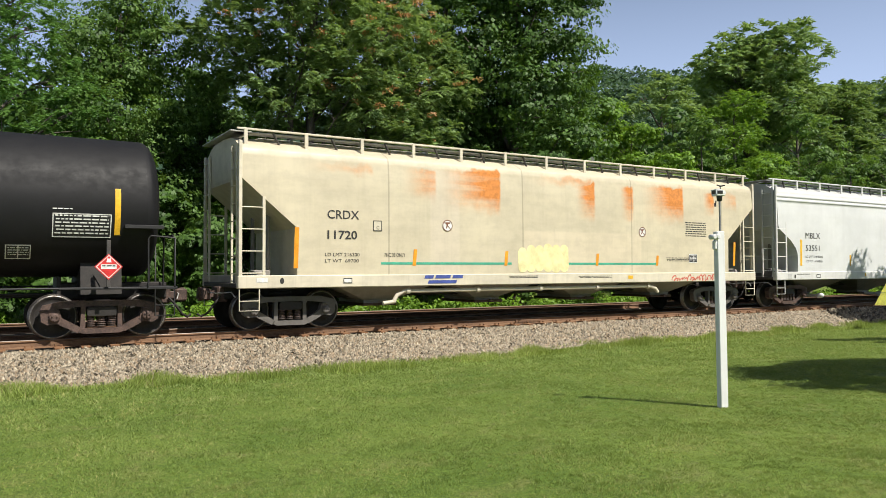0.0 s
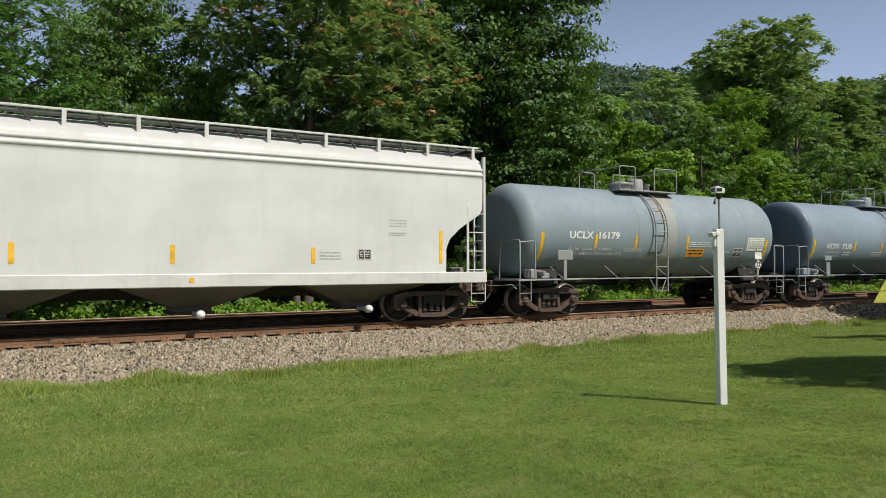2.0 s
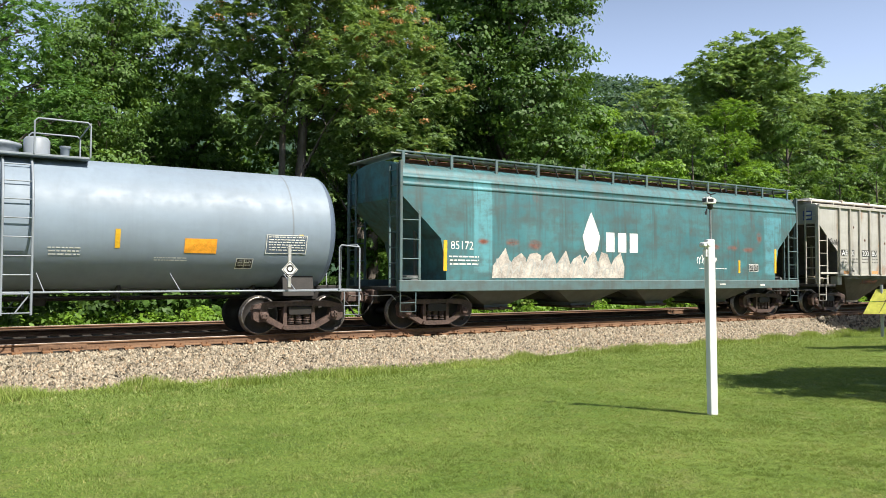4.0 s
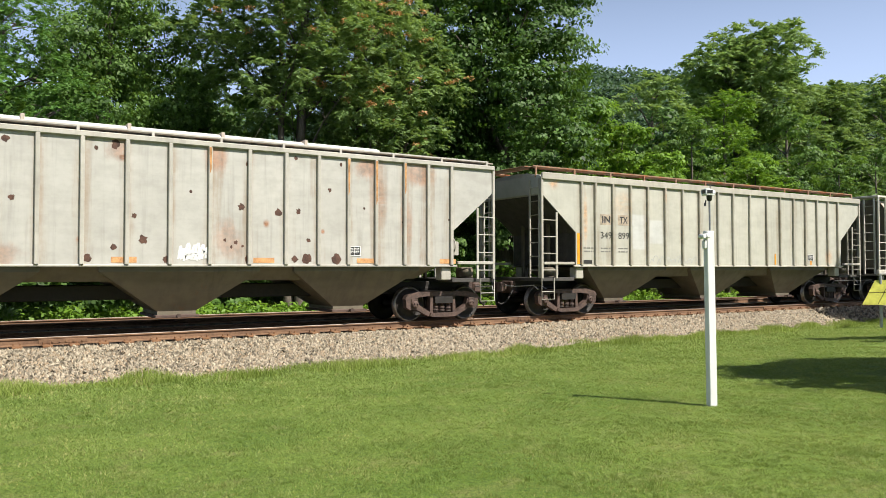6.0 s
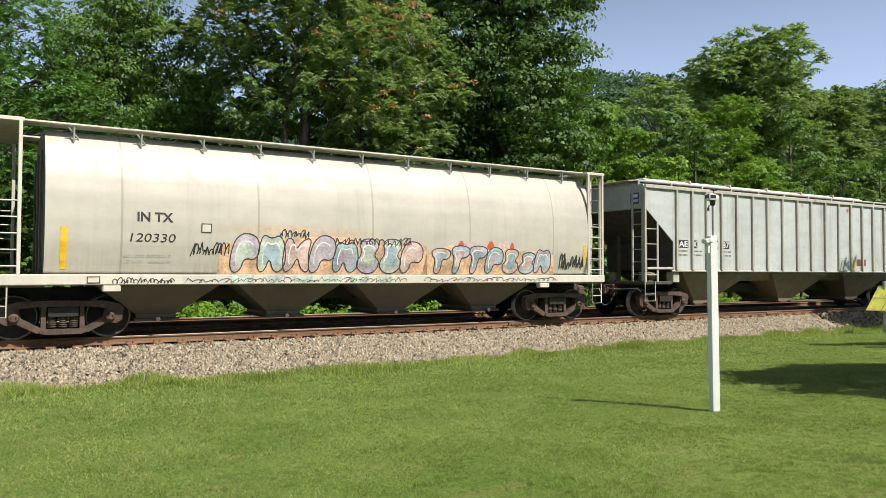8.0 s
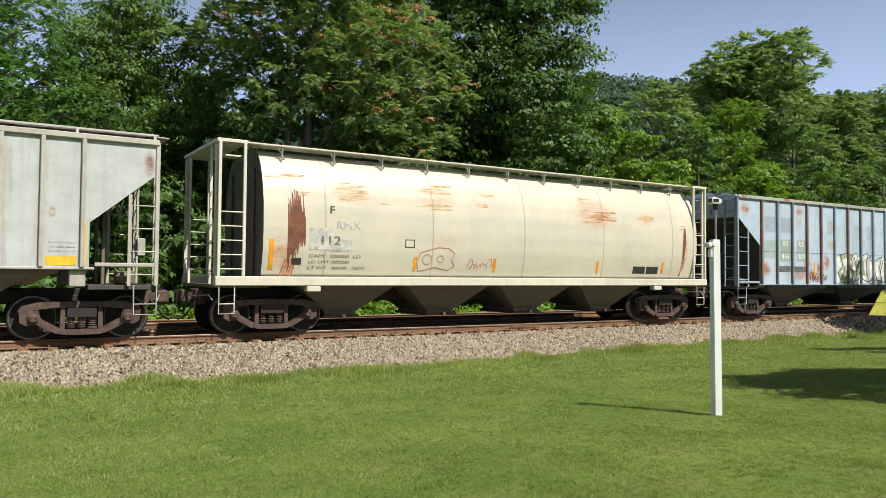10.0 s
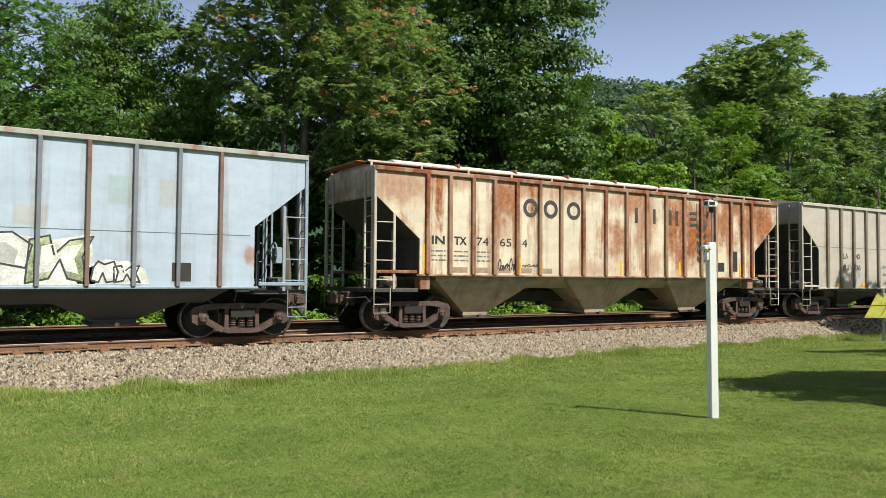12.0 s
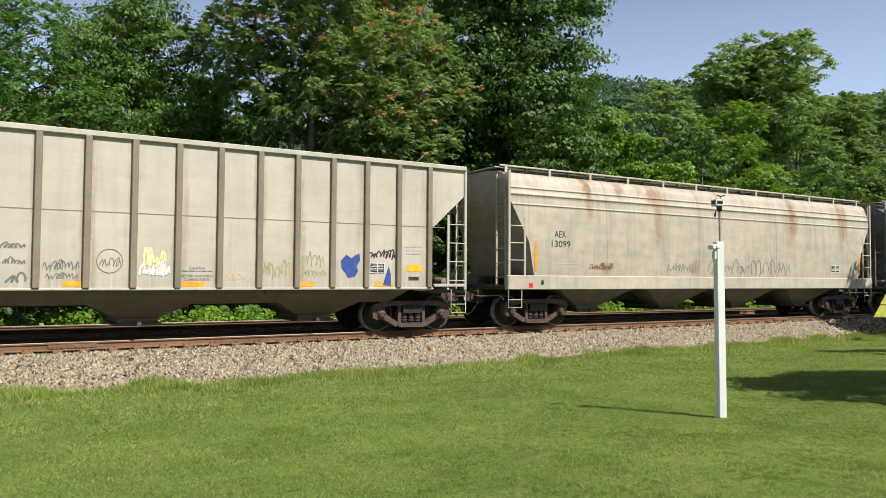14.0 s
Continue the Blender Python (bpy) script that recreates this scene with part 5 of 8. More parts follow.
def build_white_hopper():
    skin = paint("white_hopper_paint", (0.590, 0.600, 0.590), 0.45, 0.07, 0.07, seed=5, top=0.45, spec=0.35)
    trim = paint("white_trim_paint", (0.590, 0.590, 0.566), 0.45, 0.22, 0.15, seed=6)
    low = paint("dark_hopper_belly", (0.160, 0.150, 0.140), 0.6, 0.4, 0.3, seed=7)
    pts = [(1.22, 1.585), (2.4, 1.60), (3.4, 1.595), (3.86, 1.575), (3.87, 1.595), (3.93, 1.59), (3.94, 1.565), (4.0, 1.56), (4.01, 1.58), (4.07, 1.575), (4.08, 1.545), (4.2, 1.51), (4.30, 1.40), (4.48, 1.08), (4.55, 0.8), (4.58, 0.4)]
    L = 19.07
    car, side = round_hopper("covered_hopper", 24.13, L, "long clean white covered hopper car with smooth sides", skin, trim, pts,
                             [(1.22, 1.28), (1.9, 1.28), (2.15, 1.18), (2.45, 0.85), (2.88, 0.15), (4.5, 0.08)], 4.30, lower=low, chute_mid=[3.3, 7.45, 11.6, 15.75], chute_half=2.05, low_z=0.40, wheel=False, lower_flat=0.45)
    for x in (3.3, 7.45, 11.6, 15.75):
        part("outlet_cap", G().turn([(-1.30, 0.02), (-1.28, 0.07), (-1.20, 0.10), (-1.08, 0.10), (-1.0, 0.06), (-0.5, 0.06)], (x, 0, 0.38), "y", 16), WHITE, car, "pale round outlet cap")
    letters(car, "MBLX", 1.74, 2.53, 0.90, 0.21, BLACK, side)
    letters(car, "53551", 1.74, 2.07, 0.86, 0.21, BLACK, side, bold=0.0)
    letters(car, "LD LMT 218500 LB", 1.74, 1.82, 1.05, 0.075, BLACK, side)
    letters(car, "LT WT   67500 LB", 1.80, 1.65, 0.98, 0.075, BLACK, side)
    stripe(car, 1.47, 1.52, 2.48, side, 0.11)
    for x, h in ((4.62, 0.42), (7.90, 0.42), (10.9, 0.40), (14.1, 0.38), (17.62, 0.85)):
        stripe(car, x, 1.52, 1.52 + h, side, 0.10)
    bars(car, 16.1, 2.62, 0.50, 0.22, 3, GREY_PATCH, side, 0.006, 6)
    bars(car, 16.1, 2.30, 0.50, 0.10, 2, GREY_PATCH, side, 0.006, 7)
    bars(car, 14.25, 1.80, 0.55, 0.22, 3, GREY_PATCH, side, 0.006, 8)
    test_panel(car, 15.25, 1.62, side, 0.36, 0.26)
    fs = flat_side(1.62)
    mark("sill_panel", [rect(0.62, 0.84, 1.04, 1.22)], GREY_PATCH, car, fs, 0.006)
    mark("sill_hole", ring_shape(1.05, 1.13, 0, 0.07, 14, 0.7), BLACK, car, fs, 0.006)
    bars(car, 1.15, 1.22, 0.8, 0.05, 1, BLACK, fs, 0.006, 3)
    panel(car, 2.35, 2.60, 1.07, 1.20, trim, fs, BLACK)
    for x in (5.6, 11.3):
        mark("yellow_label", ring_shape(x, 1.16, 0, 0.06, 10), AMBER, car, fs, 0.006)


def build_grey_tanks():
    skin = paint("grey_tank_paint", (0.228, 0.280, 0.318), 0.55, 0.16, 0.18, 0, [(5.9, 3.5, 0.25, 0.8, 0.5), (6.5, 3.7, 0.5, 0.4, 0.45)], (0.30, 0.20, 0.10), patches=[(5.95, 6.55, 1.0, 4.0, (0.36, 0.35, 0.29), 0.6)], ring=2.6, seed=8, bump=0.02, spec=0.3)
    trim = paint("grey_trim_paint", (0.271, 0.279, 0.279), 0.5, 0.3, 0.2, seed=9)
    L = 12.05
    car, side = tank_car("tank_car", 44.34, L, "weathered pale grey tank car with white lettering", skin, trim, 1.43, 2.52, (0.78, 11.35), 0.50, dome_x=5.75)
    letters(car, "UCLX", 1.96, 2.26, 0.94, 0.22, WHITE, side, bold=0.05)
    letters(car, "16179", 3.12, 2.26, 0.84, 0.22, WHITE, side, bold=0.05)
    letters(car, "LD LMT  202400 LB  91800KG", 1.98, 1.92, 1.7, 0.075, WHITE, side)
    letters(car, "LT WT    60800 LB  27500KG NEW 05-78", 1.96, 1.78, 2.2, 0.075, WHITE, side)
    stripe(car, 0.95, 1.62, 2.42, side, 0.12)
    for x in (3.02, 4.70, 7.05, 8.75):
        stripe(car, x, 1.98, 2.40, side, 0.10)
    stripe(car, 11.15, 1.66, 2.36, side, 0.12)
    bars(car, 4.2, 1.98, 0.85, 0.12, 2, WHITE, side, 0.006, 3)
    bars(car, 7.15, 2.22, 1.5, 0.20, 3, WHITE, side, 0.006, 4)
    panel(car, 7.10, 7.95, 1.74, 2.0, ORANGE_SIGN, side, label="orange emergency notice", name="notice")
    bars(car, 7.16, 1.97, 0.72, 0.2, 2, BLACK, side, 0.014, 5)
    bars(car, 8.35, 1.95, 0.4, 0.12, 2, WHITE, side, 0.006, 6)
    bars(car, 8.9, 1.95, 0.35, 0.10, 2, WHITE, side, 0.006, 6)
    test_panel(car, 9.45, 1.76, side, 0.45, 0.28)
    panel(car, 10.1, 11.02, 1.96, 2.42, CREAM_PATCH, side, label="white data stencil", name="data_panel")
    bars(car, 10.14, 2.38, 0.84, 0.38, 6, GREY_PATCH, side, 0.014, 7)
    p = part("placard_holder", G().box(1.36, 1.92, -1.60, -1.57, 1.62, 1.90, 0.01).box(1.58, 1.70, -1.59, -1.55, 1.06, 1.64, 0.01), trim, car, "blank grey placard plate on a stand")
    part("brake_valve", G().box(0.5, 0.8, -1.35, -1.05, 1.08, 1.36, 0.04).turn([(-1.5, 0.06), (-1.2, 0.10), (-0.8, 0.10)], (0.95, 0, 1.24), "y", 12).box(1.0, 1.3, -1.3, -1.1, 1.08, 1.25, 0.03), trim, car, "air-brake valve")
    hazard_diamond(car, 10.40, 1.46, side, False, 0.20)
    panel(car, 10.22, 10.60, 1.66, 1.92, CREAM_PATCH, flat_side(1.60), GREY_PATCH)

    skin = paint("blue_grey_tank_paint", (0.209, 0.262, 0.320), 0.50, 0.16, 0.12, 0, ring=3.2, seed=10, bump=0.02, spec=0.3)
    trim = paint("blue_grey_trim", (0.230, 0.262, 0.295), 0.5, 0.3, 0.2, seed=11)
    # navy carries the heads' shade in its colour; also the data panel's ground
    dark = paint("navy_head_shade_and_panel", (0.100, 0.135, 0.190), 0.45, 0.2, 0.1, seed=12)
    L = 14.15
    car, side = tank_car("tank_car", 57.2, L, "blue-grey tank car with shade-darkened ends and white lettering", skin, trim, 1.43, 2.52, (1.05, 13.35), 0.30, head=dark, dome_x=6.75)
    letters(car, "HCPX", 2.02, 2.08, 0.82, 0.20, WHITE, side, bold=0.02)
    letters(car, "7238", 3.02, 2.08, 0.66, 0.20, WHITE, side, bold=0.02)
    letters(car, "LD LMT 218500 LB", 2.0, 1.90, 0.95, 0.07, WHITE, side)
    letters(car, "LT WT   67500 LB", 2.0, 1.77, 0.95, 0.07, WHITE, side)
    bars(car, 3.2, 1.97, 0.5, 0.2, 2, WHITE, side, 0.006, 2)
    stripe(car, 1.20, 1.72, 2.42, side, 0.12)
    for x in (3.90, 5.82, 8.55, 12.6):
        stripe(car, x, 1.98, 2.38, side, 0.10)
    bars(car, 5.15, 1.98, 0.8, 0.22, 3, WHITE, side, 0.006, 3)
    bars(car, 7.25, 1.98, 0.6, 0.2, 3, WHITE, side, 0.006, 4)
    bars(car, 9.3, 1.80, 0.7, 0.1, 2, WHITE, side, 0.006, 4)
    panel(car, 9.92, 10.62, 1.90, 2.22, ORANGE_SIGN, side, label="orange emergency notice", name="notice")
    panel(car, 11.75, 12.75, 1.92, 2.36, dark, side, CREAM_PATCH, name="data_panel")
    bars(car, 11.8, 2.32, 0.9, 0.36, 6, CREAM_PATCH, side, 0.014, 7)
    test_panel(car, 11.1, 1.56, side, 0.4, 0.24)
    part("brake_valve", G().box(0.55, 1.0, -1.35, -1.0, 1.08, 1.34, 0.04).turn([(-1.5, 0.06), (-1.2, 0.10), (-0.8, 0.10)], (1.2, 0, 1.22), "y", 12).box(1.3, 1.6, -1.3, -1.1, 1.08, 1.3, 0.03), trim, car, "air-brake valve")
    part("placard_holder", G().box(1.62, 1.86, -1.60, -1.56, 1.08, 1.55, 0.01).box(1.54, 1.96, -1.60, -1.57, 1.62, 1.80, 0.01), trim, car)
    hazard_diamond(car, 12.25, 1.55, side, False, 0.20)


def build_teal_hopper():
    skin = paint("teal_hopper_paint", (0.042, 0.150, 0.172), 0.5, 0.85, 0.95, 0.24, [(2.6, 2.35, 0.25, 0.12, 1.0), (3.6, 2.35, 0.3, 0.14, 1.0), (4.4, 2.3, 0.3, 0.2, 0.9), (12.2, 2.42, 0.3, 0.12, 1.0), (13.1, 2.40, 0.35, 0.12, 1.0), (14.0, 2.35, 0.4, 0.12, 0.9), (14.6, 2.8, 0.2, 0.25, 0.8)],
                 (0.16, 0.05, 0.03), patches=[(2.3, 2.9, 1.5, 4.0, (0.14, 0.42, 0.48), 0.6), (14.9, 15.9, 1.5, 3.55, (0.12, 0.38, 0.46), 0.55)], pale=(0.064, 0.20, 0.22), seed=13)
    trim = paint("teal_trim_paint", (0.085, 0.15, 0.16), 0.6, 0.8, 0.6, 0.1, seed=14)
    low = paint("dark_grey_hopper_belly", (0.100, 0.110, 0.110), 0.6, 0.5, 0.3, seed=15)
    pts = [(1.28, 1.585), (2.4, 1.60), (3.3, 1.59), (3.74, 1.57), (3.75, 1.59), (3.81, 1.585), (3.82, 1.56), (3.95, 1.545), (3.96, 1.565), (4.02, 1.555), (4.03, 1.53), (4.2, 1.46), (4.32, 1.28), (4.42, 0.95), (4.48, 0.5)]
    L = 16.93
    car, side = round_hopper("covered_hopper", 72.35, L, "weathered teal covered hopper car with white spray paint", skin, trim, pts,
                             [(1.28, 1.42), (1.6, 1.42), (2.40, 1.24), (3.47, 0.08), (4.5, 0.06)], 4.26, lower=low, chute_mid=[3.6, 6.85, 10.1, 13.35], chute_half=1.6, low_z=0.5, rail_z=4.68, roof_mat=BROWN)
    letters(car, "85172", 1.55, 2.12, 0.72, 0.22, WHITE, side)
    bars(car, 1.5, 1.95, 0.95, 0.3, 3, CREAM_PATCH, side, 0.006, 3)
    stripe(car, 1.38, 1.54, 2.36, side, 0.11)
    stripe(car, 15.52, 1.54, 2.42, side, 0.11)
    stripe(car, 13.48, 1.54, 1.98, side, 0.10)
    mark("leaf_emblem", [[(6.3, 2.2), (6.55, 1.95), (6.8, 2.2), (6.9, 2.6), (6.75, 2.95), (6.55, 3.35), (6.35, 2.95), (6.2, 2.6)]], WHITE, car, side, 0.007, "plain white leaf emblem")
    mark("emblem_blocks", [rect(7.15 + k * 0.5, 7.5 + k * 0.5, 2.15, 2.75) for k in range(3)], WHITE, car, side, 0.007, "white blocks beside the emblem")
    ghost = plain("whitish_spray", (0.50, 0.45, 0.40), 0.65, vary=0.25, scale=3)
    rng = random.Random(8)
    poly = []
    for k in range(9):
        a = 2.9 + k * 0.55
        poly.append([(a, 1.36), (a + 0.6, 1.36), (a + 0.62, 1.7 + rng.random() * 0.3), (a + 0.45, 2.05 + rng.random() * 0.15), (a + 0.2, 1.85 + rng.random() * 0.3), (a + 0.02, 1.7)])
    mark("spray_letters", poly, ghost, car, side, 0.007, "row of whitish spray-paint blocks")
    scrawl(car, 3.0, 7.8, 1.40, 2.1, GREY_PATCH, side, 16, 12, 0.035, 0.010)
    scrawl(car, 11.3, 12.3, 1.85, 2.2, WHITE, side, 7, 9, 0.03)
    bars(car, 11.4, 1.70, 1.4, 0.06, 1, WHITE, side, 0.006, 3)
    test_panel(car, 14.0, 1.60, side, 0.52, 0.26)
    for r in (rect(14.6, 14.85, 1.10, 1.16), rect(12.4, 12.7, 1.14, 1.18)):
        mark("sill_mark", [r], CREAM_PATCH, car, flat_side(1.62), 0.006)


def standard_ribs(first, step, last):
    out, x = [], first
    while x <= last + 0.01:
        out.append(x)
        x += step
    return out


RIBS_A = [1.45, 2.18, 2.87, 3.62, 4.41, 5.25, 6.06, 6.92, 7.79, 8.64, 9.53, 10.4, 11.22, 12.0, 12.76, 13.58, 14.28, 15.0]
RIBS_B = [1.57, 2.13, 2.85, 3.61, 4.38, 5.18, 6.01, 6.84, 7.79, 8.59, 9.51, 10.48, 11.27, 12.09, 12.83, 13.58, 14.29, 14.97]
RIBS_C = [1.58, 2.28, 3.02, 3.73, 4.51, 5.33, 6.12, 6.99, 7.9, 8.78, 9.67, 10.55, 11.42, 12.25, 12.99, 13.78, 14.41, 14.92]


def build_ribbed_hoppers():
    hatch = plain("white_hatch_paint", (0.74, 0.73, 0.69), 0.5)
    # pale grey car with spots of rust
    def aex(x0, L, number, skin, seed, low):
        trim = paint("pale_trim", (0.43, 0.41, 0.36), 0.55, 0.35, 0.35, 0.15, seed=seed)
        rusty = paint("rusty_roof_trim", (0.451, 0.394, 0.328), 0.6, 0.4, 0.35, 0.55, seed=seed + 1)
        ribs = [x * L / 16.45 for x in RIBS_A]
        car, side = ribbed_hopper("covered_hopper", x0, L, "pale grey ribbed covered hopper car with rust spots", skin, trim, ribs, 0.085, rib_mat=trim, roof_mat=rusty, rail_mat=trim, lower=low, hatch=(0.9, L - 3.2, hatch))
        mark("reporting_marks", [rect(1.60, 2.08, 2.24, 2.50), rect(2.27, 2.52, 2.24, 2.50), rect(3.06, 3.58, 2.24, 2.50), rect(3.78, 4.16, 2.24, 2.50)], BLACK, car, side, 0.005, "black backing blocks")
        letters(car, "AE", 1.62, 2.27, 0.42, 0.20, WHITE, side, 0.011, bold=0.02)
        letters(car, "X", 2.30, 2.27, 0.19, 0.20, WHITE, side, 0.011, bold=0.02)
        letters(car, number[:3], 3.08, 2.27, 0.48, 0.20, WHITE, side, 0.011, bold=0.01)
        letters(car, number[3:], 3.80, 2.27, 0.34, 0.20, WHITE, side, 0.011, bold=0.01)
        plate = part("end_stencil", G().box(0.040, 0.048, -1.28, -0.92, 3.62, 3.98, 0.002), BLUE, car, "dark blue stencil block on the end sheet")
        for k in range(2):
            part("stencil_bar", G().box(0.034, 0.040, -1.24, -0.96, 3.68 + 0.15 * k, 3.78 + 0.15 * k, 0.001), CREAM_PATCH, plate)
        for x, s in ((1.60, 1), (2.30, 2), (3.06, 3), (3.80, 4)):
            bars(car, x, 2.16, 0.45, 0.26, 2, DIM, side, 0.006, s, thin=0.34)
        return car, side

    skin = paint("pale_grey_ribbed_paint", (0.43, 0.42, 0.385), 0.5, 0.3, 0.35, 0.10, [(4.3, 2.7, 0.05, 0.08, 1), (6.8, 3.75, 0.12, 0.12, 1), (8.6, 2.6, 0.06, 0.1, 1), (9.9, 2.45, 0.1, 0.12, 1), (11.3, 2.3, 0.07, 0.08, 1), (2.9, 3.9, 0.12, 0.6, 0.6), (12.8, 3.2, 0.35, 1.0, 0.55), (6.0, 2.0, 0.08, 0.1, 1)], (0.24, 0.11, 0.055), stains=[(8.7, 3.9, 0.3, 0.4, 0.6), (3.0, 4.0, 0.25, 0.4, 0.6), (9.0, 2.0, 0.4, 0.5, 0.45), (12.5, 3.9, 0.5, 0.35, 0.6), (14.0, 3.9, 0.5, 0.4, 0.55), (13.6, 2.6, 0.2, 0.8, 0.4), (6.7, 3.95, 0.3, 0.3, 0.5), (4.6, 1.7, 0.5, 0.25, 0.4)], ribs=(RIBS_A, (0.27, 0.19, 0.12), 0.55), seed=20)
    low = paint("olive_hopper_belly", (0.155, 0.130, 0.088), 0.6, 0.6, 0.6, 0.2, seed=21)
    car, side = aex(90.62, 16.40, "20380", skin, 22, low)
    faded_orange = plain("faded_orange_paint", (0.60, 0.31, 0.13), 0.6, vary=0.25)
    for x in (1.75, 3.75, 6.6, 9.6, 12.2, 14.6):
        mark("orange_label", [rect(x, x + 0.5, 1.54, 1.66)], faded_orange, car, side, 0.006, "faded orange label")
    rust_spots(car, [(6.67, 4.0, 0.10), (4.8, 2.81, 0.07), (7.23, 2.03, 0.10), (9.47, 3.80, 0.08), (9.32, 2.81, 0.09), (10.20, 2.72, 0.10), (10.68, 2.76, 0.07), (11.48, 3.31, 0.06), (7.04, 2.53, 0.06), (6.65, 1.87, 0.07),
                     (10.94, 2.08, 0.06), (6.15, 1.63, 0.09), (7.69, 1.62, 0.08), (10.9, 1.64, 0.13), (11.65, 1.64, 0.14), (10.6, 1.63, 0.10), (10.62, 4.02, 0.06), (11.77, 3.95, 0.05), (4.69, 3.95, 0.08), (9.47, 1.62, 0.09), (14.98, 2.9, 0.05), (14.9, 2.7, 0.04),
                     (2.5, 3.4, 0.06), (3.3, 2.9, 0.07), (8.2, 3.1, 0.04), (8.95, 2.05, 0.04), (9.2, 2.0, 0.05), (9.35, 1.92, 0.04), (9.1, 1.9, 0.04), (6.3, 3.9, 0.05), (12.4, 2.9, 0.04), (13.5, 2.6, 0.04)], plain("rust_brown_spot", (0.10, 0.05, 0.035), 0.85, vary=0.35), side, 5)
    for k, (x, a, b) in enumerate(((11.96, 3.2, 4.1), (12.72, 3.0, 4.1), (13.54, 3.3, 4.1), (8.61, 3.5, 4.1))):
        mark("rust_run", [[(x - 0.02, a), (x + 0.02, a + 0.1), (x + 0.03, b), (x - 0.03, b)]], ORANGE_RUST, car, flat_side(1.595), 0.002)
    scrawl(car, 0.80, 1.45, 2.62, 3.05, BLACK, lambda z: 1.53, 4, 3, 0.024)
    scrawl(car, 7.95, 8.6, 1.68, 2.0, WHITE, side, 9, 11, 0.05)
    scrawl(car, 7.95, 8.5, 1.60, 1.8, WHITE, side, 7, 12, 0.045)
    scrawl(car, 2.2, 2.5, 1.6, 1.8, BLACK, side, 4, 2, 0.02)
    test_panel(car, 11.95, 1.72, side, 0.35, 0.24)
    scrawl(car, 3.2, 4.3, 1.12, 1.35, BROWN, lambda z: 1.47 - (1.47 - z) * 0.45, 6, 6, 0.03, 0.05)

    # white-green car with stencilled marks
    skin = paint("off_white_ribbed_paint", (0.445, 0.435, 0.375), 0.5, 0.25, 0.22, 0.03, [(0.5, 3.95, 0.25, 0.3, 0.6), (1.75, 2.9, 0.12, 1.0, 0.55), (5.2, 3.8, 0.1, 0.4, 0.5), (14.4, 1.8, 0.3, 0.4, 0.5), (3.3, 3.4, 0.5, 0.5, 0.3)], (0.45, 0.22, 0.08), patches=[(3.68, 4.3, 2.0, 3.1, (0.54, 0.55, 0.54), 0.7), (4.46, 5.1, 2.2, 2.95, (0.54, 0.55, 0.54), 0.7)], ribs=(RIBS_B, (0.24, 0.19, 0.13), 0.55), seed=24)
    trim = paint("off_white_trim", (0.42, 0.395, 0.335), 0.55, 0.35, 0.3, 0.15, seed=25)
    rusty = paint("rusty_walk", (0.262, 0.156, 0.098), 0.7, 0.3, 0.3, 0.7, seed=26)
    low2 = paint("grey_olive_belly", (0.130, 0.110, 0.078), 0.6, 0.6, 0.6, 0.2, seed=27)
    L = 16.58
    car, side = ribbed_hopper("covered_hopper", 108.62, L, "off-white ribbed covered hopper car with a rusty roof walk", skin, trim, RIBS_B, 0.07, roof_mat=rusty, lower=low2, zt=4.02, cut_z=(2.48, 3.58), chord_h=0.17, board_h=0.38)
    stencil_tan = plain("stencil_tan", (0.40, 0.33, 0.25), 0.6, vary=0.25)
    for x, a, b in ((2.36, "IN", "349"), (3.10, "TX", "899")):
        panel(car, x - 0.02, x + 0.50, 2.74, 3.06, stencil_tan, side, off=0.004, name="stencil_patch", label="faded tan patch behind the letters")
        letters(car, a, x + 0.06, 2.80, 0.34, 0.21, BLACK, side, bold=0.06)
        letters(car, b, x, 2.32, 0.46, 0.20, BLACK, side)
    for x, s in ((1.66, 3), (2.36, 1), (3.10, 2)):
        bars(car, x, 2.04, 0.40, 0.2, 2, DIM, side, 0.006, s, thin=0.34)
    stripe(car, 1.46, 1.54, 2.46, side, 0.10, ORANGE)
    for x in (3.62, 8.6, 11.0, 13.2):
        stripe(car, x, 1.54, 1.92, side, 0.09, ORANGE)
    test_panel(car, 13.0, 1.68, side, 0.36, 0.24)
    scrawl(car, 4.5, 6.6, 1.56, 1.85, GREY_PATCH, side, 9, 4, 0.03)
    panel(car, 1.62, 2.0, 1.55, 1.66, BLACK, side)

    # pale blue-grey car, seen only partly
    skin = paint("pale_blue_ribbed_paint", (0.451, 0.476, 0.467), 0.5, 0.25, 0.25, 0.03, [(16.72, 3.7, 0.14, 0.35, 1.0), (14.9, 2.6, 0.1, 0.15, 0.8), (11.4, 3.9, 0.15, 0.15, 1.0), (8.4, 3.95, 0.12, 0.12, 0.9)], (0.20, 0.08, 0.05), ribs=([x * 16.95 / 16.45 for x in RIBS_A], (0.25, 0.22, 0.18), 0.5), seed=30)
    car, side = aex(144.3, 16.95, "20387", skin, 31, low)
    L = 16.95
    stripe(car, 1.48, 1.54, 2.3, side, 0.10)
    stripe(car, L - 1.48, 1.54, 2.46, side, 0.11)
    for r in (rect(L - 2.15, L - 1.6, 1.54, 1.72), rect(L - 5.15, L - 5.02, 1.54, 2.0)):
        mark("yellow_label", [r], AMBER, car, side, 0.006)
    for x, s in ((L - 2.1, 1), (L - 3.9, 2), (L - 6.2, 3)):
        bars(car, x, 2.02, 0.5, 0.26, 3, GREY_PATCH, side, 0.006, s)
    panel(car, L - 4.95, L - 4.3, 1.72, 1.98, BROWN, side)

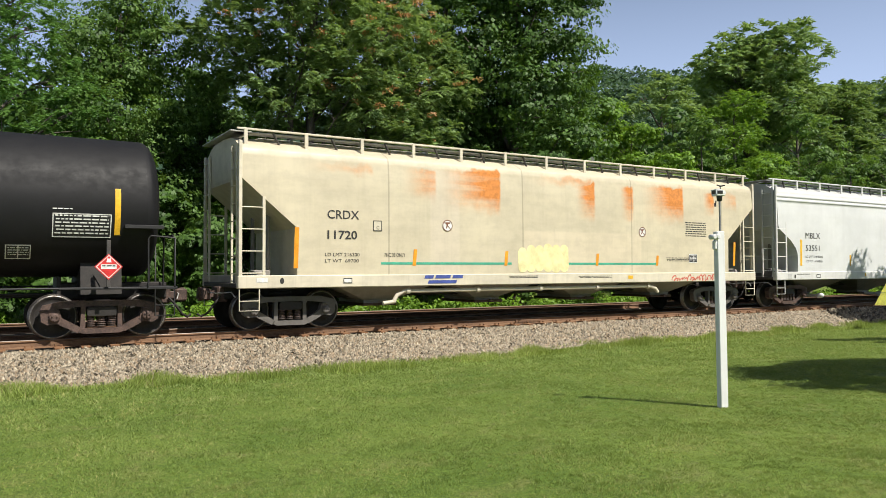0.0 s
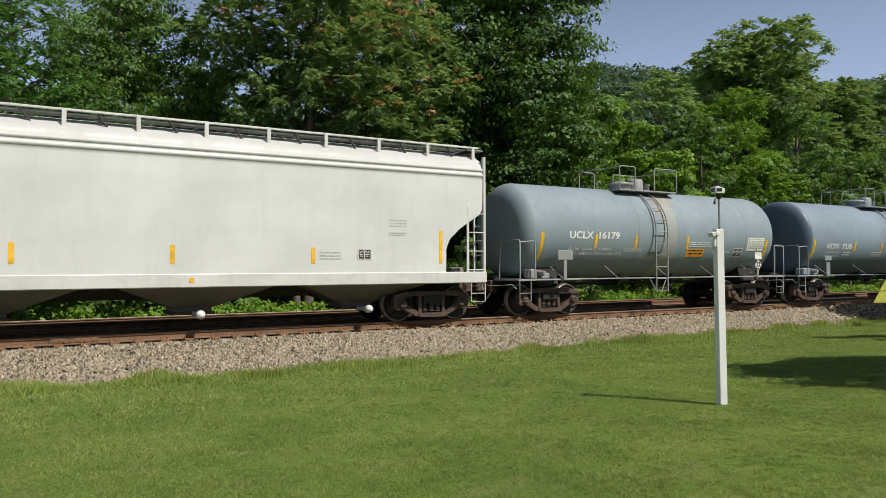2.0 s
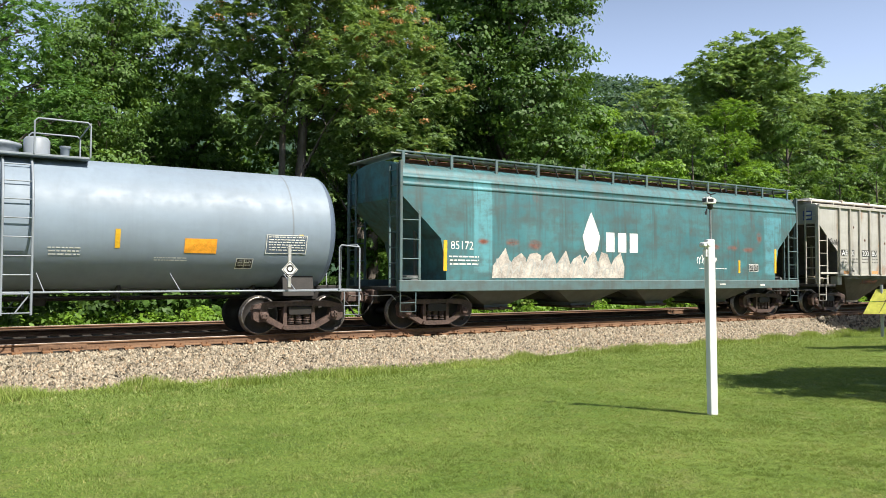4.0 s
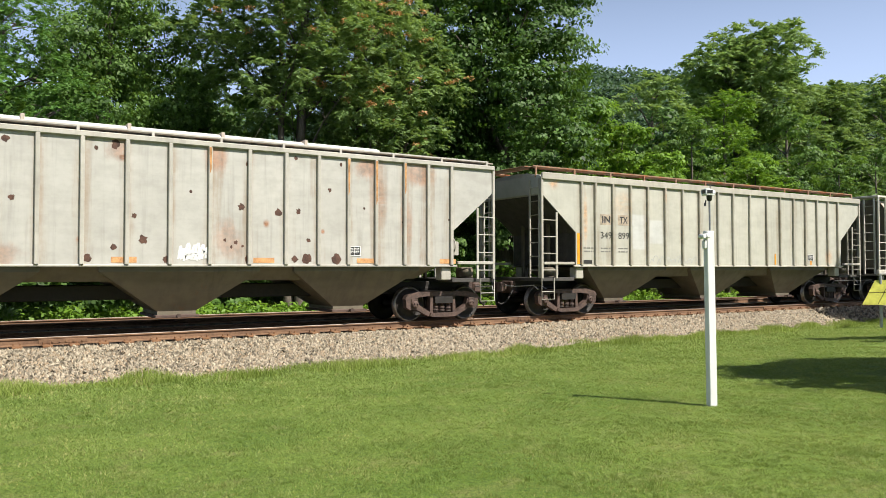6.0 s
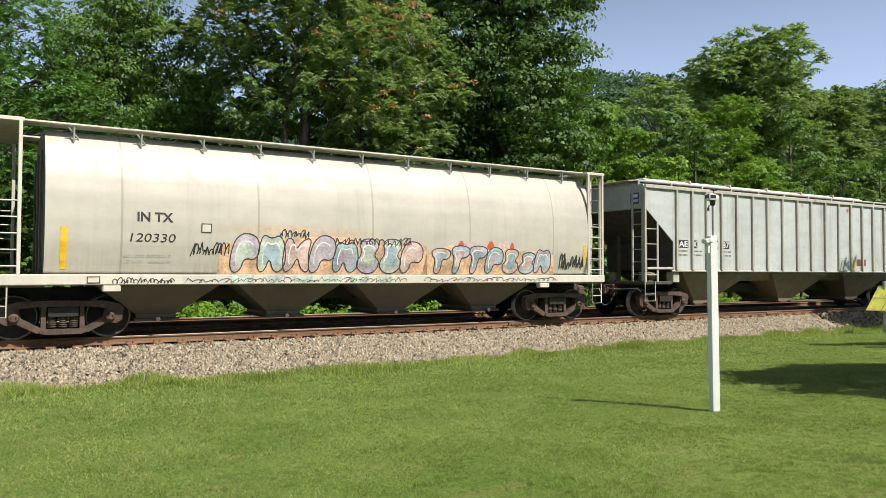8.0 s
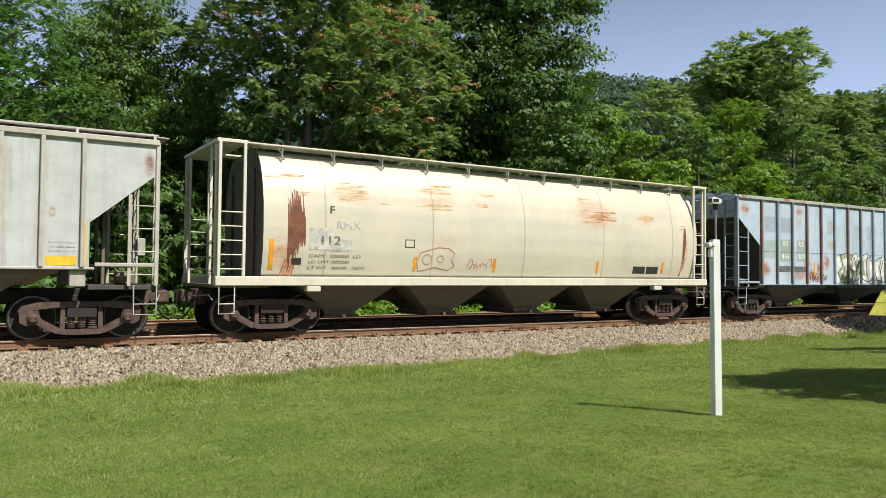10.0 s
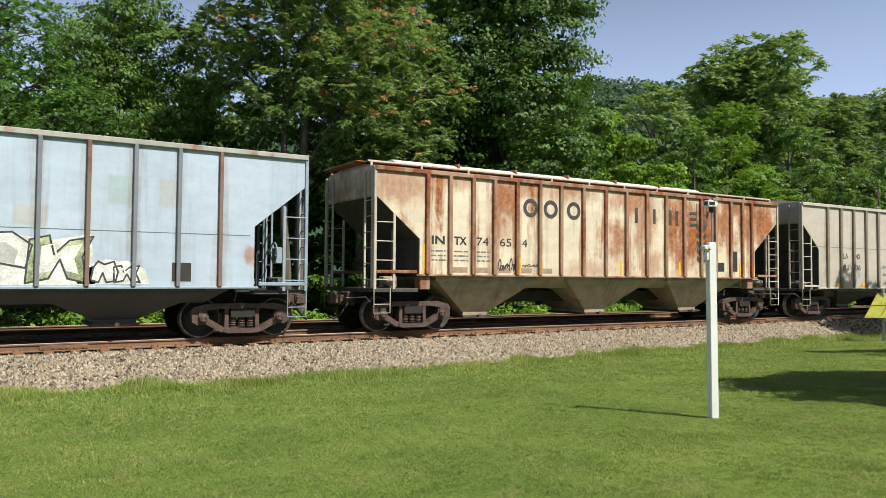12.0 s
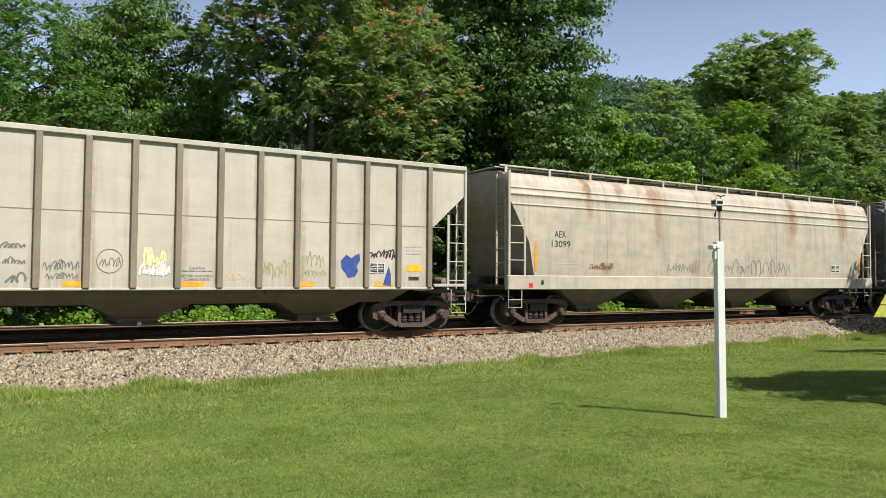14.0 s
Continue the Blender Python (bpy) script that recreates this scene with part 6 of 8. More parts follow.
    # light blue open hopper
    skin = paint("light_blue_ribbed_paint", (0.405, 0.495, 0.585), 0.5, 0.22, 0.22, 0.08, [(0.5, 3.85, 0.35, 0.35, 0.9), (1.7, 1.7, 0.3, 0.22, 0.9), (4.1, 1.85, 0.35, 0.3, 0.8), (5.3, 2.0, 0.25, 0.4, 0.9), (10.6, 1.8, 0.2, 0.3, 0.8), (3.6, 3.7, 0.3, 0.6, 0.5)], (0.27, 0.10, 0.045), stains=[(1.6, 1.7, 0.4, 0.35, 0.9), (3.7, 1.5, 0.5, 0.2, 0.6), (4.9, 1.75, 0.3, 0.3, 0.8), (4.3, 1.5, 0.25, 0.3, 0.7), (5.4, 2.0, 0.2, 0.3, 0.8), (0.6, 2.4, 0.3, 0.3, 0.7), (3.6, 3.85, 0.25, 0.15, 0.8), (14.6, 1.9, 0.2, 0.25, 0.7)],
                 patches=[(2.45, 3.2, 2.0, 2.8, (0.26, 0.35, 0.32), 1.0), (3.45, 4.1, 2.0, 2.8, (0.27, 0.36, 0.33), 1.0), (2.5, 3.2, 3.05, 3.6, (0.28, 0.35, 0.42), 1.0), (1.55, 2.2, 3.05, 3.6, (0.28, 0.35, 0.42), 1.0), (5.4, 5.9, 3.1, 3.6, (0.33, 0.35, 0.36), 0.9), (5.4, 5.9, 2.5, 2.8, (0.40, 0.37, 0.30), 0.9), (1.5, 2.3, 2.1, 2.75, (0.30, 0.38, 0.37), 1.0), (7.2, 7.7, 2.9, 3.5, (0.33, 0.41, 0.46), 1.0), (8.1, 8.8, 2.9, 3.5, (0.34, 0.42, 0.47), 1.0), (9.9, 10.5, 2.4, 2.8, (0.42, 0.42, 0.40), 0.8), (11.6, 12.2, 2.9, 3.5, (0.33, 0.43, 0.44), 0.9), (12.6, 13.1, 2.9, 3.5, (0.38, 0.41, 0.41), 0.9)], ribs=(standard_ribs(1.36, 0.897, 14.6), (0.22, 0.17, 0.14), 0.5), seed=34)
    trim = paint("light_blue_trim", (0.271, 0.344, 0.410), 0.55, 0.4, 0.3, 0.12, (), (0.16, 0.06, 0.03), seed=35)
    dark = paint("dark_blue_ribs", (0.17, 0.19, 0.22), 0.55, 0.4, 0.3, 0.5, (), (0.14, 0.05, 0.03), seed=36)
    low3 = paint("black_blue_belly", (0.055, 0.060, 0.070), 0.6, 0.4, 0.3, seed=37)
    L = 16.0
    rim = paint("pale_rusty_rim", (0.36, 0.36, 0.33), 0.6, 0.4, 0.3, 0.45, seed=38)
    brown = paint("rust_brown_ribs", (0.19, 0.125, 0.095), 0.6, 0.4, 0.3, 0.6, (), (0.14, 0.05, 0.03), seed=39)
    car, side = ribbed_hopper("open_hopper", 180.3, L, "light blue ribbed hopper car with spray-painted block letters", skin, trim, standard_ribs(1.36, 0.897, L - 1.36), 0.085, rib_mat=(brown, dark, dark, brown, brown, trim, brown, dark, trim, trim, dark), zb=1.18, zt=4.20, cut=1.30, cut_z=(2.55, 3.55),
                              roof="none", lower=low3, z_plat=1.10, chute_half=1.75, iron=IRON, sill=True, chord_mat=rim)
    for x, a, b in ((2.55, "RR", "463"), (3.50, "RX", "009")):
        letters(car, a, x + 0.05, 2.56, 0.33, 0.20, WHITE, side, bold=0.01)
        letters(car, b, x - 0.02, 2.10, 0.46, 0.20, WHITE, side, bold=0.01)
    pale = plain("dirty_white_spray", (0.66, 0.67, 0.62), 0.6, vary=0.2, scale=4)
    lime = plain("mixed_green_spray", (0.36, 0.42, 0.24), 0.6, vary=0.4, scale=5)
    spray_piece(car, side, random.Random(12), 6.05, 5, 1.02, 1.22, 2.46, (pale, lime, pale, GREY_PATCH, pale), drop=0.34)
    spray_piece(car, side, random.Random(3), 11.3, 2, 0.45, 1.24, 1.75, (pale, pale, CREAM_PATCH))
    soot = plain("sooty_band", (0.11, 0.12, 0.125), 0.6, vary=0.25)
    panel(car, 2.34, 3.06, 1.62, 1.83, soot, side)
    panel(car, 3.26, 3.98, 1.62, 1.83, soot, side)
    mark("seam", [rect(1.5, 14.6, 2.33, 2.345)], soot, car, side, 0.003)
    scrawl(car, 4.3, 5.3, 1.25, 1.75, BROWN, side, 8, 14, 0.03)
    for x in (1.46, 4.55, 7.3, 10.35, 13.9):
        stripe(car, x, 1.50, 1.98, side, 0.08, ORANGE)
    panel(car, 12.9, 13.3, 1.3, 1.7, BLACK, side)

    # rusty cream car
    stains = [(0.8, 3.8, 1.0, 0.6, 0.6), (2.3, 4.05, 0.9, 0.35, 0.55), (4.1, 3.6, 0.42, 0.75, 0.8), (4.1, 2.8, 0.25, 0.5, 0.4), (5.0, 4.0, 0.9, 0.35, 0.6), (6.4, 4.0, 0.9, 0.4, 0.65),
              (8.4, 2.6, 0.4, 0.7, 0.75), (8.9, 3.9, 0.9, 0.5, 0.7), (9.6, 3.2, 0.5, 1.0, 0.6), (11.0, 3.2, 0.48, 1.3, 0.85), (11.9, 3.0, 0.6, 1.4, 0.95), (11.3, 2.0, 0.5, 0.6, 0.8),
              (12.6, 2.9, 0.5, 1.6, 0.95), (13.4, 3.4, 0.5, 0.9, 0.8), (14.6, 3.4, 0.5, 0.9, 0.8), (15.6, 3.5, 0.9, 0.9, 0.85), (14.2, 4.0, 1.5, 0.4, 0.8), (9.9, 1.9, 0.6, 0.5, 0.5), (7.4, 1.7, 1.0, 0.3, 0.4)]
    skin = paint("rusty_cream_ribbed_paint", (0.64, 0.565, 0.43), 0.6, 0.3, 0.35, 0.52, (), (0.23, 0.074, 0.020), ribs=(RIBS_C, (0.27, 0.110, 0.040), 0.85), stains=[(a, b, rx * 1.3, rz * 1.25, min(1.0, m * 1.12)) for a, b, rx, rz, m in stains], seed=40)
    trim = paint("rusty_cream_trim", (0.33, 0.21, 0.135), 0.65, 0.4, 0.4, 0.75, (), (0.17, 0.055, 0.025), seed=41)
    low4 = paint("brown_hopper_belly", (0.34, 0.285, 0.20), 0.65, 0.6, 0.6, 0.36, (), (0.14, 0.08, 0.05), seed=42)
    chalky = paint("chalky_end_paint", (0.50, 0.46, 0.39), 0.6, 0.4, 0.4, 0.35, (), (0.17, 0.06, 0.03), seed=44)
    walk_rust = paint("brown_roof_walk", (0.250, 0.140, 0.090), 0.7, 0.3, 0.3, 0.8, seed=43)
    L = 16.48
    car, side = ribbed_hopper("covered_hopper", 198.0, L, "rust-streaked cream ribbed covered hopper car with dark lettering", skin, trim, RIBS_C, 0.11, rib_mat=trim, roof_mat=walk_rust, end_mat=chalky, rail_mat=chalky, lower=low4, hatch=(1.0, L - 3.4, hatch))
    faded = plain("faded_black_lettering", (0.055, 0.05, 0.045), 0.65, vary=0.3)
    # the big name as plain rings and bars
    for x in (5.0, 5.74, 6.62):
        mark("name_shape", ring_shape(x, 3.42, 0.15, 0.265, 28), faded, car, side, 0.006, "large dark ring shape")
    for x0, x1, z0, z1 in ((9.16, 9.29, 3.18, 3.66), (9.96, 10.09, 3.18, 3.66), (10.70, 10.83, 3.18, 3.66), (11.02, 11.15, 3.18, 3.66), (11.70, 12.06, 3.18, 3.28), (11.70, 12.02, 3.37, 3.47), (11.70, 12.06, 3.56, 3.66)):
        mark("name_shape", [rect(x0, x1, z0, z1)], faded, car, side, 0.006, "large dark bar shape")
    for x, a, b in ((1.72, "IN", ""), (2.42, "TX", ""), (3.14, "74", ""), (3.92, "65", ""), (4.70, "4", "")):
        letters(car, a, x, 2.30, 0.40 if len(a) > 1 else 0.18, 0.22, BLACK, side, bold=0.05 if x < 3 else 0.0)
    for x, s in ((1.70, 1), (2.42, 2), (3.14, 3)):
        bars(car, x, 2.14, 0.45, 0.36, 3, DIM, side, 0.006, s, thin=0.28)
    for x in (1.50, 3.05, 4.62, 5.40, 7.0, 8.55, 11.2, 12.9, 14.3, 15.05):
        stripe(car, x, 1.54, 2.30 if x in (1.50,) else 1.98, side, 0.09)
    mark("wheat_emblem", [[(12.25, 1.7), (12.33, 1.7), (12.33, 3.9), (12.25, 3.9)]] + [[(12.3, z), (12.55, z + 0.18), (12.5, z + 0.32), (12.3, z + 0.14)] for z in np.arange(1.9, 3.0, 0.26)] +
         [[(12.28, z), (12.03, z + 0.18), (12.08, z + 0.32), (12.28, z + 0.14)] for z in np.arange(1.9, 3.0, 0.26)] + [rect(12.28 + k * 0.12, 12.32 + k * 0.12, 3.2, 3.95) for k in (-2, -1, 1, 2)], faded, car, side, 0.006, "dark wheat-ear emblem")
    panel(car, 13.1, 13.45, 1.7, 2.0, BLACK, side)
    panel(car, 13.75, 14.15, 1.7, 2.4, BLACK, side)
    mark("lower_band", [rect(2.3 + k * 0.738, 2.85 + k * 0.738, 1.56, 1.70) for k in range(5)], plain("faint_brown_band", (0.33, 0.235, 0.17), 0.65), car, side, 0.004)
    scrawl(car, 3.85, 4.45, 1.6, 2.05, BLACK, side, 6, 5, 0.03)
    scrawl(car, 4.7, 5.3, 1.72, 1.86, BLACK, side, 6, 7, 0.02)

    # beige car with dark ribs
    skin = paint("beige_ribbed_paint", (0.485, 0.445, 0.38), 0.5, 0.2, 0.15, 0.0, ribs=([15.15 - 0.897 * k for k in range(16)], (0.24, 0.175, 0.11), 0.55), seed=45, low=0.25)
    trim = paint("beige_trim", (0.47, 0.44, 0.38), 0.55, 0.35, 0.3, 0.05, seed=46)
    dark = paint("dark_dusty_ribs", (0.225, 0.185, 0.14), 0.6, 0.4, 0.4, 0.1, seed=47)
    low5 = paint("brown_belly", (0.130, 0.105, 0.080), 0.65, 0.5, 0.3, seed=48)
    L = 16.32
    car, side = ribbed_hopper("covered_hopper", 215.88, L, "beige ribbed covered hopper car with scribbled tags", skin, trim, [15.15 - 0.897 * k for k in range(16)], 0.13, rib_mat=dark, zb=1.14, zt=4.28, cut=1.14, cut_z=(2.62, 3.60), roof="none", lower=low5, z_plat=1.10, chute_half=1.45, chute_mid=[3.9, 8.2, 12.3])
    for x, a, b in ((2.76, "LA", "81"), (3.63, "NX", "06")):
        letters(car, a, x, 2.28, 0.36, 0.22, BLACK, side)
        letters(car, b, x, 1.83, 0.36, 0.22, BLACK, side)
        bars(car, x - 0.05, 1.72, 0.42, 0.22, 3, GREY_PATCH, side, 0.006, 2)
    mark("seam", [rect(0.7, L - 0.7, 2.70, 2.72)], dark, car, side, 0.004)
    for x in (2.3, 4.05, 6.65, 8.95, 11.5, 13.6):
        mark("orange_label", [rect(x, x + 0.5, 1.17, 1.28)], ORANGE_SIGN, car, side, 0.006, "orange label")
    mark("blue_splash", [[(12.80, 1.50), (12.88, 1.38), (13.06, 1.42), (13.14, 1.55), (13.10, 1.66), (13.19, 1.82), (13.17, 1.98), (13.05, 1.93), (12.96, 1.86), (12.82, 1.94), (12.68, 1.80), (12.70, 1.62)]], ROYAL, car, side, 0.007, "splash of blue spray paint")
    mark("blue_splash", [[(13.82, 1.20), (14.06, 1.18), (14.04, 1.48), (13.98, 1.68), (13.90, 1.45)]], ROYAL, car, side, 0.007)
    grey = plain("marker_grey", (0.16, 0.17, 0.15), 0.6)
    tagged_orange = plain("pale_orange_spray", (0.58, 0.42, 0.28), 0.6)
    letters(car, "CAUTION", 9.12, 1.54, 0.34, 0.06, grey, side)
    letters(car, "BEFORE UNLOADING", 8.96, 1.38, 0.66, 0.055, grey, side)
    letters(car, "COMPARTMENTS", 9.02, 1.30, 0.54, 0.055, grey, side)
    bars(car, 8.96, 1.52, 0.66, 0.06, 1, grey, side, 0.006, 2)
    olive = plain("olive_spray", (0.33, 0.34, 0.16), 0.6)
    mark("spray_ring", ring_shape(7.52, 1.70, 0.24, 0.255, 24), grey, car, side, 0.006)
    for a, b, c, d, m, k, w in ((6.3, 6.95, 1.50, 1.78, grey, 7, 0.018), (6.35, 6.9, 1.32, 1.5, grey, 6, 0.015), (7.32, 7.72, 1.58, 1.82, grey, 4, 0.014), (10.70, 11.35, 1.36, 1.9, olive, 6, 0.028), (11.6, 12.25, 1.62, 2.1, olive, 4, 0.022), (11.65, 12.3, 1.42, 1.62, olive, 6, 0.022), (9.85, 10.45, 1.3, 1.5, tagged_orange, 6, 0.02), (13.4, 14.15, 1.86, 2.15, BLACK, 6, 0.032), (5.56, 5.96, 1.92, 2.05, grey, 4, 0.028), (5.6, 5.98, 1.62, 1.76, grey, 5, 0.025), (5.66, 5.98, 1.25, 1.46, grey, 2, 0.04)):
        scrawl(car, a, b, c, d, m, side, k, int(a * 10), w)
    for k in range(3):   # a column of thin olive doodles on the first panel
        scrawl(car, 1.38, 1.86, 1.62 + 0.50 * k, 1.98 + 0.50 * k, olive, side, 3, 40 + k, 0.014)
    scrawl(car, 8.1, 8.7, 1.38, 1.75, CREAM_PATCH, side, 6, 3, 0.04, 0.009)
    scrawl(car, 8.2, 8.6, 1.6, 2.02, LEMON, side, 5, 8, 0.045, 0.007)
    test_panel(car, 13.45, 1.5, side, 0.42, 0.26)
    bars(car, 14.45, 2.2, 0.5, 0.26, 3, GREY_PATCH, side, 0.006, 5)
    panel(car, 14.5, 14.95, 1.55, 1.72, AMBER, side)
    panel(car, 14.55, 14.85, 1.33, 1.42, BLACK, side)


def old_round_hopper(x0, L, label, skin, trim, seed, dark):
    """A bulging barrel hopper with an open white end frame."""
    pts = [(1.32, 1.42), (1.6, 1.50), (2.0, 1.575), (2.5, 1.60), (3.0, 1.58), (3.4, 1.51), (3.75, 1.40), (4.05, 1.24), (4.24, 1.06), (4.34, 0.75)]
    car = car_base("covered_hopper", x0, label)
    side = curve_side(pts)
    fine = [(z, float(np.interp(z, [p[0] for p in pts], [p[1] for p in pts]))) for z in np.linspace(1.32, 4.34, 30)]
    ring = [(-y, z) for z, y in fine] + [(y, z) for z, y in reversed(fine)]
    g = G()
    a, b = 1.08, L - 0.55
    g.loft([[(x, y, z) for y, z in ring] for x in (a, b)], False, True)
    part("body", g, skin, car, "barrel-shaped steel hopper body")
    for x, s in ((a, -1), (b, 1)):
        c = G().add([(x, y, z) for y, z in ring], [tuple(range(len(ring)))])
        if s > 0:   # the rear end is dished
            c = G().loft([[(x + k * 0.3, y * (1 - 0.25 * k * k), 2.8 + (z - 2.8) * (1 - 0.2 * k * k)) for y, z in ring] for k in (0, 0.35, 0.7, 1)], True, True)
        # leading wall only: dark grey stands in for its shade
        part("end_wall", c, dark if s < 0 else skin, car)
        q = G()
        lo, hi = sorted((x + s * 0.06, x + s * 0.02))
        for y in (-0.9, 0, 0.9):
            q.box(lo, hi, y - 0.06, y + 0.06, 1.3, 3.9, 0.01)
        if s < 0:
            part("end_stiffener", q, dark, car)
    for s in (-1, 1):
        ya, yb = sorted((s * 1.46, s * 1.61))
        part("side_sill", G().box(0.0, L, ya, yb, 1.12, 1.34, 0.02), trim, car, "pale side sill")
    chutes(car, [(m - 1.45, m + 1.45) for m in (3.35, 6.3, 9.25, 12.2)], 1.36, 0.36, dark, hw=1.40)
    for way in (-1, 1):
        X = (lambda q: q) if way < 0 else (lambda q: L - q)
        lo, hi = sorted((X(0), X(1.1)))
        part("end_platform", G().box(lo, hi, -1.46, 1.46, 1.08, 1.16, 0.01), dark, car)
        for s in (-1, 1):
            for q in (0.04, 0.60):
                lo, hi = sorted((X(q), X(q + 0.07)))
                part("corner_post", G().box(lo, hi, s * 1.56 - 0.045, s * 1.56 + 0.03, 1.3, 4.36, 0.01), trim, car)
            for i in range(5):
                z = 1.5 + i * 0.32
                part("rung", G().tube([(X(0.08), s * 1.58, z), (X(0.62), s * 1.58, z)], 0.015, 5), trim, car)
            lo, hi = sorted((X(0.1), X(0.45)))
            stirrup(car, lo, hi, s * 1.55, 1.14, 0.5, trim)
            for yy in (1.42, 1.0):
                lo, hi = sorted((X(0.0), X(0.06)))
                part("end_post", G().box(lo, hi, s * yy - 0.03, s * yy + 0.03, 1.15, 4.3, 0.006), trim, car)
            for i in range(8):
                z = 1.4 + i * 0.37
                part("rung", G().tube([(X(0.03), s * 1.42, z), (X(0.03), s * 1.0, z)], 0.014, 5), trim, car)
        lo, hi = sorted((X(0.0), X(0.70)))
        part("top_frame", G().box(lo, hi, -1.6, 1.6, 4.34, 4.42, 0.01), trim, car)
        for s in (-1, 1):
            part("jacking_pad", G().box(*sorted((X(2.15), X(2.5))), s * 1.5 - 0.1, s * 1.5 + 0.1, 0.98, 1.12, 0.02), trim, car)
    for s in (-1, 1):
        ya, yb = sorted((s * 0.80, s * 1.32))
        wb = part("running_board", G().box(0.6, L - 0.6, ya, yb, 4.40, 4.44, 0.008), trim, car, "pale roof walkway")
        for i in range(11):
            x = 1.6 + i * (L - 3.0) / 10
            part("bracket", G().tube([(x, s * 1.30, 4.36), (x, s * (side(4.05) + 0.01), 4.06)], 0.022, 5), GALV, wb)
            part("bracket", G().tube([(x - 0.1, s * 1.30, 4.34), (x + 0.1, s * (side(4.12) + 0.01), 4.14)], 0.018, 5), GALV, wb)
    running_gear(car, L, 1.48)
    return car, side


def build_round_hoppers():
    # leading end and chutes: their shade is put into this dark grey
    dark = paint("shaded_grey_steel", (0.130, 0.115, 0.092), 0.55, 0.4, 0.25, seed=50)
    skin = paint("cream_barrel_paint", (0.465, 0.435, 0.375), 0.45, 0.18, 0.15, 0, [(0.9, 4.1, 0.5, 0.2, 0.4), (6.5, 2.35, 2.4, 0.2, 0.4)], (0.50, 0.25, 0.10), ring=1.45, seed=51, low=0.25)
    trim = paint("cream_barrel_trim", (0.574, 0.541, 0.467), 0.5, 0.25, 0.2, 0.04, seed=52)
    L = 16.1
    car, side = old_round_hopper(126.45, L, "cream barrel-shaped covered hopper car with colourful spray paint", skin, trim, 53, dark)
    letters(car, "IN TX", 2.80, 2.46, 0.72, 0.20, BLACK, side, bold=0.03)
    letters(car, "120330", 2.66, 2.03, 0.92, 0.18, BLACK, side, slant=0.15)
    letters(car, "LD LMT 200200LB", 2.55, 1.70, 0.95, 0.065, GREY_PATCH, side)
    letters(car, "LT WT   62800LB", 2.55, 1.58, 0.95, 0.065, GREY_PATCH, side)
    panel(car, 4.12, 4.34, 2.26, 2.46, trim, side, BLACK)
    stripe(car, 1.42, 1.45, 2.3, side, 0.12)
    stripe(car, 15.3, 1.6, 2.2, side, 0.10)
    # two long pieces of spray paint: rounded shapes with dark outlines and pale fills
    lilac, mint, sky_blue, pink, peach = (plain(nm, c, 0.6, vary=0.25, scale=2.5) for nm, c in (("lilac_spray", (0.46, 0.41, 0.46)), ("mint_spray", (0.46, 0.52, 0.44)), ("sky_spray", (0.33, 0.43, 0.48)), ("pink_spray", (0.60, 0.44, 0.40)), ("peach_spray", (0.64, 0.42, 0.26))))
    rng = random.Random(31)
    spray_piece(car, side, rng, 4.75, 8, 0.62, 1.34, 2.28, (peach, lilac, mint, pink, lilac, sky_blue), soft=2, line=0.026)
    spray_piece(car, side, rng, 10.05, 7, 0.56, 1.34, 2.12, (peach, pink, sky_blue, lilac, sky_blue), soft=2, line=0.026)
    for k in range(7):
        x, r = 10.9 + 0.3 * k + 0.1 * math.sin(5 * k), 0.07 + 0.03 * math.sin(3 * k)
        mark("red_mist", [rounded([(x - r, 2.02), (x + r * 1.4, 2.02), (x + r * 1.8, 2.16), (x + r * 0.3, 2.22 + r), (x - r * 1.2, 2.14)])], pink if k % 3 else RED, car, side, 0.0042)
    scrawl(car, 3.9, 4.7, 1.75, 2.1, BLACK, side, 8, 2, 0.025, 0.006)
    scrawl(car, 5.9, 6.6, 2.2, 2.42, BLACK, side, 7, 4, 0.02, 0.016)
    scrawl(car, 7.3, 9.4, 2.05, 2.3, BLACK, side, 12, 6, 0.02, 0.016)
    scrawl(car, 14.4, 15.3, 1.5, 2.0, BLACK, side, 9, 8, 0.03, 0.016)
    fs = flat_side(1.612)
    scrawl(car, 2.35, 3.55, 1.15, 1.31, BLACK, fs, 12, 9, 0.018, 0.004)
    mark("sill_spray", [rect(4.8 + k * 0.72, 5.3 + k * 0.72, 1.14, 1.33) for k in range(6)], mint, car, fs, 0.004)
    scrawl(car, 3.8, 9.2, 1.16, 1.30, OUTLINE, fs, 26, 12, 0.013, 0.006)
    scrawl(car, 9.8, 14.2, 1.16, 1.30, OUTLINE, fs, 18, 13, 0.013, 0.006)
    panel(car, 1.85, 2.1, 1.16, 1.3, trim, fs, BLACK, off=0.004)

    skin = paint("ivory_barrel_paint", (0.54, 0.505, 0.40), 0.42, 0.12, 0.08, 0, [(1.85, 2.6, 0.22, 0.95, 1.0), (1.55, 1.9, 0.35, 0.5, 0.8), (1.5, 3.7, 0.7, 0.12, 0.3), (3.3, 3.4, 0.7, 0.35, 0.55), (5.7, 3.45, 0.8, 0.4, 0.45), (11.3, 3.25, 1.0, 0.55, 0.6), (13.4, 3.2, 0.5, 0.25, 0.6), (7.2, 3.5, 0.5, 0.3, 0.25), (15.2, 2.3, 0.16, 0.6, 0.9), (6.0, 2.2, 0.5, 0.3, 0.2)], (0.40, 0.15, 0.05), ring=1.5, seed=55)
    trim = paint("ivory_barrel_trim", (0.590, 0.558, 0.459), 0.5, 0.2, 0.2, 0.08, seed=56)
    L = 16.25
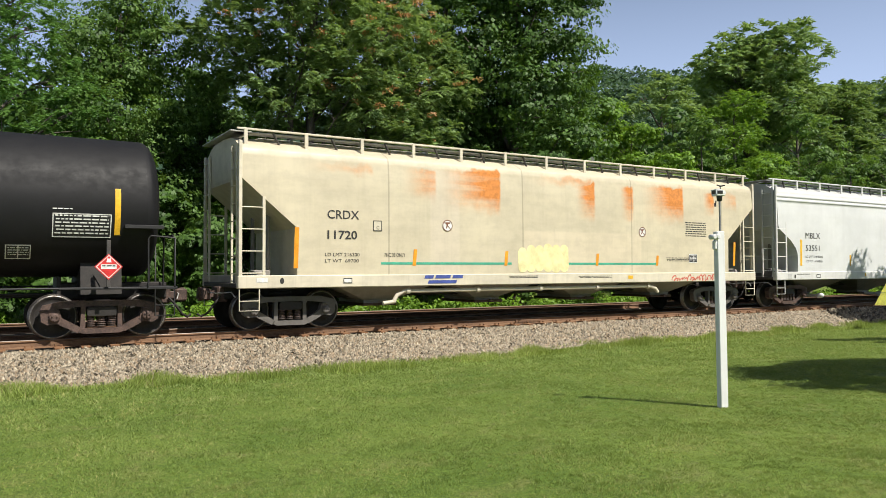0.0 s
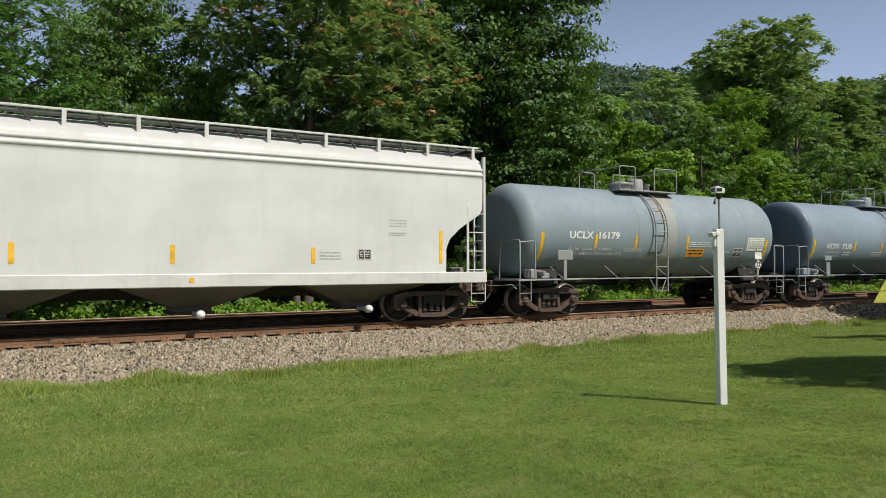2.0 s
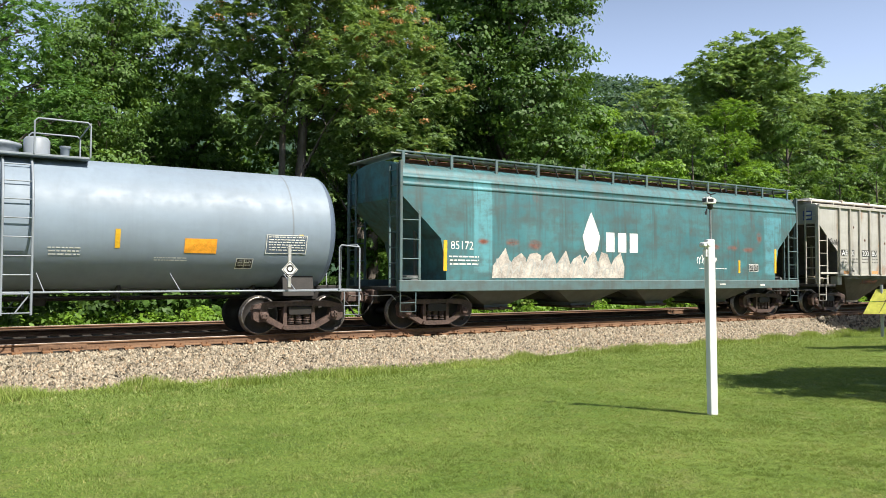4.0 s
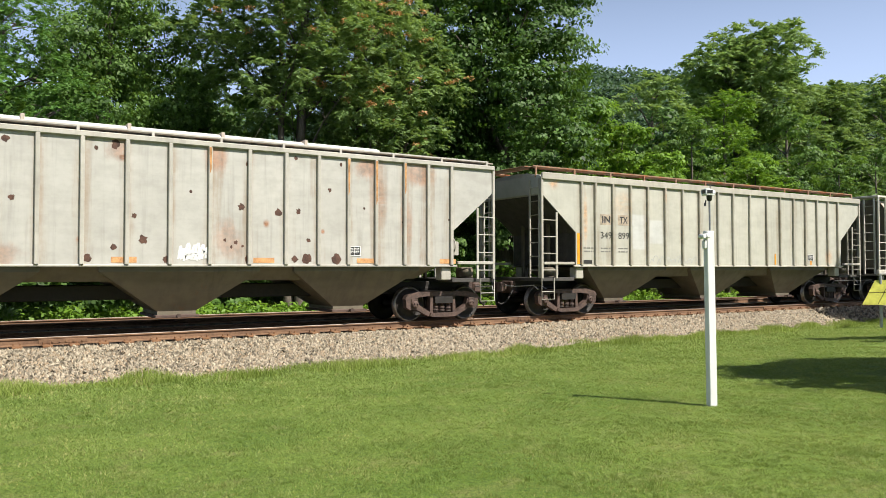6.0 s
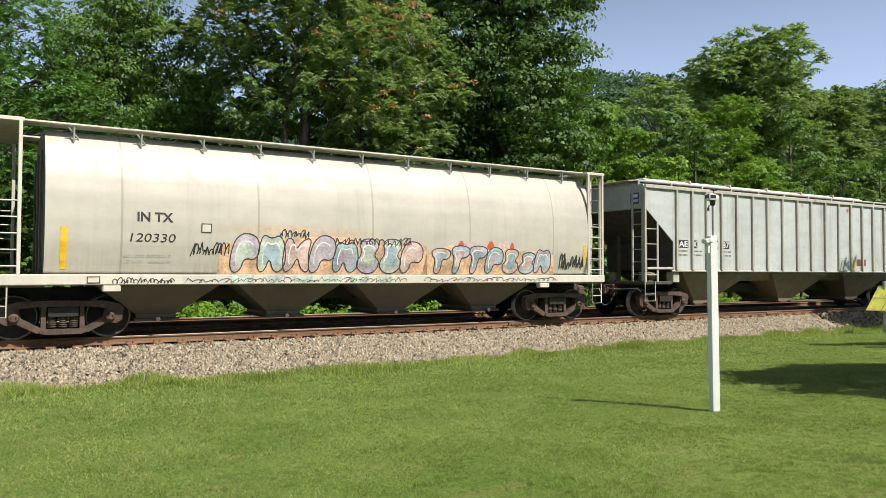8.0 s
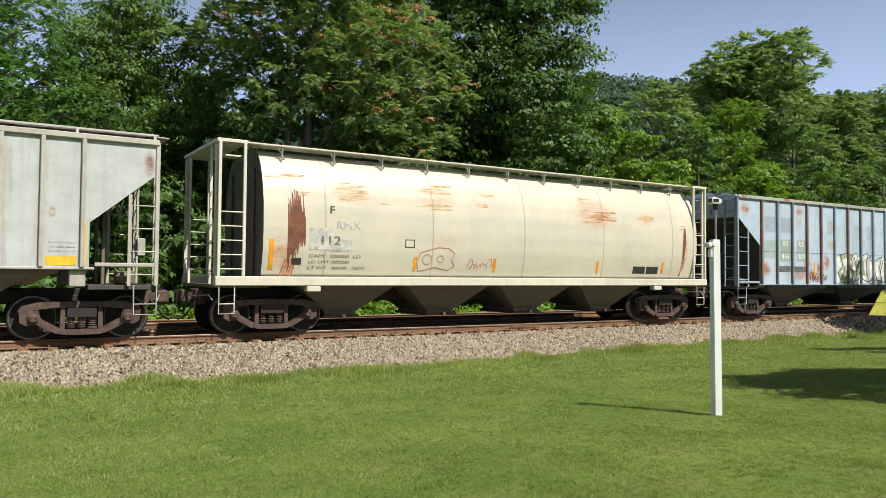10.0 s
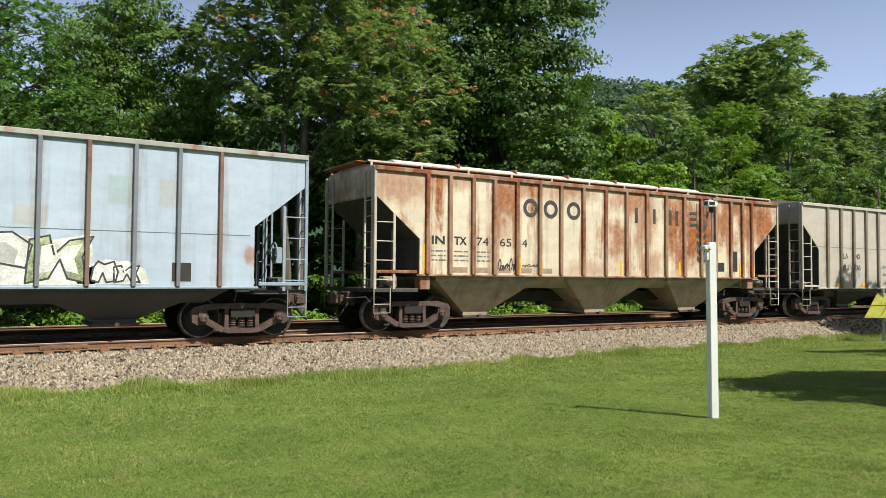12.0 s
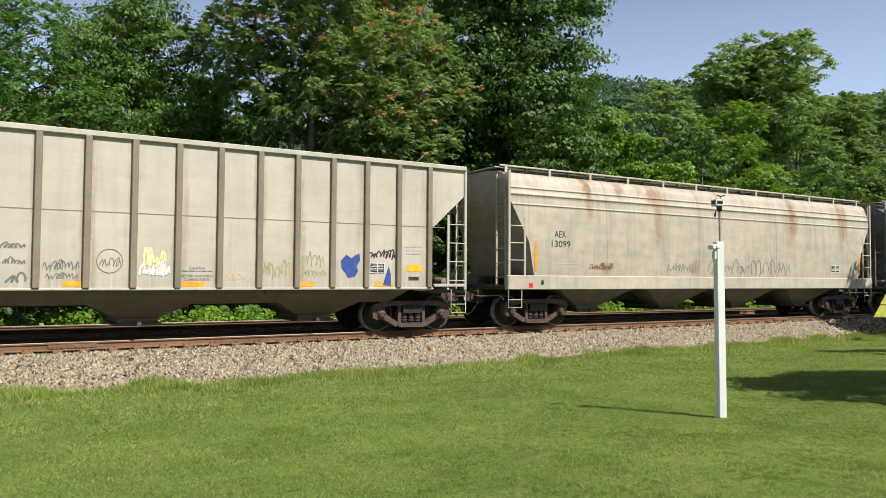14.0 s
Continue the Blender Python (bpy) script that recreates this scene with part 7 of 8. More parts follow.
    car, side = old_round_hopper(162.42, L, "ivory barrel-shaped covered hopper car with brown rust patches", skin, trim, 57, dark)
    letters(car, "F", 2.72, 2.86, 0.12, 0.18, BLACK, side)
    letters(car, "RMX", 2.9, 2.50, 0.62, 0.18, GREY_PATCH, side)
    letters(car, "112", 2.50, 2.10, 0.50, 0.22, faded_grey(), side, bold=0.02)
    mark("overpaint", [rect(2.2, 2.75, 1.98, 2.5), rect(2.75, 3.3, 1.95, 2.25)], plain("pale_grey_overpaint", (0.50, 0.50, 0.45), 0.55, vary=0.2), car, side, 0.0045, "grey overpainted square")
    for k, (x0, x1, z0, z1, n, m) in enumerate(((0.95, 2.2, 3.62, 3.76, 3, PALE_RUST), (1.9, 2.3, 3.25, 3.36, 2, PALE_RUST), (2.85, 3.8, 3.20, 3.62, 8, PALE_RUST), (3.95, 4.35, 3.12, 3.2, 2, PALE_RUST), (5.1, 6.3, 3.5, 3.76, 5, PALE_RUST), (5.0, 6.3, 3.08, 3.2, 3, PALE_RUST), (6.7, 7.4, 3.22, 3.34, 2, PALE_RUST), (7.1, 7.9, 3.5, 3.7, 2, PALE_RUST),
                                                (10.5, 11.2, 3.5, 3.7, 4, PALE_RUST), (10.5, 12.2, 3.0, 3.34, 10, RED_RUST), (12.9, 13.9, 3.1, 3.3, 5, PALE_RUST), (14.9, 15.3, 2.9, 3.05, 2, PALE_RUST))):
        rubs(car, x0, x1, z0, z1, n, m, side, 30 + k)
    mark("rust_patch", [[(15.06, 1.9), (15.16, 2.0), (15.24, 2.6), (15.22, 2.98), (15.14, 3.0), (15.08, 2.5)]], BROWN, car, side, 0.005)
    mark("rust_run", [[(15.0, 1.40), (15.06, 1.40), (15.14, 1.9), (15.06, 1.9)], [(15.12, 1.6), (15.15, 1.6), (15.2, 2.0), (15.14, 2.0)]], RED_RUST, car, side, 0.004)
    letters(car, "CAPY  200000  LD", 2.2, 1.80, 1.35, 0.07, faded_grey(), side)
    letters(car, "LD LMT 202200", 2.2, 1.66, 1.05, 0.07, faded_grey(), side)
    letters(car, "LT WT   60600   NEW", 2.2, 1.52, 1.5, 0.07, faded_grey(), side)
    rng = random.Random(17)
    runs = []
    for k in range(26):
        x = 1.66 + 0.017 * k
        top, low = 3.28 - 0.05 * abs(k - 12) * rng.random() + rng.uniform(-0.1, 0.14), 1.45 + 0.028 * k + rng.uniform(-0.1, 0.25)
        runs.append([(x, low), (x + 0.0165, low + 0.05), (x + 0.0165, top - 0.06), (x, top)])
    mark("rust_patch", runs, BROWN, car, side, 0.005, "dark brown rust run")
    mark("rust_run", [[(1.48 + 0.07 * k, 1.30 - 0.02 * (k % 3)), (1.52 + 0.07 * k, 1.30), (1.66 + 0.06 * k, 1.75), (1.60 + 0.06 * k, 1.75)] for k in range(5)], RED_RUST, car, side, 0.004)
    stripe(car, 1.28, 1.5, 2.2, side, 0.11, ORANGE)
    for x in (5.1, 7.6, 11.4, 14.2):
        stripe(car, x, 1.5, 1.86, side, 0.09, ORANGE)
    panel(car, 1.78, 2.02, 1.62, 1.78, BLACK, side)
    panel(car, 12.9, 13.42, 1.5, 1.72, BLACK, side)
    panel(car, 13.48, 14.0, 1.5, 1.72, BLACK, side)
    panel(car, 4.78, 5.05, 2.10, 2.30, trim, side, BLACK)
    tan = plain("brown_spray", (0.42, 0.20, 0.12), 0.6)
    for x, z, r in ((5.45, 1.80, 0.14), (5.85, 1.82, 0.10)):
        mark("spray_ring", ring_shape(x, z, r - 0.018, r, 18), tan, car, side, 0.006)
    mark("spray_line", stroke([(5.2, 1.5), (5.15, 1.75), (5.25, 1.98), (5.5, 2.05), (5.8, 2.12), (6.1, 2.1), (6.28, 1.98), (6.2, 1.8), (6.3, 1.65), (6.1, 1.52), (5.7, 1.6), (5.4, 1.52), (5.2, 1.5)], 0.02), tan, car, side, 0.0065)
    scrawl(car, 6.7, 7.66, 1.56, 1.92, tan, side, 6, 5, 0.02)

    skin = paint("dusty_beige_paint", (0.44, 0.39, 0.32), 0.5, 0.35, 0.35, 0.0, [], (0.19, 0.100, 0.052), stains=[(3.0, 4.0, 0.22, 0.9, 0.85), (4.3, 4.1, 0.2, 0.5, 0.6), (5.7, 4.1, 0.6, 0.5, 0.8), (5.9, 3.3, 0.2, 1.2, 0.5), (8.9, 4.0, 0.15, 0.8, 0.5), (12.9, 3.7, 0.4, 1.1, 0.75), (16.0, 3.8, 0.45, 0.9, 0.65), (3.7, 1.7, 0.35, 0.2, 0.5), (7.6, 1.75, 0.3, 0.25, 0.5)], ring=2.05, seed=60, low=0.3)
    trim = paint("dusty_beige_trim", (0.459, 0.410, 0.344), 0.55, 0.35, 0.3, 0.05, seed=61)
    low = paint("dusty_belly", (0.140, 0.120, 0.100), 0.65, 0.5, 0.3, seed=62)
    pts = [(1.45, 1.585), (2.4, 1.60), (3.30, 1.58), (3.46, 1.565), (3.47, 1.58), (3.49, 1.58), (3.50, 1.56), (3.74, 1.535), (3.75, 1.555), (3.77, 1.555), (3.78, 1.53), (3.93, 1.50), (3.94, 1.52), (3.96, 1.515), (3.97, 1.495), (4.2, 1.42), (4.36, 1.27), (4.45, 0.95), (4.5, 0.5)]
    L = 17.97
    car, side = round_hopper("covered_hopper", 233.5, L, "dusty beige covered hopper car with long brown streaks", skin, trim, pts, [(1.45, 0.95), (1.7, 0.88), (2.4, 0.75), (3.55, 0.12), (4.5, 0.06)], 4.30, sill_z=(1.08, 1.48), lower=low, chute_mid=[3.6, 7.2, 10.8, 14.4], chute_half=1.75, low_z=0.45, rail_z=4.62, rail_y=1.12, post_step=1.5)
    letters(car, "AEX", 1.66, 2.58, 0.42, 0.19, BLACK, side)
    letters(car, "13099", 1.55, 2.30, 0.70, 0.19, BLACK, side)
    bars(car, 1.7, 1.85, 0.9, 0.16, 2, GREY_PATCH, side, 0.006, 3)
    stripe(car, 0.98, 1.62, 2.45, side, 0.09, ORANGE)
    stripe(car, 17.1, 1.62, 2.3, side, 0.09, ORANGE)
    grey = plain("graphite_spray", (0.24, 0.22, 0.20), 0.65)
    scrawl(car, 8.2, 12.6, 1.55, 2.2, grey, side, 14, 5, 0.04)
    scrawl(car, 6.3, 7.6, 1.6, 2.0, grey, side, 7, 6, 0.03)
    scrawl(car, 3.0, 3.9, 1.65, 1.9, BROWN, side, 8, 3, 0.025)
    test_panel(car, 15.2, 1.68, side, 0.55, 0.28)
    mark("red_label", [rect(0.72, 0.86, 1.14, 1.26)], HAZ_RED, car, flat_side(1.62), 0.006)
    mark("sill_hole", ring_shape(1.2, 1.28, 0, 0.08, 14, 0.7), BLACK, car, flat_side(1.62), 0.006)

    # the next car, of which only the dark end shows
    skin = paint("charcoal_hopper_paint", (0.200, 0.200, 0.200), 0.5, 0.35, 0.3, 0.0, seed=65)
    round_hopper("covered_hopper", 252.75, 17.0, "charcoal grey covered hopper car", skin, skin, [(1.28, 1.585), (2.4, 1.60), (3.3, 1.58), (4.2, 1.38), (4.34, 1.18), (4.44, 0.9), (4.5, 0.5)], [(1.28, 1.2), (2.4, 1.1), (3.47, 0.08), (4.5, 0.06)], 4.26, lower=low)


def faded_grey():
    return plain("faded_lettering", (0.16, 0.155, 0.14), 0.6, vary=0.3)


build_black_tank()
build_tan_hopper()
build_white_hopper()
build_grey_tanks()
build_teal_hopper()
build_ribbed_hoppers()
build_round_hoppers()
# ---- grass ----
def blades(count, spots, height, width, rng, bend=0.7):
    """Single-triangle grass blades at (x, y, z) spots."""
    a = rng.random(count) * math.tau
    h = height * (0.55 + 0.75 * rng.random(count))
    lean = rng.normal(0, bend, (count, 2)) * h[:, None]
    w = width * (0.6 + 0.8 * rng.random(count)) * 0.5
    dx, dy = np.cos(a) * w, np.sin(a) * w
    base_l = spots + np.stack([-dx, -dy, np.zeros(count) - 0.01], -1)
    base_r = spots + np.stack([dx, dy, np.zeros(count) - 0.01], -1)
    tip = spots + np.stack([lean[:, 0], lean[:, 1], h], -1)
    return np.stack([base_l, base_r, tip], 1)


def build_grass():
    rng = np.random.default_rng(11)
    xs, ys = np.arange(-6, 46, 0.5), np.arange(0, 20, 0.5)
    grid = np.array([[lawn_z(x, y) for x in xs] for y in ys])

    def height_at(x, y):
        i, j = (x - xs[0]) / 0.5, (y - ys[0]) / 0.5
        i0, j0 = np.clip(i.astype(int), 0, len(xs) - 2), np.clip(j.astype(int), 0, len(ys) - 2)
        u, v = i - i0, j - j0
        return (grid[j0, i0] * (1 - u) + grid[j0, i0 + 1] * u) * (1 - v) + (grid[j0 + 1, i0] * (1 - u) + grid[j0 + 1, i0 + 1] * u) * v

    made = []
    # strips of the lawn ever further out, thinner and coarser; blades stand in small tufts
    for y0, y1, x0, x1, per, h, w in ((2.2, 4.2, 1.2, 8.5, 2300, 0.014, 0.0075), (4.2, 6.5, -0.3, 11.5, 1600, 0.016, 0.0095), (6.5, 9.5, -0.5, 17, 680, 0.020, 0.0120), (9.5, 12.5, -0.6, 24, 350, 0.029, 0.0165), (12.5, 15.9, -0.8, 31, 190, 0.044, 0.022)):
        n = int((y1 - y0) * (x1 - x0) * per)
        x, y = x0 + (x1 - x0) * rng.random(n), y0 + (y1 - y0) * rng.random(n)
        reach = (x > -0.5) & (x < y * 1.95 + 1.2) & (y < np.array([toe_y(v) for v in x]) + 0.12 * rng.normal(0, 1, n))
        x, y = x[reach], y[reach]
        clump = np.array([0.6 * noise.noise((a * 1.7, b * 1.7, 5)) + 0.9 * noise.noise((a * 9.0, b * 9.0, 2)) for a, b in zip(x, y)])
        keep = rng.random(len(x)) < 0.72 + 0.6 * clump
        x, y, clump = (np.repeat(q[keep], 5) for q in (x, y, clump))
        spread = 0.9 * h
        x, y = x + rng.normal(0, spread, len(x)), y + rng.normal(0, spread, len(x))
        v = blades(len(x), np.stack([x, y, height_at(x, y)], -1), h, w, rng, 0.95)
        v[:, 2, 2] += 0.016 * np.clip(clump, -0.4, 1)
        made.append(v)
    thing("lawn_grass", big_mesh("lawn_grass", np.concatenate(made), [(0, 1, 2)], BLADE), None, "short mown green lawn grass", "grass", kind="stuff")
    # the unmown fringe along the stones
    n = 70000
    x = -1.5 + 36 * rng.random(n) ** 1.25
    t = np.array([toe_y(v) for v in x])
    y = t + 0.2 - 1.6 * rng.random(n) ** 1.1
    tuft = np.array([noise.noise((a * 0.9, b * 1.6, 9)) for a, b in zip(x, y)])
    keep = rng.random(n) < 0.30 + 1.9 * tuft
    x, y, tuft = x[keep], y[keep], tuft[keep]
    v = blades(len(x), np.stack([x, y, np.maximum(height_at(x, np.minimum(y, 16)), -0.74)], -1), 0.11, 0.016, rng, 0.65)
    v[:, 2, 2] += 0.20 * np.clip(tuft, 0, 1)
    thing("verge_grass", big_mesh("verge_grass", v, [(0, 1, 2)], WEED), None, "tall unmown grass along the edge of the ballast", "grass", kind="stuff")


# ---- trees ----
BARK = rust_iron("tree_bark", (0.055, 0.045, 0.035), (0.16, 0.135, 0.11), 0.95, 3.0, (3, 3, 0.5))
LEAVES = {
    "dark": leaf_material("dark_green_leaves", (0.018, 0.048, 0.010), (0.105, 0.205, 0.038), 0.25),
    "mid": leaf_material("green_leaves", (0.026, 0.068, 0.014), (0.150, 0.265, 0.055), 0.28),
    "light": leaf_material("bright_green_leaves", (0.050, 0.125, 0.012), (0.205, 0.350, 0.040), 0.32),
    "olive": leaf_material("olive_green_leaves", (0.050, 0.105, 0.028), (0.245, 0.360, 0.120), 0.32),
    "fresh": leaf_material("fresh_green_leaves", (0.036, 0.095, 0.020), (0.140, 0.280, 0.062), 0.3),
    # aerial haze is mixed into this blue-green, for ridge and hill
    "far": leaf_material("haze_tinted_far_leaves", (0.030, 0.070, 0.040), (0.070, 0.130, 0.070)),
}
SEED = leaf_material("orange_seed_clusters", (0.34, 0.16, 0.06), (0.52, 0.30, 0.12), 0.2)


def leaf_cloud(rng, centres, radii, per, size, droop=0.25, slim=0.5, out=None):
    """Folded four-cornered leaves scattered round clump centres."""
    n = len(centres) * per
    c = np.repeat(centres, per, 0)
    r = np.repeat(radii, per)
    d = rng.normal(0, 1, (n, 3))
    d /= np.linalg.norm(d, axis=1, keepdims=True)
    d[:, 2] = np.where((d[:, 2] < 0) & (rng.random(n) < 0.45), -d[:, 2], d[:, 2])
    p = c + d * (r * rng.random(n) ** 0.45)[:, None] * np.array([1.1, 1.1, 0.58])
    nor = d * 0.6 + rng.normal(0, 0.55, (n, 3)) + np.array([0.05, -0.2, 0.75])
    if out is not None:   # leaves turn outwards from their bough
        nor = d * 0.55 + np.repeat(out, per, 0) * 0.75 + rng.normal(0, 0.38, (n, 3)) + np.array([0.0, 0.0, 0.45])
    nor /= np.linalg.norm(nor, axis=1, keepdims=True)
    ax = rng.normal(0, 1, (n, 3))
    ax -= nor * (ax * nor).sum(1, keepdims=True)
    ax /= np.linalg.norm(ax, axis=1, keepdims=True)
    ax[:, 2] -= droop
    side = np.cross(nor, ax)
    s = size * (0.55 + 0.9 * rng.random(n))[:, None]
    fold = nor * s * 0.12
    return np.stack([p - ax * s * 0.5, p - side * s * slim * 0.5 + fold, p + ax * s * 0.5, p + side * s * slim * 0.5 + fold], 1)


def frond_cloud(rng, tips, outs, per, length, pairs, leaf, slim=0.34):
    """Compound leaves in rosettes at the twig tips: arching stalks with paired leaflets."""
    n = len(tips) * per
    o, out = np.repeat(tips, per, 0), np.repeat(outs, per, 0)
    a = rng.random(n) * math.tau
    d = np.stack([np.cos(a), np.sin(a), rng.normal(0.35, 0.40, n)], -1) + out * 0.75
    d /= np.linalg.norm(d, axis=1, keepdims=True)
    size = length * (0.6 + 0.65 * rng.random(n))[:, None]
    made = []
    for s in np.linspace(0.22, 1.0, pairs):
        p = o + d * size * s - np.array([0, 0, 0.28]) * size * s * s
        t = d - np.array([0, 0, 0.56]) * s
        t /= np.linalg.norm(t, axis=1, keepdims=True)
        side = np.cross(t, np.array([0.0, 0.0, 1.0])) + rng.normal(0, 0.12, (n, 3))
        side /= np.linalg.norm(side, axis=1, keepdims=True) + 1e-6
        for sign in (-1, 1):
            ax = side * sign * 0.85 + t * 0.5 + rng.normal(0, 0.14, (n, 3)) - np.array([0, 0, 0.22])
            l = leaf * (0.75 + 0.5 * rng.random((n, 1))) * (1.12 - 0.45 * abs(s - 0.45))
            w = (t * 0.7 + rng.normal(0, 0.55, (n, 3))) * l * slim * 0.5
            made.append(np.stack([p - w, p + w, p + ax * l], 1))
    return np.concatenate(made)


def tree(name, x, y, height, radius, colour, leaves, size, seed, label, low=0.12, lobes=9, trunk=True, per=90, slim=0.5, clump=0.85, seeds=0, group="trees behind the railway", stems=1, top=1.0, rest=None, frond=None, squash=0.85, stem=0.022):
    """A tree of limbs and leafy clumps: lobes are big boughs that give the crown its uneven outline."""
    rng = np.random.default_rng(seed)
    z0 = lawn_z(x, y) if rest is None else rest
    t = base(name, label, "tree" if trunk else "bush", group, pose(x, y, z0))
    lo = height * low
    boughs = []
    for k in range(lobes):
        h = lo + (height - lo) * (0.10 + 0.84 * (k + rng.random() * 0.8) / lobes)
        f = (h - lo) / (height - lo)
        reach = radius * (math.sin(math.pi * min(1, (0.16 + 0.80 * f) ** 0.85)) ** 0.6) * (0.45 + 0.45 * rng.random())
        a = k * 2.4 + rng.random() * 1.1
        big = radius * (0.34 + 0.20 * rng.random()) * (1.08 - 0.4 * f * top)
        boughs.append((np.array([reach * math.cos(a), reach * math.sin(a), h]), big))
    boughs.append((np.array([0.1 * radius, 0, height - radius * 0.30]), radius * 0.36))
    total = max(8, int(leaves) // (per if frond is None else frond[0] * frond[2] * 2))
    w = np.array([b[1] ** 2 for b in boughs])
    share = np.maximum(2, (total * w / w.sum()).astype(int))
    centres, radii, outs = [], [], []
    for (c, big), k in zip(boughs, share):
        d = rng.normal(0, 1, (k, 3))
        d /= np.linalg.norm(d, axis=1, keepdims=True)
        q = c + d * (big * (0.45 + 0.62 * rng.random((k, 1)))) * np.array([1.1, 1.1, squash])
        q[:, 2] = np.clip(q[:, 2], 0.15 * height * low + 0.3, height)
        centres.append(q)
        outs.append(d)
        radii.append(0.82 * clump * (0.5 + 0.8 * rng.random(k)) * min(1.0, 0.35 + big / 2.2))
    centres, radii = np.concatenate(centres), np.concatenate(radii)
    if frond is None:
        v = leaf_cloud(rng, centres, radii, per, size, slim=slim * 1.25, out=np.concatenate(outs))
    else:
        v = frond_cloud(rng, centres, np.concatenate(outs), *frond)
    part("crown", big_mesh("crown", v, [(0, 1, 2, 3)] if frond is None else [(0, 1, 2)], LEAVES[colour]), None, t, "crown of separate leaves")
    if trunk:
        g = G()
        r0 = stem * height / math.sqrt(stems)
        for sidx in range(stems):
            a0 = sidx * 2.2 + 0.5
            sx, sy = (0.25 * math.cos(a0), 0.25 * math.sin(a0)) if stems > 1 else (0, 0)
            tx, ty = sx * (1 + 0.45 * radius), sy * (1 + 0.45 * radius)
            spine = [Vector((sx + (tx - sx) * f + 0.12 * math.sin(f * 7 + seed), sy + (ty - sy) * f + 0.12 * math.cos(f * 5 + seed), -0.2 + (height * 0.86 + 0.2) * f)) for f in np.linspace(0, 1, 8)]
            g.tube(spine, [r0 * (1.25 - 1.08 * f) + 0.015 for f in np.linspace(0, 1, 8)], 8)
            for c, big in boughs[sidx::stems]:
                h0 = max(0.25, min(0.9, (c[2] - 0.45 * np.linalg.norm(c[:2])) / height))
                k = int(h0 / 0.86 * 7)
                s = spine[min(7, max(1, k))]
                m = (s + Vector(c)) / 2 + Vector((0, 0, 0.15 * big))
                g.tube([s, m, Vector(c)], [r0 * 0.26, r0 * 0.16, r0 * 0.07], 6)
                for j in range(3):
                    e = Vector(c) + Vector(rng.normal(0, 0.45 * big, 3))
                    g.tube([m if j else Vector(c), (m + e) / 2 + Vector((0, 0, 0.1)), e], [r0 * 0.12, r0 * 0.08, r0 * 0.04], 5)
        part("trunk", g, BARK, t, "grey-brown trunk and limbs")
    if seeds:
        sunny = np.argsort(centres[:, 1] - 0.35 * centres[:, 2] + rng.normal(0, 0.8, len(centres)))[:seeds * 5]
        pick = centres[rng.permutation(sunny)[:seeds]] + rng.normal(0, 0.2, (seeds, 3)) + np.array([0, -0.30, 0.25])
        sv = leaf_cloud(rng, pick, np.full(seeds, 0.21), 34, 0.085, slim=0.7)
        ob = part("winged_seed", big_mesh("winged_seed", sv, [(0, 1, 2, 3)], SEED), None, t)
        tagged(ob, "clustered orange winged seeds", kind="stuff")
    return t


def along(y, degrees):
    return y * math.tan(radians(degrees))


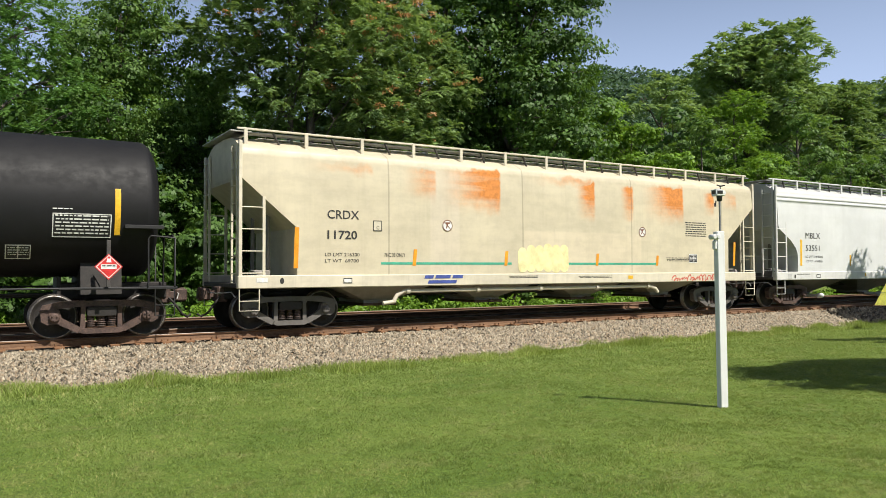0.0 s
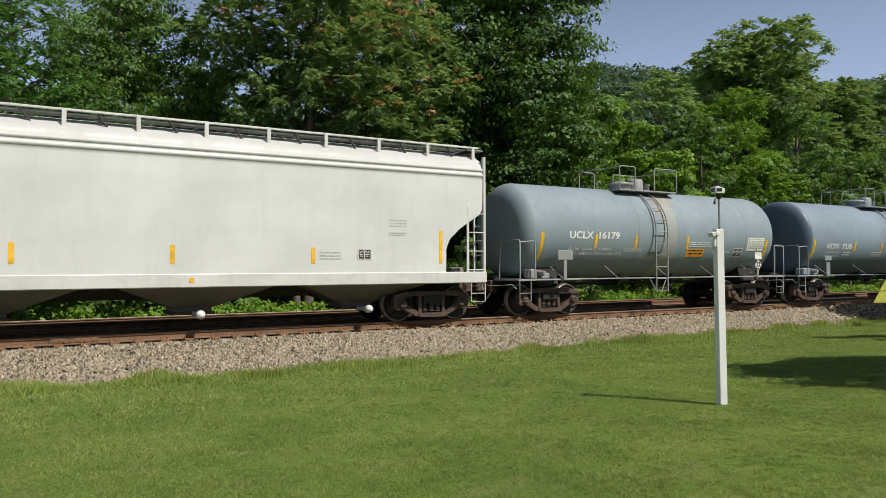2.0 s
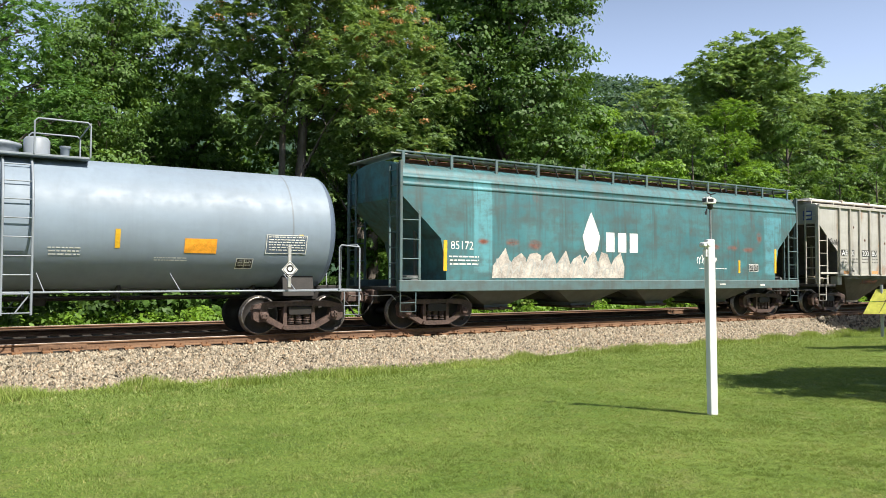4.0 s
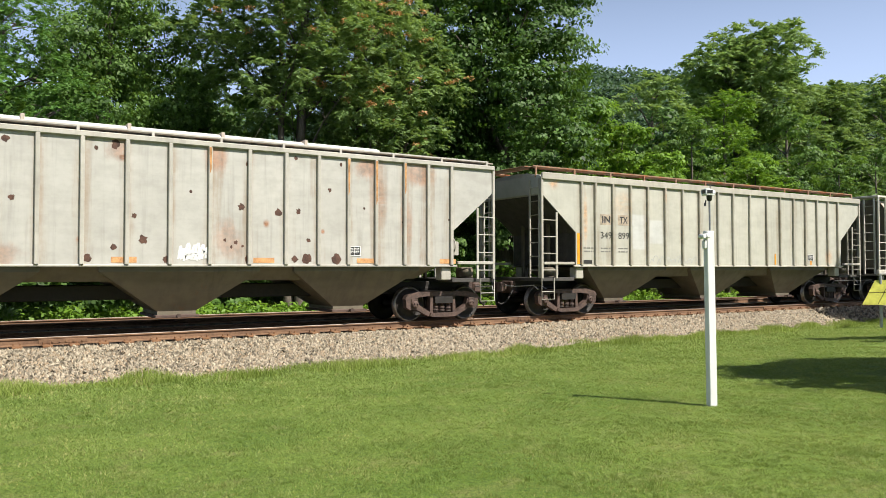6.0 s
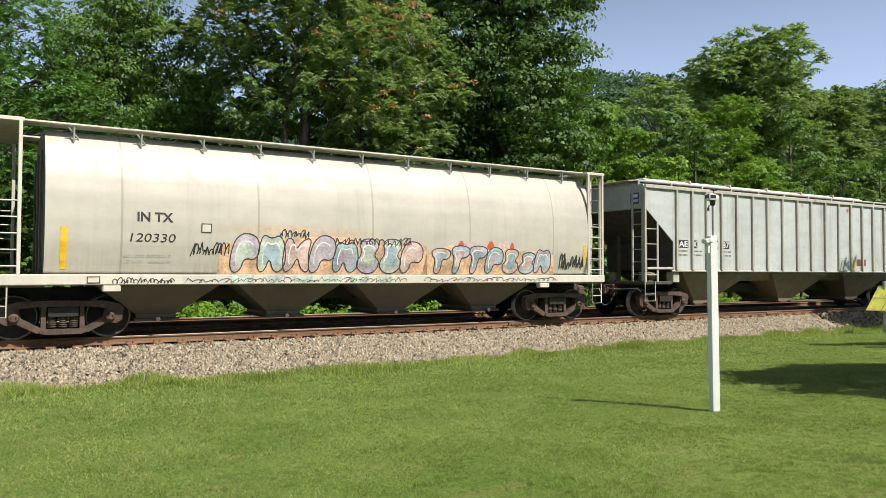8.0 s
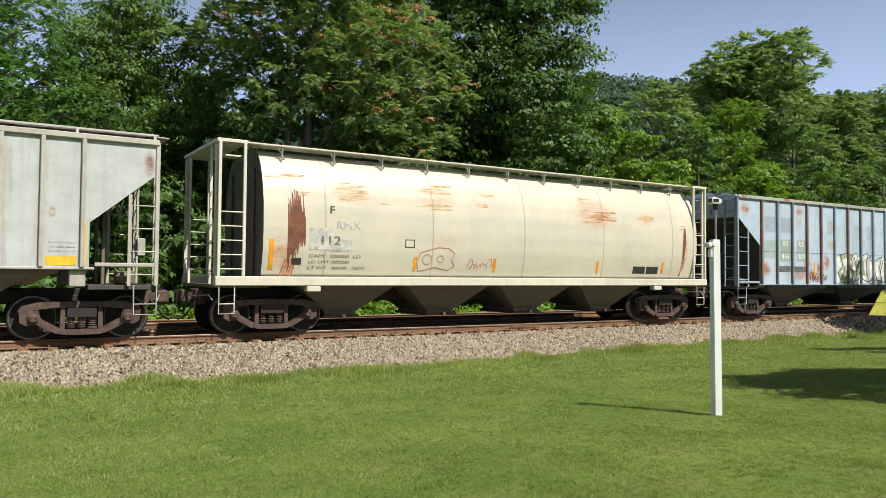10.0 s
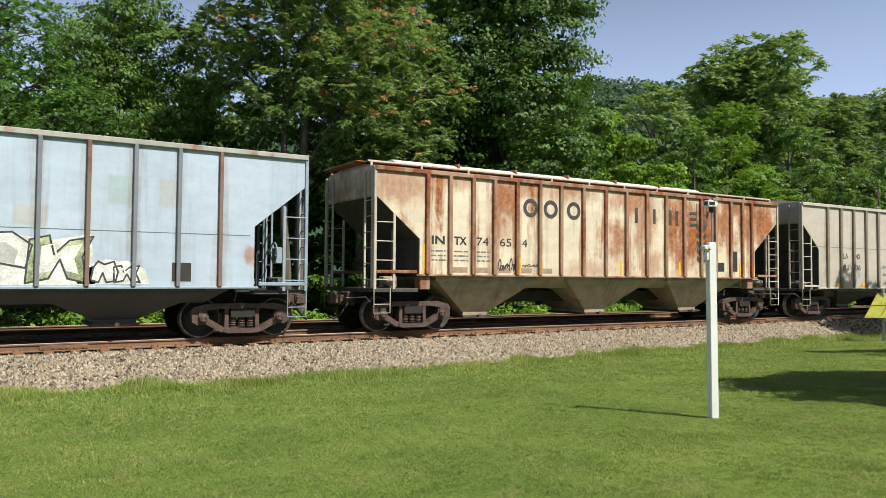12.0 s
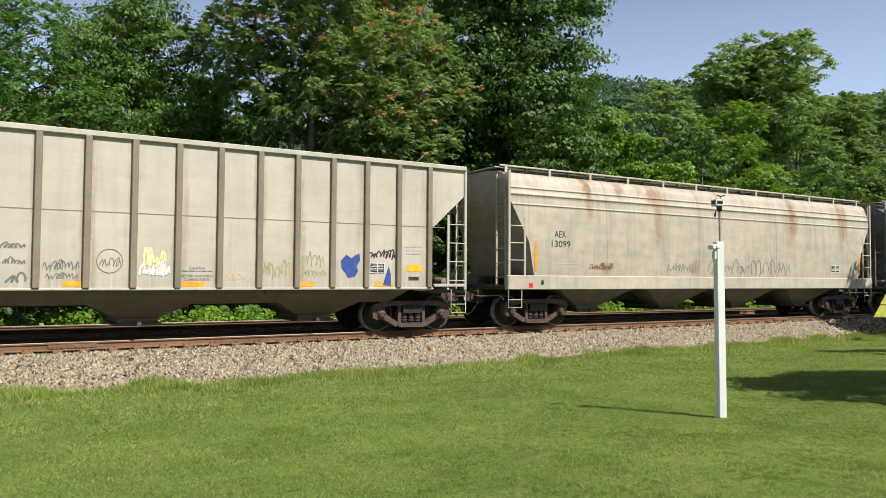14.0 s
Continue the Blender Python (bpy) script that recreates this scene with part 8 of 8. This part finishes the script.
def build_trees():
    big = [  # bearing from the lawn, y, height, radius, colour, leaves, leaf size, label, extras
        (-0.6, 27.5, 13.2, 3.0, "fresh", 80000, 0.16, "feathery light green locust tree", dict(lobes=17, frond=(7, 0.42, 7, 0.095, 0.5), squash=0.8, low=0.25)),
        (7.9, 30.0, 12.5, 2.9, "mid", 60000, 0.125, "dense rounded leafy green tree", dict(lobes=22, low=0.06, clump=0.70, per=60, top=0.3)),
        (13.4, 34.5, 11.0, 3.0, "mid", 30000, 0.15, "rounded leafy green tree", dict(lobes=16, low=0.08, clump=0.8)),
        (20.8, 27.6, 15.9, 4.1, "olive", 96000, 0.19, "spreading tree with orange seed clusters and bare lower stems", dict(frond=(8, 0.52, 6, 0.155, 0.55), seeds=95, low=0.47, stems=5, lobes=30, squash=0.75)),
        (26.4, 28.6, 15.4, 3.3, "olive", 70000, 0.19, "tall tree with narrow leaflets and orange seed clusters", dict(frond=(8, 0.52, 6, 0.155, 0.55), seeds=60, low=0.30, lobes=19, stems=2, squash=0.75)),
        (36.9, 28.6, 19.0, 4.7, "dark", 100000, 0.160, "tall dense dark green leafy tree", dict(lobes=30, low=0.08, clump=0.75, top=0.3, per=60, slim=0.62)),
        (31.6, 31.0, 18.5, 3.6, "dark", 36000, 0.165, "tall dark tree with a straight trunk", dict(lobes=15, low=0.12, clump=0.85)),
        (54.0, 38.0, 20.3, 5.0, "olive", 62000, 0.27, "tall spreading tree with a flat crown", dict(frond=(8, 0.85, 5, 0.30, 0.55), low=0.50, lobes=24, stems=2, squash=0.55, top=-0.2)),
        (52.6, 40.0, 14.8, 4.5, "dark", 14000, 0.30, "dark green leafy tree", dict(low=0.10)),
        (59.4, 36.5, 17.4, 4.8, "olive", 56000, 0.26, "broad leafy green tree", dict(frond=(8, 0.80, 5, 0.28, 0.55), low=0.10, lobes=22, squash=0.75)),
        (62.8, 35.0, 18.4, 4.8, "olive", 34000, 0.32, "broad leafy green tree", dict(frond=(8, 0.9, 5, 0.31, 0.5), low=0.10, lobes=18, squash=0.75)),
        (47.6, 38.0, 15.4, 4.1, "olive", 30000, 0.30, "green leafy woodland tree", dict(low=0.10, lobes=16, frond=(8, 0.8, 5, 0.27, 0.5), squash=0.75)),
        (56.6, 33.0, 13.4, 3.8, "mid", 18000, 0.22, "green leafy woodland tree", dict(low=0.06, lobes=14)),
    ]
    for i, (deg, y, h, r, c, n, s, label, extra) in enumerate(big):
        tree("tree", along(y, deg), y, h, r, c, n, s, 100 + i, label, **extra)
    # the bright thicket right of the big tree
    small = [(42.6, 28.4, 10.6, 3.1, "light", 18000), (45.4, 27.6, 9.6, 2.7, "light", 15000), (48.0, 27.2, 8.2, 2.4, "light", 10000), (50.4, 27.6, 10.2, 2.8, "mid", 10000),
             (52.6, 29.0, 12.6, 3.0, "light", 12000), (54.6, 27.2, 8.6, 2.7, "light", 10000), (57.4, 27.2, 9.0, 2.8, "mid", 10000), (59.8, 27.4, 9.6, 3.0, "mid", 9000), (62.0, 27.6, 10.4, 3.2, "mid", 8000)]
    for i, (deg, y, h, r, c, n) in enumerate(small):
        tree("small_tree", along(y, deg), y, h, r, c, n * (4 if i == 4 else 1.5) // 1, 0.155, 200 + i, "bushy bright green young tree" if c == "light" else "bushy green young tree", low=0.02, lobes=16, clump=0.55, per=55, squash=0.7, stem=0.010, frond=(7, 0.55, 6, 0.14, 0.5) if i == 4 else None, group="young trees along the railway")
    # bushes at the foot of the wood; dark leaves stand in for tree shade
    rng = random.Random(6)
    k = 0
    for deg, y, h, r, c in ((-2, 26.8, 5.6, 2.4, "dark"), (2.4, 26.6, 6.0, 2.3, "dark"), (6.2, 26.8, 6.0, 2.4, "mid"), (9.6, 27.4, 5.6, 2.2, "dark"), (13.2, 28.4, 4.6, 2.2, "dark"), (17.0, 29.8, 5.6, 2.6, "dark"), (21.5, 31.0, 6.2, 2.8, "dark"),
                            (26.0, 30.0, 6.0, 2.6, "dark"), (28.6, 27.6, 5.6, 2.0, "mid"), (31.0, 28.2, 6.6, 2.4, "dark"), (33.8, 27.0, 6.0, 2.2, "mid"), (39.0, 26.8, 7.6, 2.4, "mid"), (41.2, 26.6, 6.2, 2.2, "mid")):
        tree("bush", along(y, deg), y, h, r, c, 5200, 0.19, 300 + k, "dense green bush at the foot of the trees", low=0.0, lobes=10, trunk=False, clump=0.7, group="bushes behind the railway")
        k += 1
    # a second rank closes the wood
    for i, deg in enumerate(np.arange(-4, 64, 3.8)):
        y = 38 + 3 * math.sin(i * 1.7)
        h = 11.2 + 1.4 * math.sin(i * 2.3) + (3.0 if 24 < deg < 42 else 0) - (2.2 if 15 < deg < 24 else 0)
        tree("tree", along(y, deg), y, h, 4.4, "dark", 6500, 0.36, 400 + i, "dark green tree deep in the wood", low=0.0, lobes=18, clump=1.25, group="trees deep in the wood", trunk=False)
    # weeds by the far track
    rng = np.random.default_rng(77)
    n = 620
    x = -3 + 62 * rng.random(n)
    y = 25.2 + 1.6 * rng.random(n)
    patch = np.array([noise.noise((a * 0.5, b * 0.5, 2)) for a, b in zip(x, y)])
    keep = patch > -0.28
    x, y, patch = x[keep], y[keep], patch[keep]
    c = np.stack([x, y, -0.55 + 0.45 * rng.random(len(x)) * (1.3 + patch)], -1)
    v = leaf_cloud(rng, c, 0.35 + 0.25 * rng.random(len(x)), 46, 0.15, slim=0.6)
    thing("trackside_weeds", big_mesh("trackside_weeds", v, [(0, 1, 2, 3)], LEAVES["light"]), None, "bright green weeds and vines beside the far track", "weeds", kind="stuff")
    # wooded ridge far behind
    n = 3900
    a = rng.random(n)
    a = np.radians(np.where(a < 0.62, 41 + 12 * a / 0.62, 53 + 14 * (a - 0.62) / 0.38))
    f = rng.random(n)
    dist = 150 + 110 * f
    ridge = (62 + 7 * np.sin(a * 5.0 - 2.0) + 3 * np.sin(a * 13)) * np.where(a > 0.93, 0.86, 1.0)
    c = np.stack([dist * np.sin(a), dist * np.cos(a), -2 + f ** 0.8 * (ridge + 3) + rng.normal(0, 1.0, n)], -1)
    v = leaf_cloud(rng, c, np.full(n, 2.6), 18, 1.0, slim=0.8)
    thing("wooded_ridge", big_mesh("wooded_ridge", v, [(0, 1, 2, 3)], LEAVES["far"]), None, "distant wooded ridge with blue haze tinted into its leaves", "wooded hill", kind="stuff")
    g = G()
    rows = []
    for k in range(60):
        u = radians(-14 + 88 * k / 59)
        top = 66 + 7 * math.sin(u * 5.0 - 2.0) + 3 * math.sin(u * 13)
        for d, z in ((140, -3), (200, top * 0.40), (262, top * 0.9), (340, -3)):
            rows.append((d * math.sin(u), d * math.cos(u), z - 3))
    g.add(rows, [(4 * i + j, 4 * i + 4 + j, 4 * i + 5 + j, 4 * i + 1 + j) for i in range(59) for j in range(3)], True)
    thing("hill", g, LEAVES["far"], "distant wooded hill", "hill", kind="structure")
    # trees beside the lawn that throw the shade on it
    tree("tree", 13.85, 1.75, 6.8, 2.5, "mid", 14000, 0.22, 501, "leafy green tree beside the lawn", low=0.40, lobes=9, group="trees beside the lawn")
    tree("tree", 33.0, 9.2, 10.0, 3.6, "mid", 14000, 0.26, 502, "leafy green tree beside the lawn", low=0.2, lobes=10, group="trees beside the lawn")
    tree("tree", 20.9, 6.3, 6.4, 1.5, "mid", 4000, 0.20, 503, "slim green tree beside the lawn", low=0.3, lobes=7, group="trees beside the lawn")

    # unseen trees added behind the camera to cut sky light; the sun clears them
    for i in range(9):
        x = -34 + i * 9.5 + 2 * math.sin(i * 3)
        tree("tree", x, -17 - 2 * math.sin(i * 1.3), 15.0 + 1.5 * math.sin(i * 2.1), 5.2, "mid", 3200, 0.75, 600 + i, "unseen leafy tree added behind the lawn to block sky light", low=0.05, lobes=10, clump=1.4, group="trees behind the lawn", slim=0.7)


build_grass()
build_trees()
# ---- the weather-station post ----
def build_post():
    wood = paint("white_painted_post", (0.74, 0.75, 0.74), 0.5, 0.14, 0.15, seed=70)
    plastic = plain("white_plastic", (0.76, 0.76, 0.75), 0.4)
    black = plain("black_plastic", (0.02, 0.02, 0.022), 0.4)
    steel = plain("grey_pipe", (0.34, 0.34, 0.34), 0.45, 0.6)
    x, y = 7.35, 5.83
    post = base("instrument_post", "square white wooden post carrying a small weather station", "post", at=pose(x, y, lawn_z(x, y), 0.0, -0.6, -20))
    part("post", G().box(-0.046, 0.046, -0.046, 0.046, -0.05, 2.05, 0.006), wood, post, "square white painted post")
    part("pipe", G().tube([(0.0, -0.03, 1.95), (0.0, -0.03, 2.46)], 0.012, 8), steel, post, "thin metal pipe")
    g = G().box(-0.062, 0.055, -0.07, 0.04, 2.465, 2.485, 0.006)
    g.prism([(-0.062, 2.485), (0.06, 2.485), (0.055, 2.52), (-0.03, 2.55), (-0.062, 2.54)], -0.07, 0.04)
    sensor = part("sensor", g, plastic, post, "white weather sensor head")
    part("solar_panel", G().box(-0.066, -0.062, -0.055, 0.025, 2.488, 2.53, 0.0015).box(-0.05, 0.02, -0.075, -0.07, 2.488, 2.525, 0.0015), black, sensor, "dark solar cell")
    part("sensor_base", G().turn([(2.40, 0.014), (2.41, 0.030), (2.465, 0.034)], (0.0, -0.03, 0), "z", 12), black, sensor, "black sensor base")
    part("wind_vane", G().tube([(-0.045, -0.03, 2.41), (-0.055, -0.03, 2.35)], 0.007, 6).box(-0.070, -0.042, -0.033, -0.027, 2.34, 2.38, 0.002), black, sensor, "black wind vane")
    part("wind_cup", G().tube([(0.02, -0.02, 2.54), (0.02, -0.02, 2.585)], 0.005, 5).tube([(0.02, -0.02, 2.58), (-0.03, -0.05, 2.588), (-0.045, -0.06, 2.588)], 0.008, 5).tube([(0.02, -0.02, 2.58), (0.065, -0.045, 2.588)], 0.008, 5), black, sensor, "little wind cups")
    box_ = part("camera_bracket", G().box(-0.080, -0.046, -0.04, 0.02, 1.84, 1.94, 0.008), plastic, post, "white bracket")
    for a, b in ((-0.115, 1.985), (-0.065, 1.99)):
        part("lamp_head", G().turn([(-0.06, 0.02), (-0.045, 0.030), (0.035, 0.030), (0.045, 0.02)], (a, -0.05, b), "y", 14), plastic, box_, "small white lamp head")


def build_marker():
    """A folded yellow board on a grey pole at the lawn's end."""
    yellow = plain("yellow_board", (0.62, 0.60, 0.10), 0.5)
    steel = plain("grey_pole", (0.36, 0.37, 0.37), 0.5, 0.3)
    x, y = 25.6, 13.62
    m = base("yellow_board_sign", "faded yellow panelled board on a grey pole", "sign", at=pose(x, y, lawn_z(x, y), 0, 0, -58))
    part("pole", G().tube([(0.10, 0.05, -0.05), (0.10, 0.05, 1.75)], 0.05, 10), steel, m, "grey metal pole")
    for i in range(3):
        for j in range(2):
            g = G()
            a, b = -0.46 + i * 0.46, 0.78 + j * 0.42
            g.loft([[(a + 0.2 * j, -0.16 + 0.10 * j, b), (a + 0.44 + 0.2 * j, -0.16 + 0.10 * j, b), (a + 0.64 + 0.2 * j - 0.2 + 0.2, -0.06 + 0.10 * j, b + 0.40), (a + 0.2 + 0.2 * j, -0.06 + 0.10 * j, b + 0.40)],
                    [(a + 0.2 * j, -0.13 + 0.10 * j, b), (a + 0.44 + 0.2 * j, -0.13 + 0.10 * j, b), (a + 0.64 + 0.2 * j, -0.03 + 0.10 * j, b + 0.40), (a + 0.2 + 0.2 * j, -0.03 + 0.10 * j, b + 0.40)]])
            part("board", g, yellow, m)


build_post()
build_marker()


# ---- what moves ----
def motions():
    """The train rolls past at an even speed, its wheels turning."""
    for car, x in CARS:
        walk(car, [(t, pose(x - SPEED * t, TRACK_Y, 0)) for t in (0.0, 3.5, 7.0, 10.5, 14.0)])
    turn = -math.degrees(SPEED / 0.457)
    spin = [(k / FPS, k / FPS * turn) for k in range(14 * FPS + 1)]
    for wheelset, dx in WHEELS:
        walk(wheelset, [(t, pose(dx, 0, 0.457, 0, a, 0)) for t, a in spin])


motions()
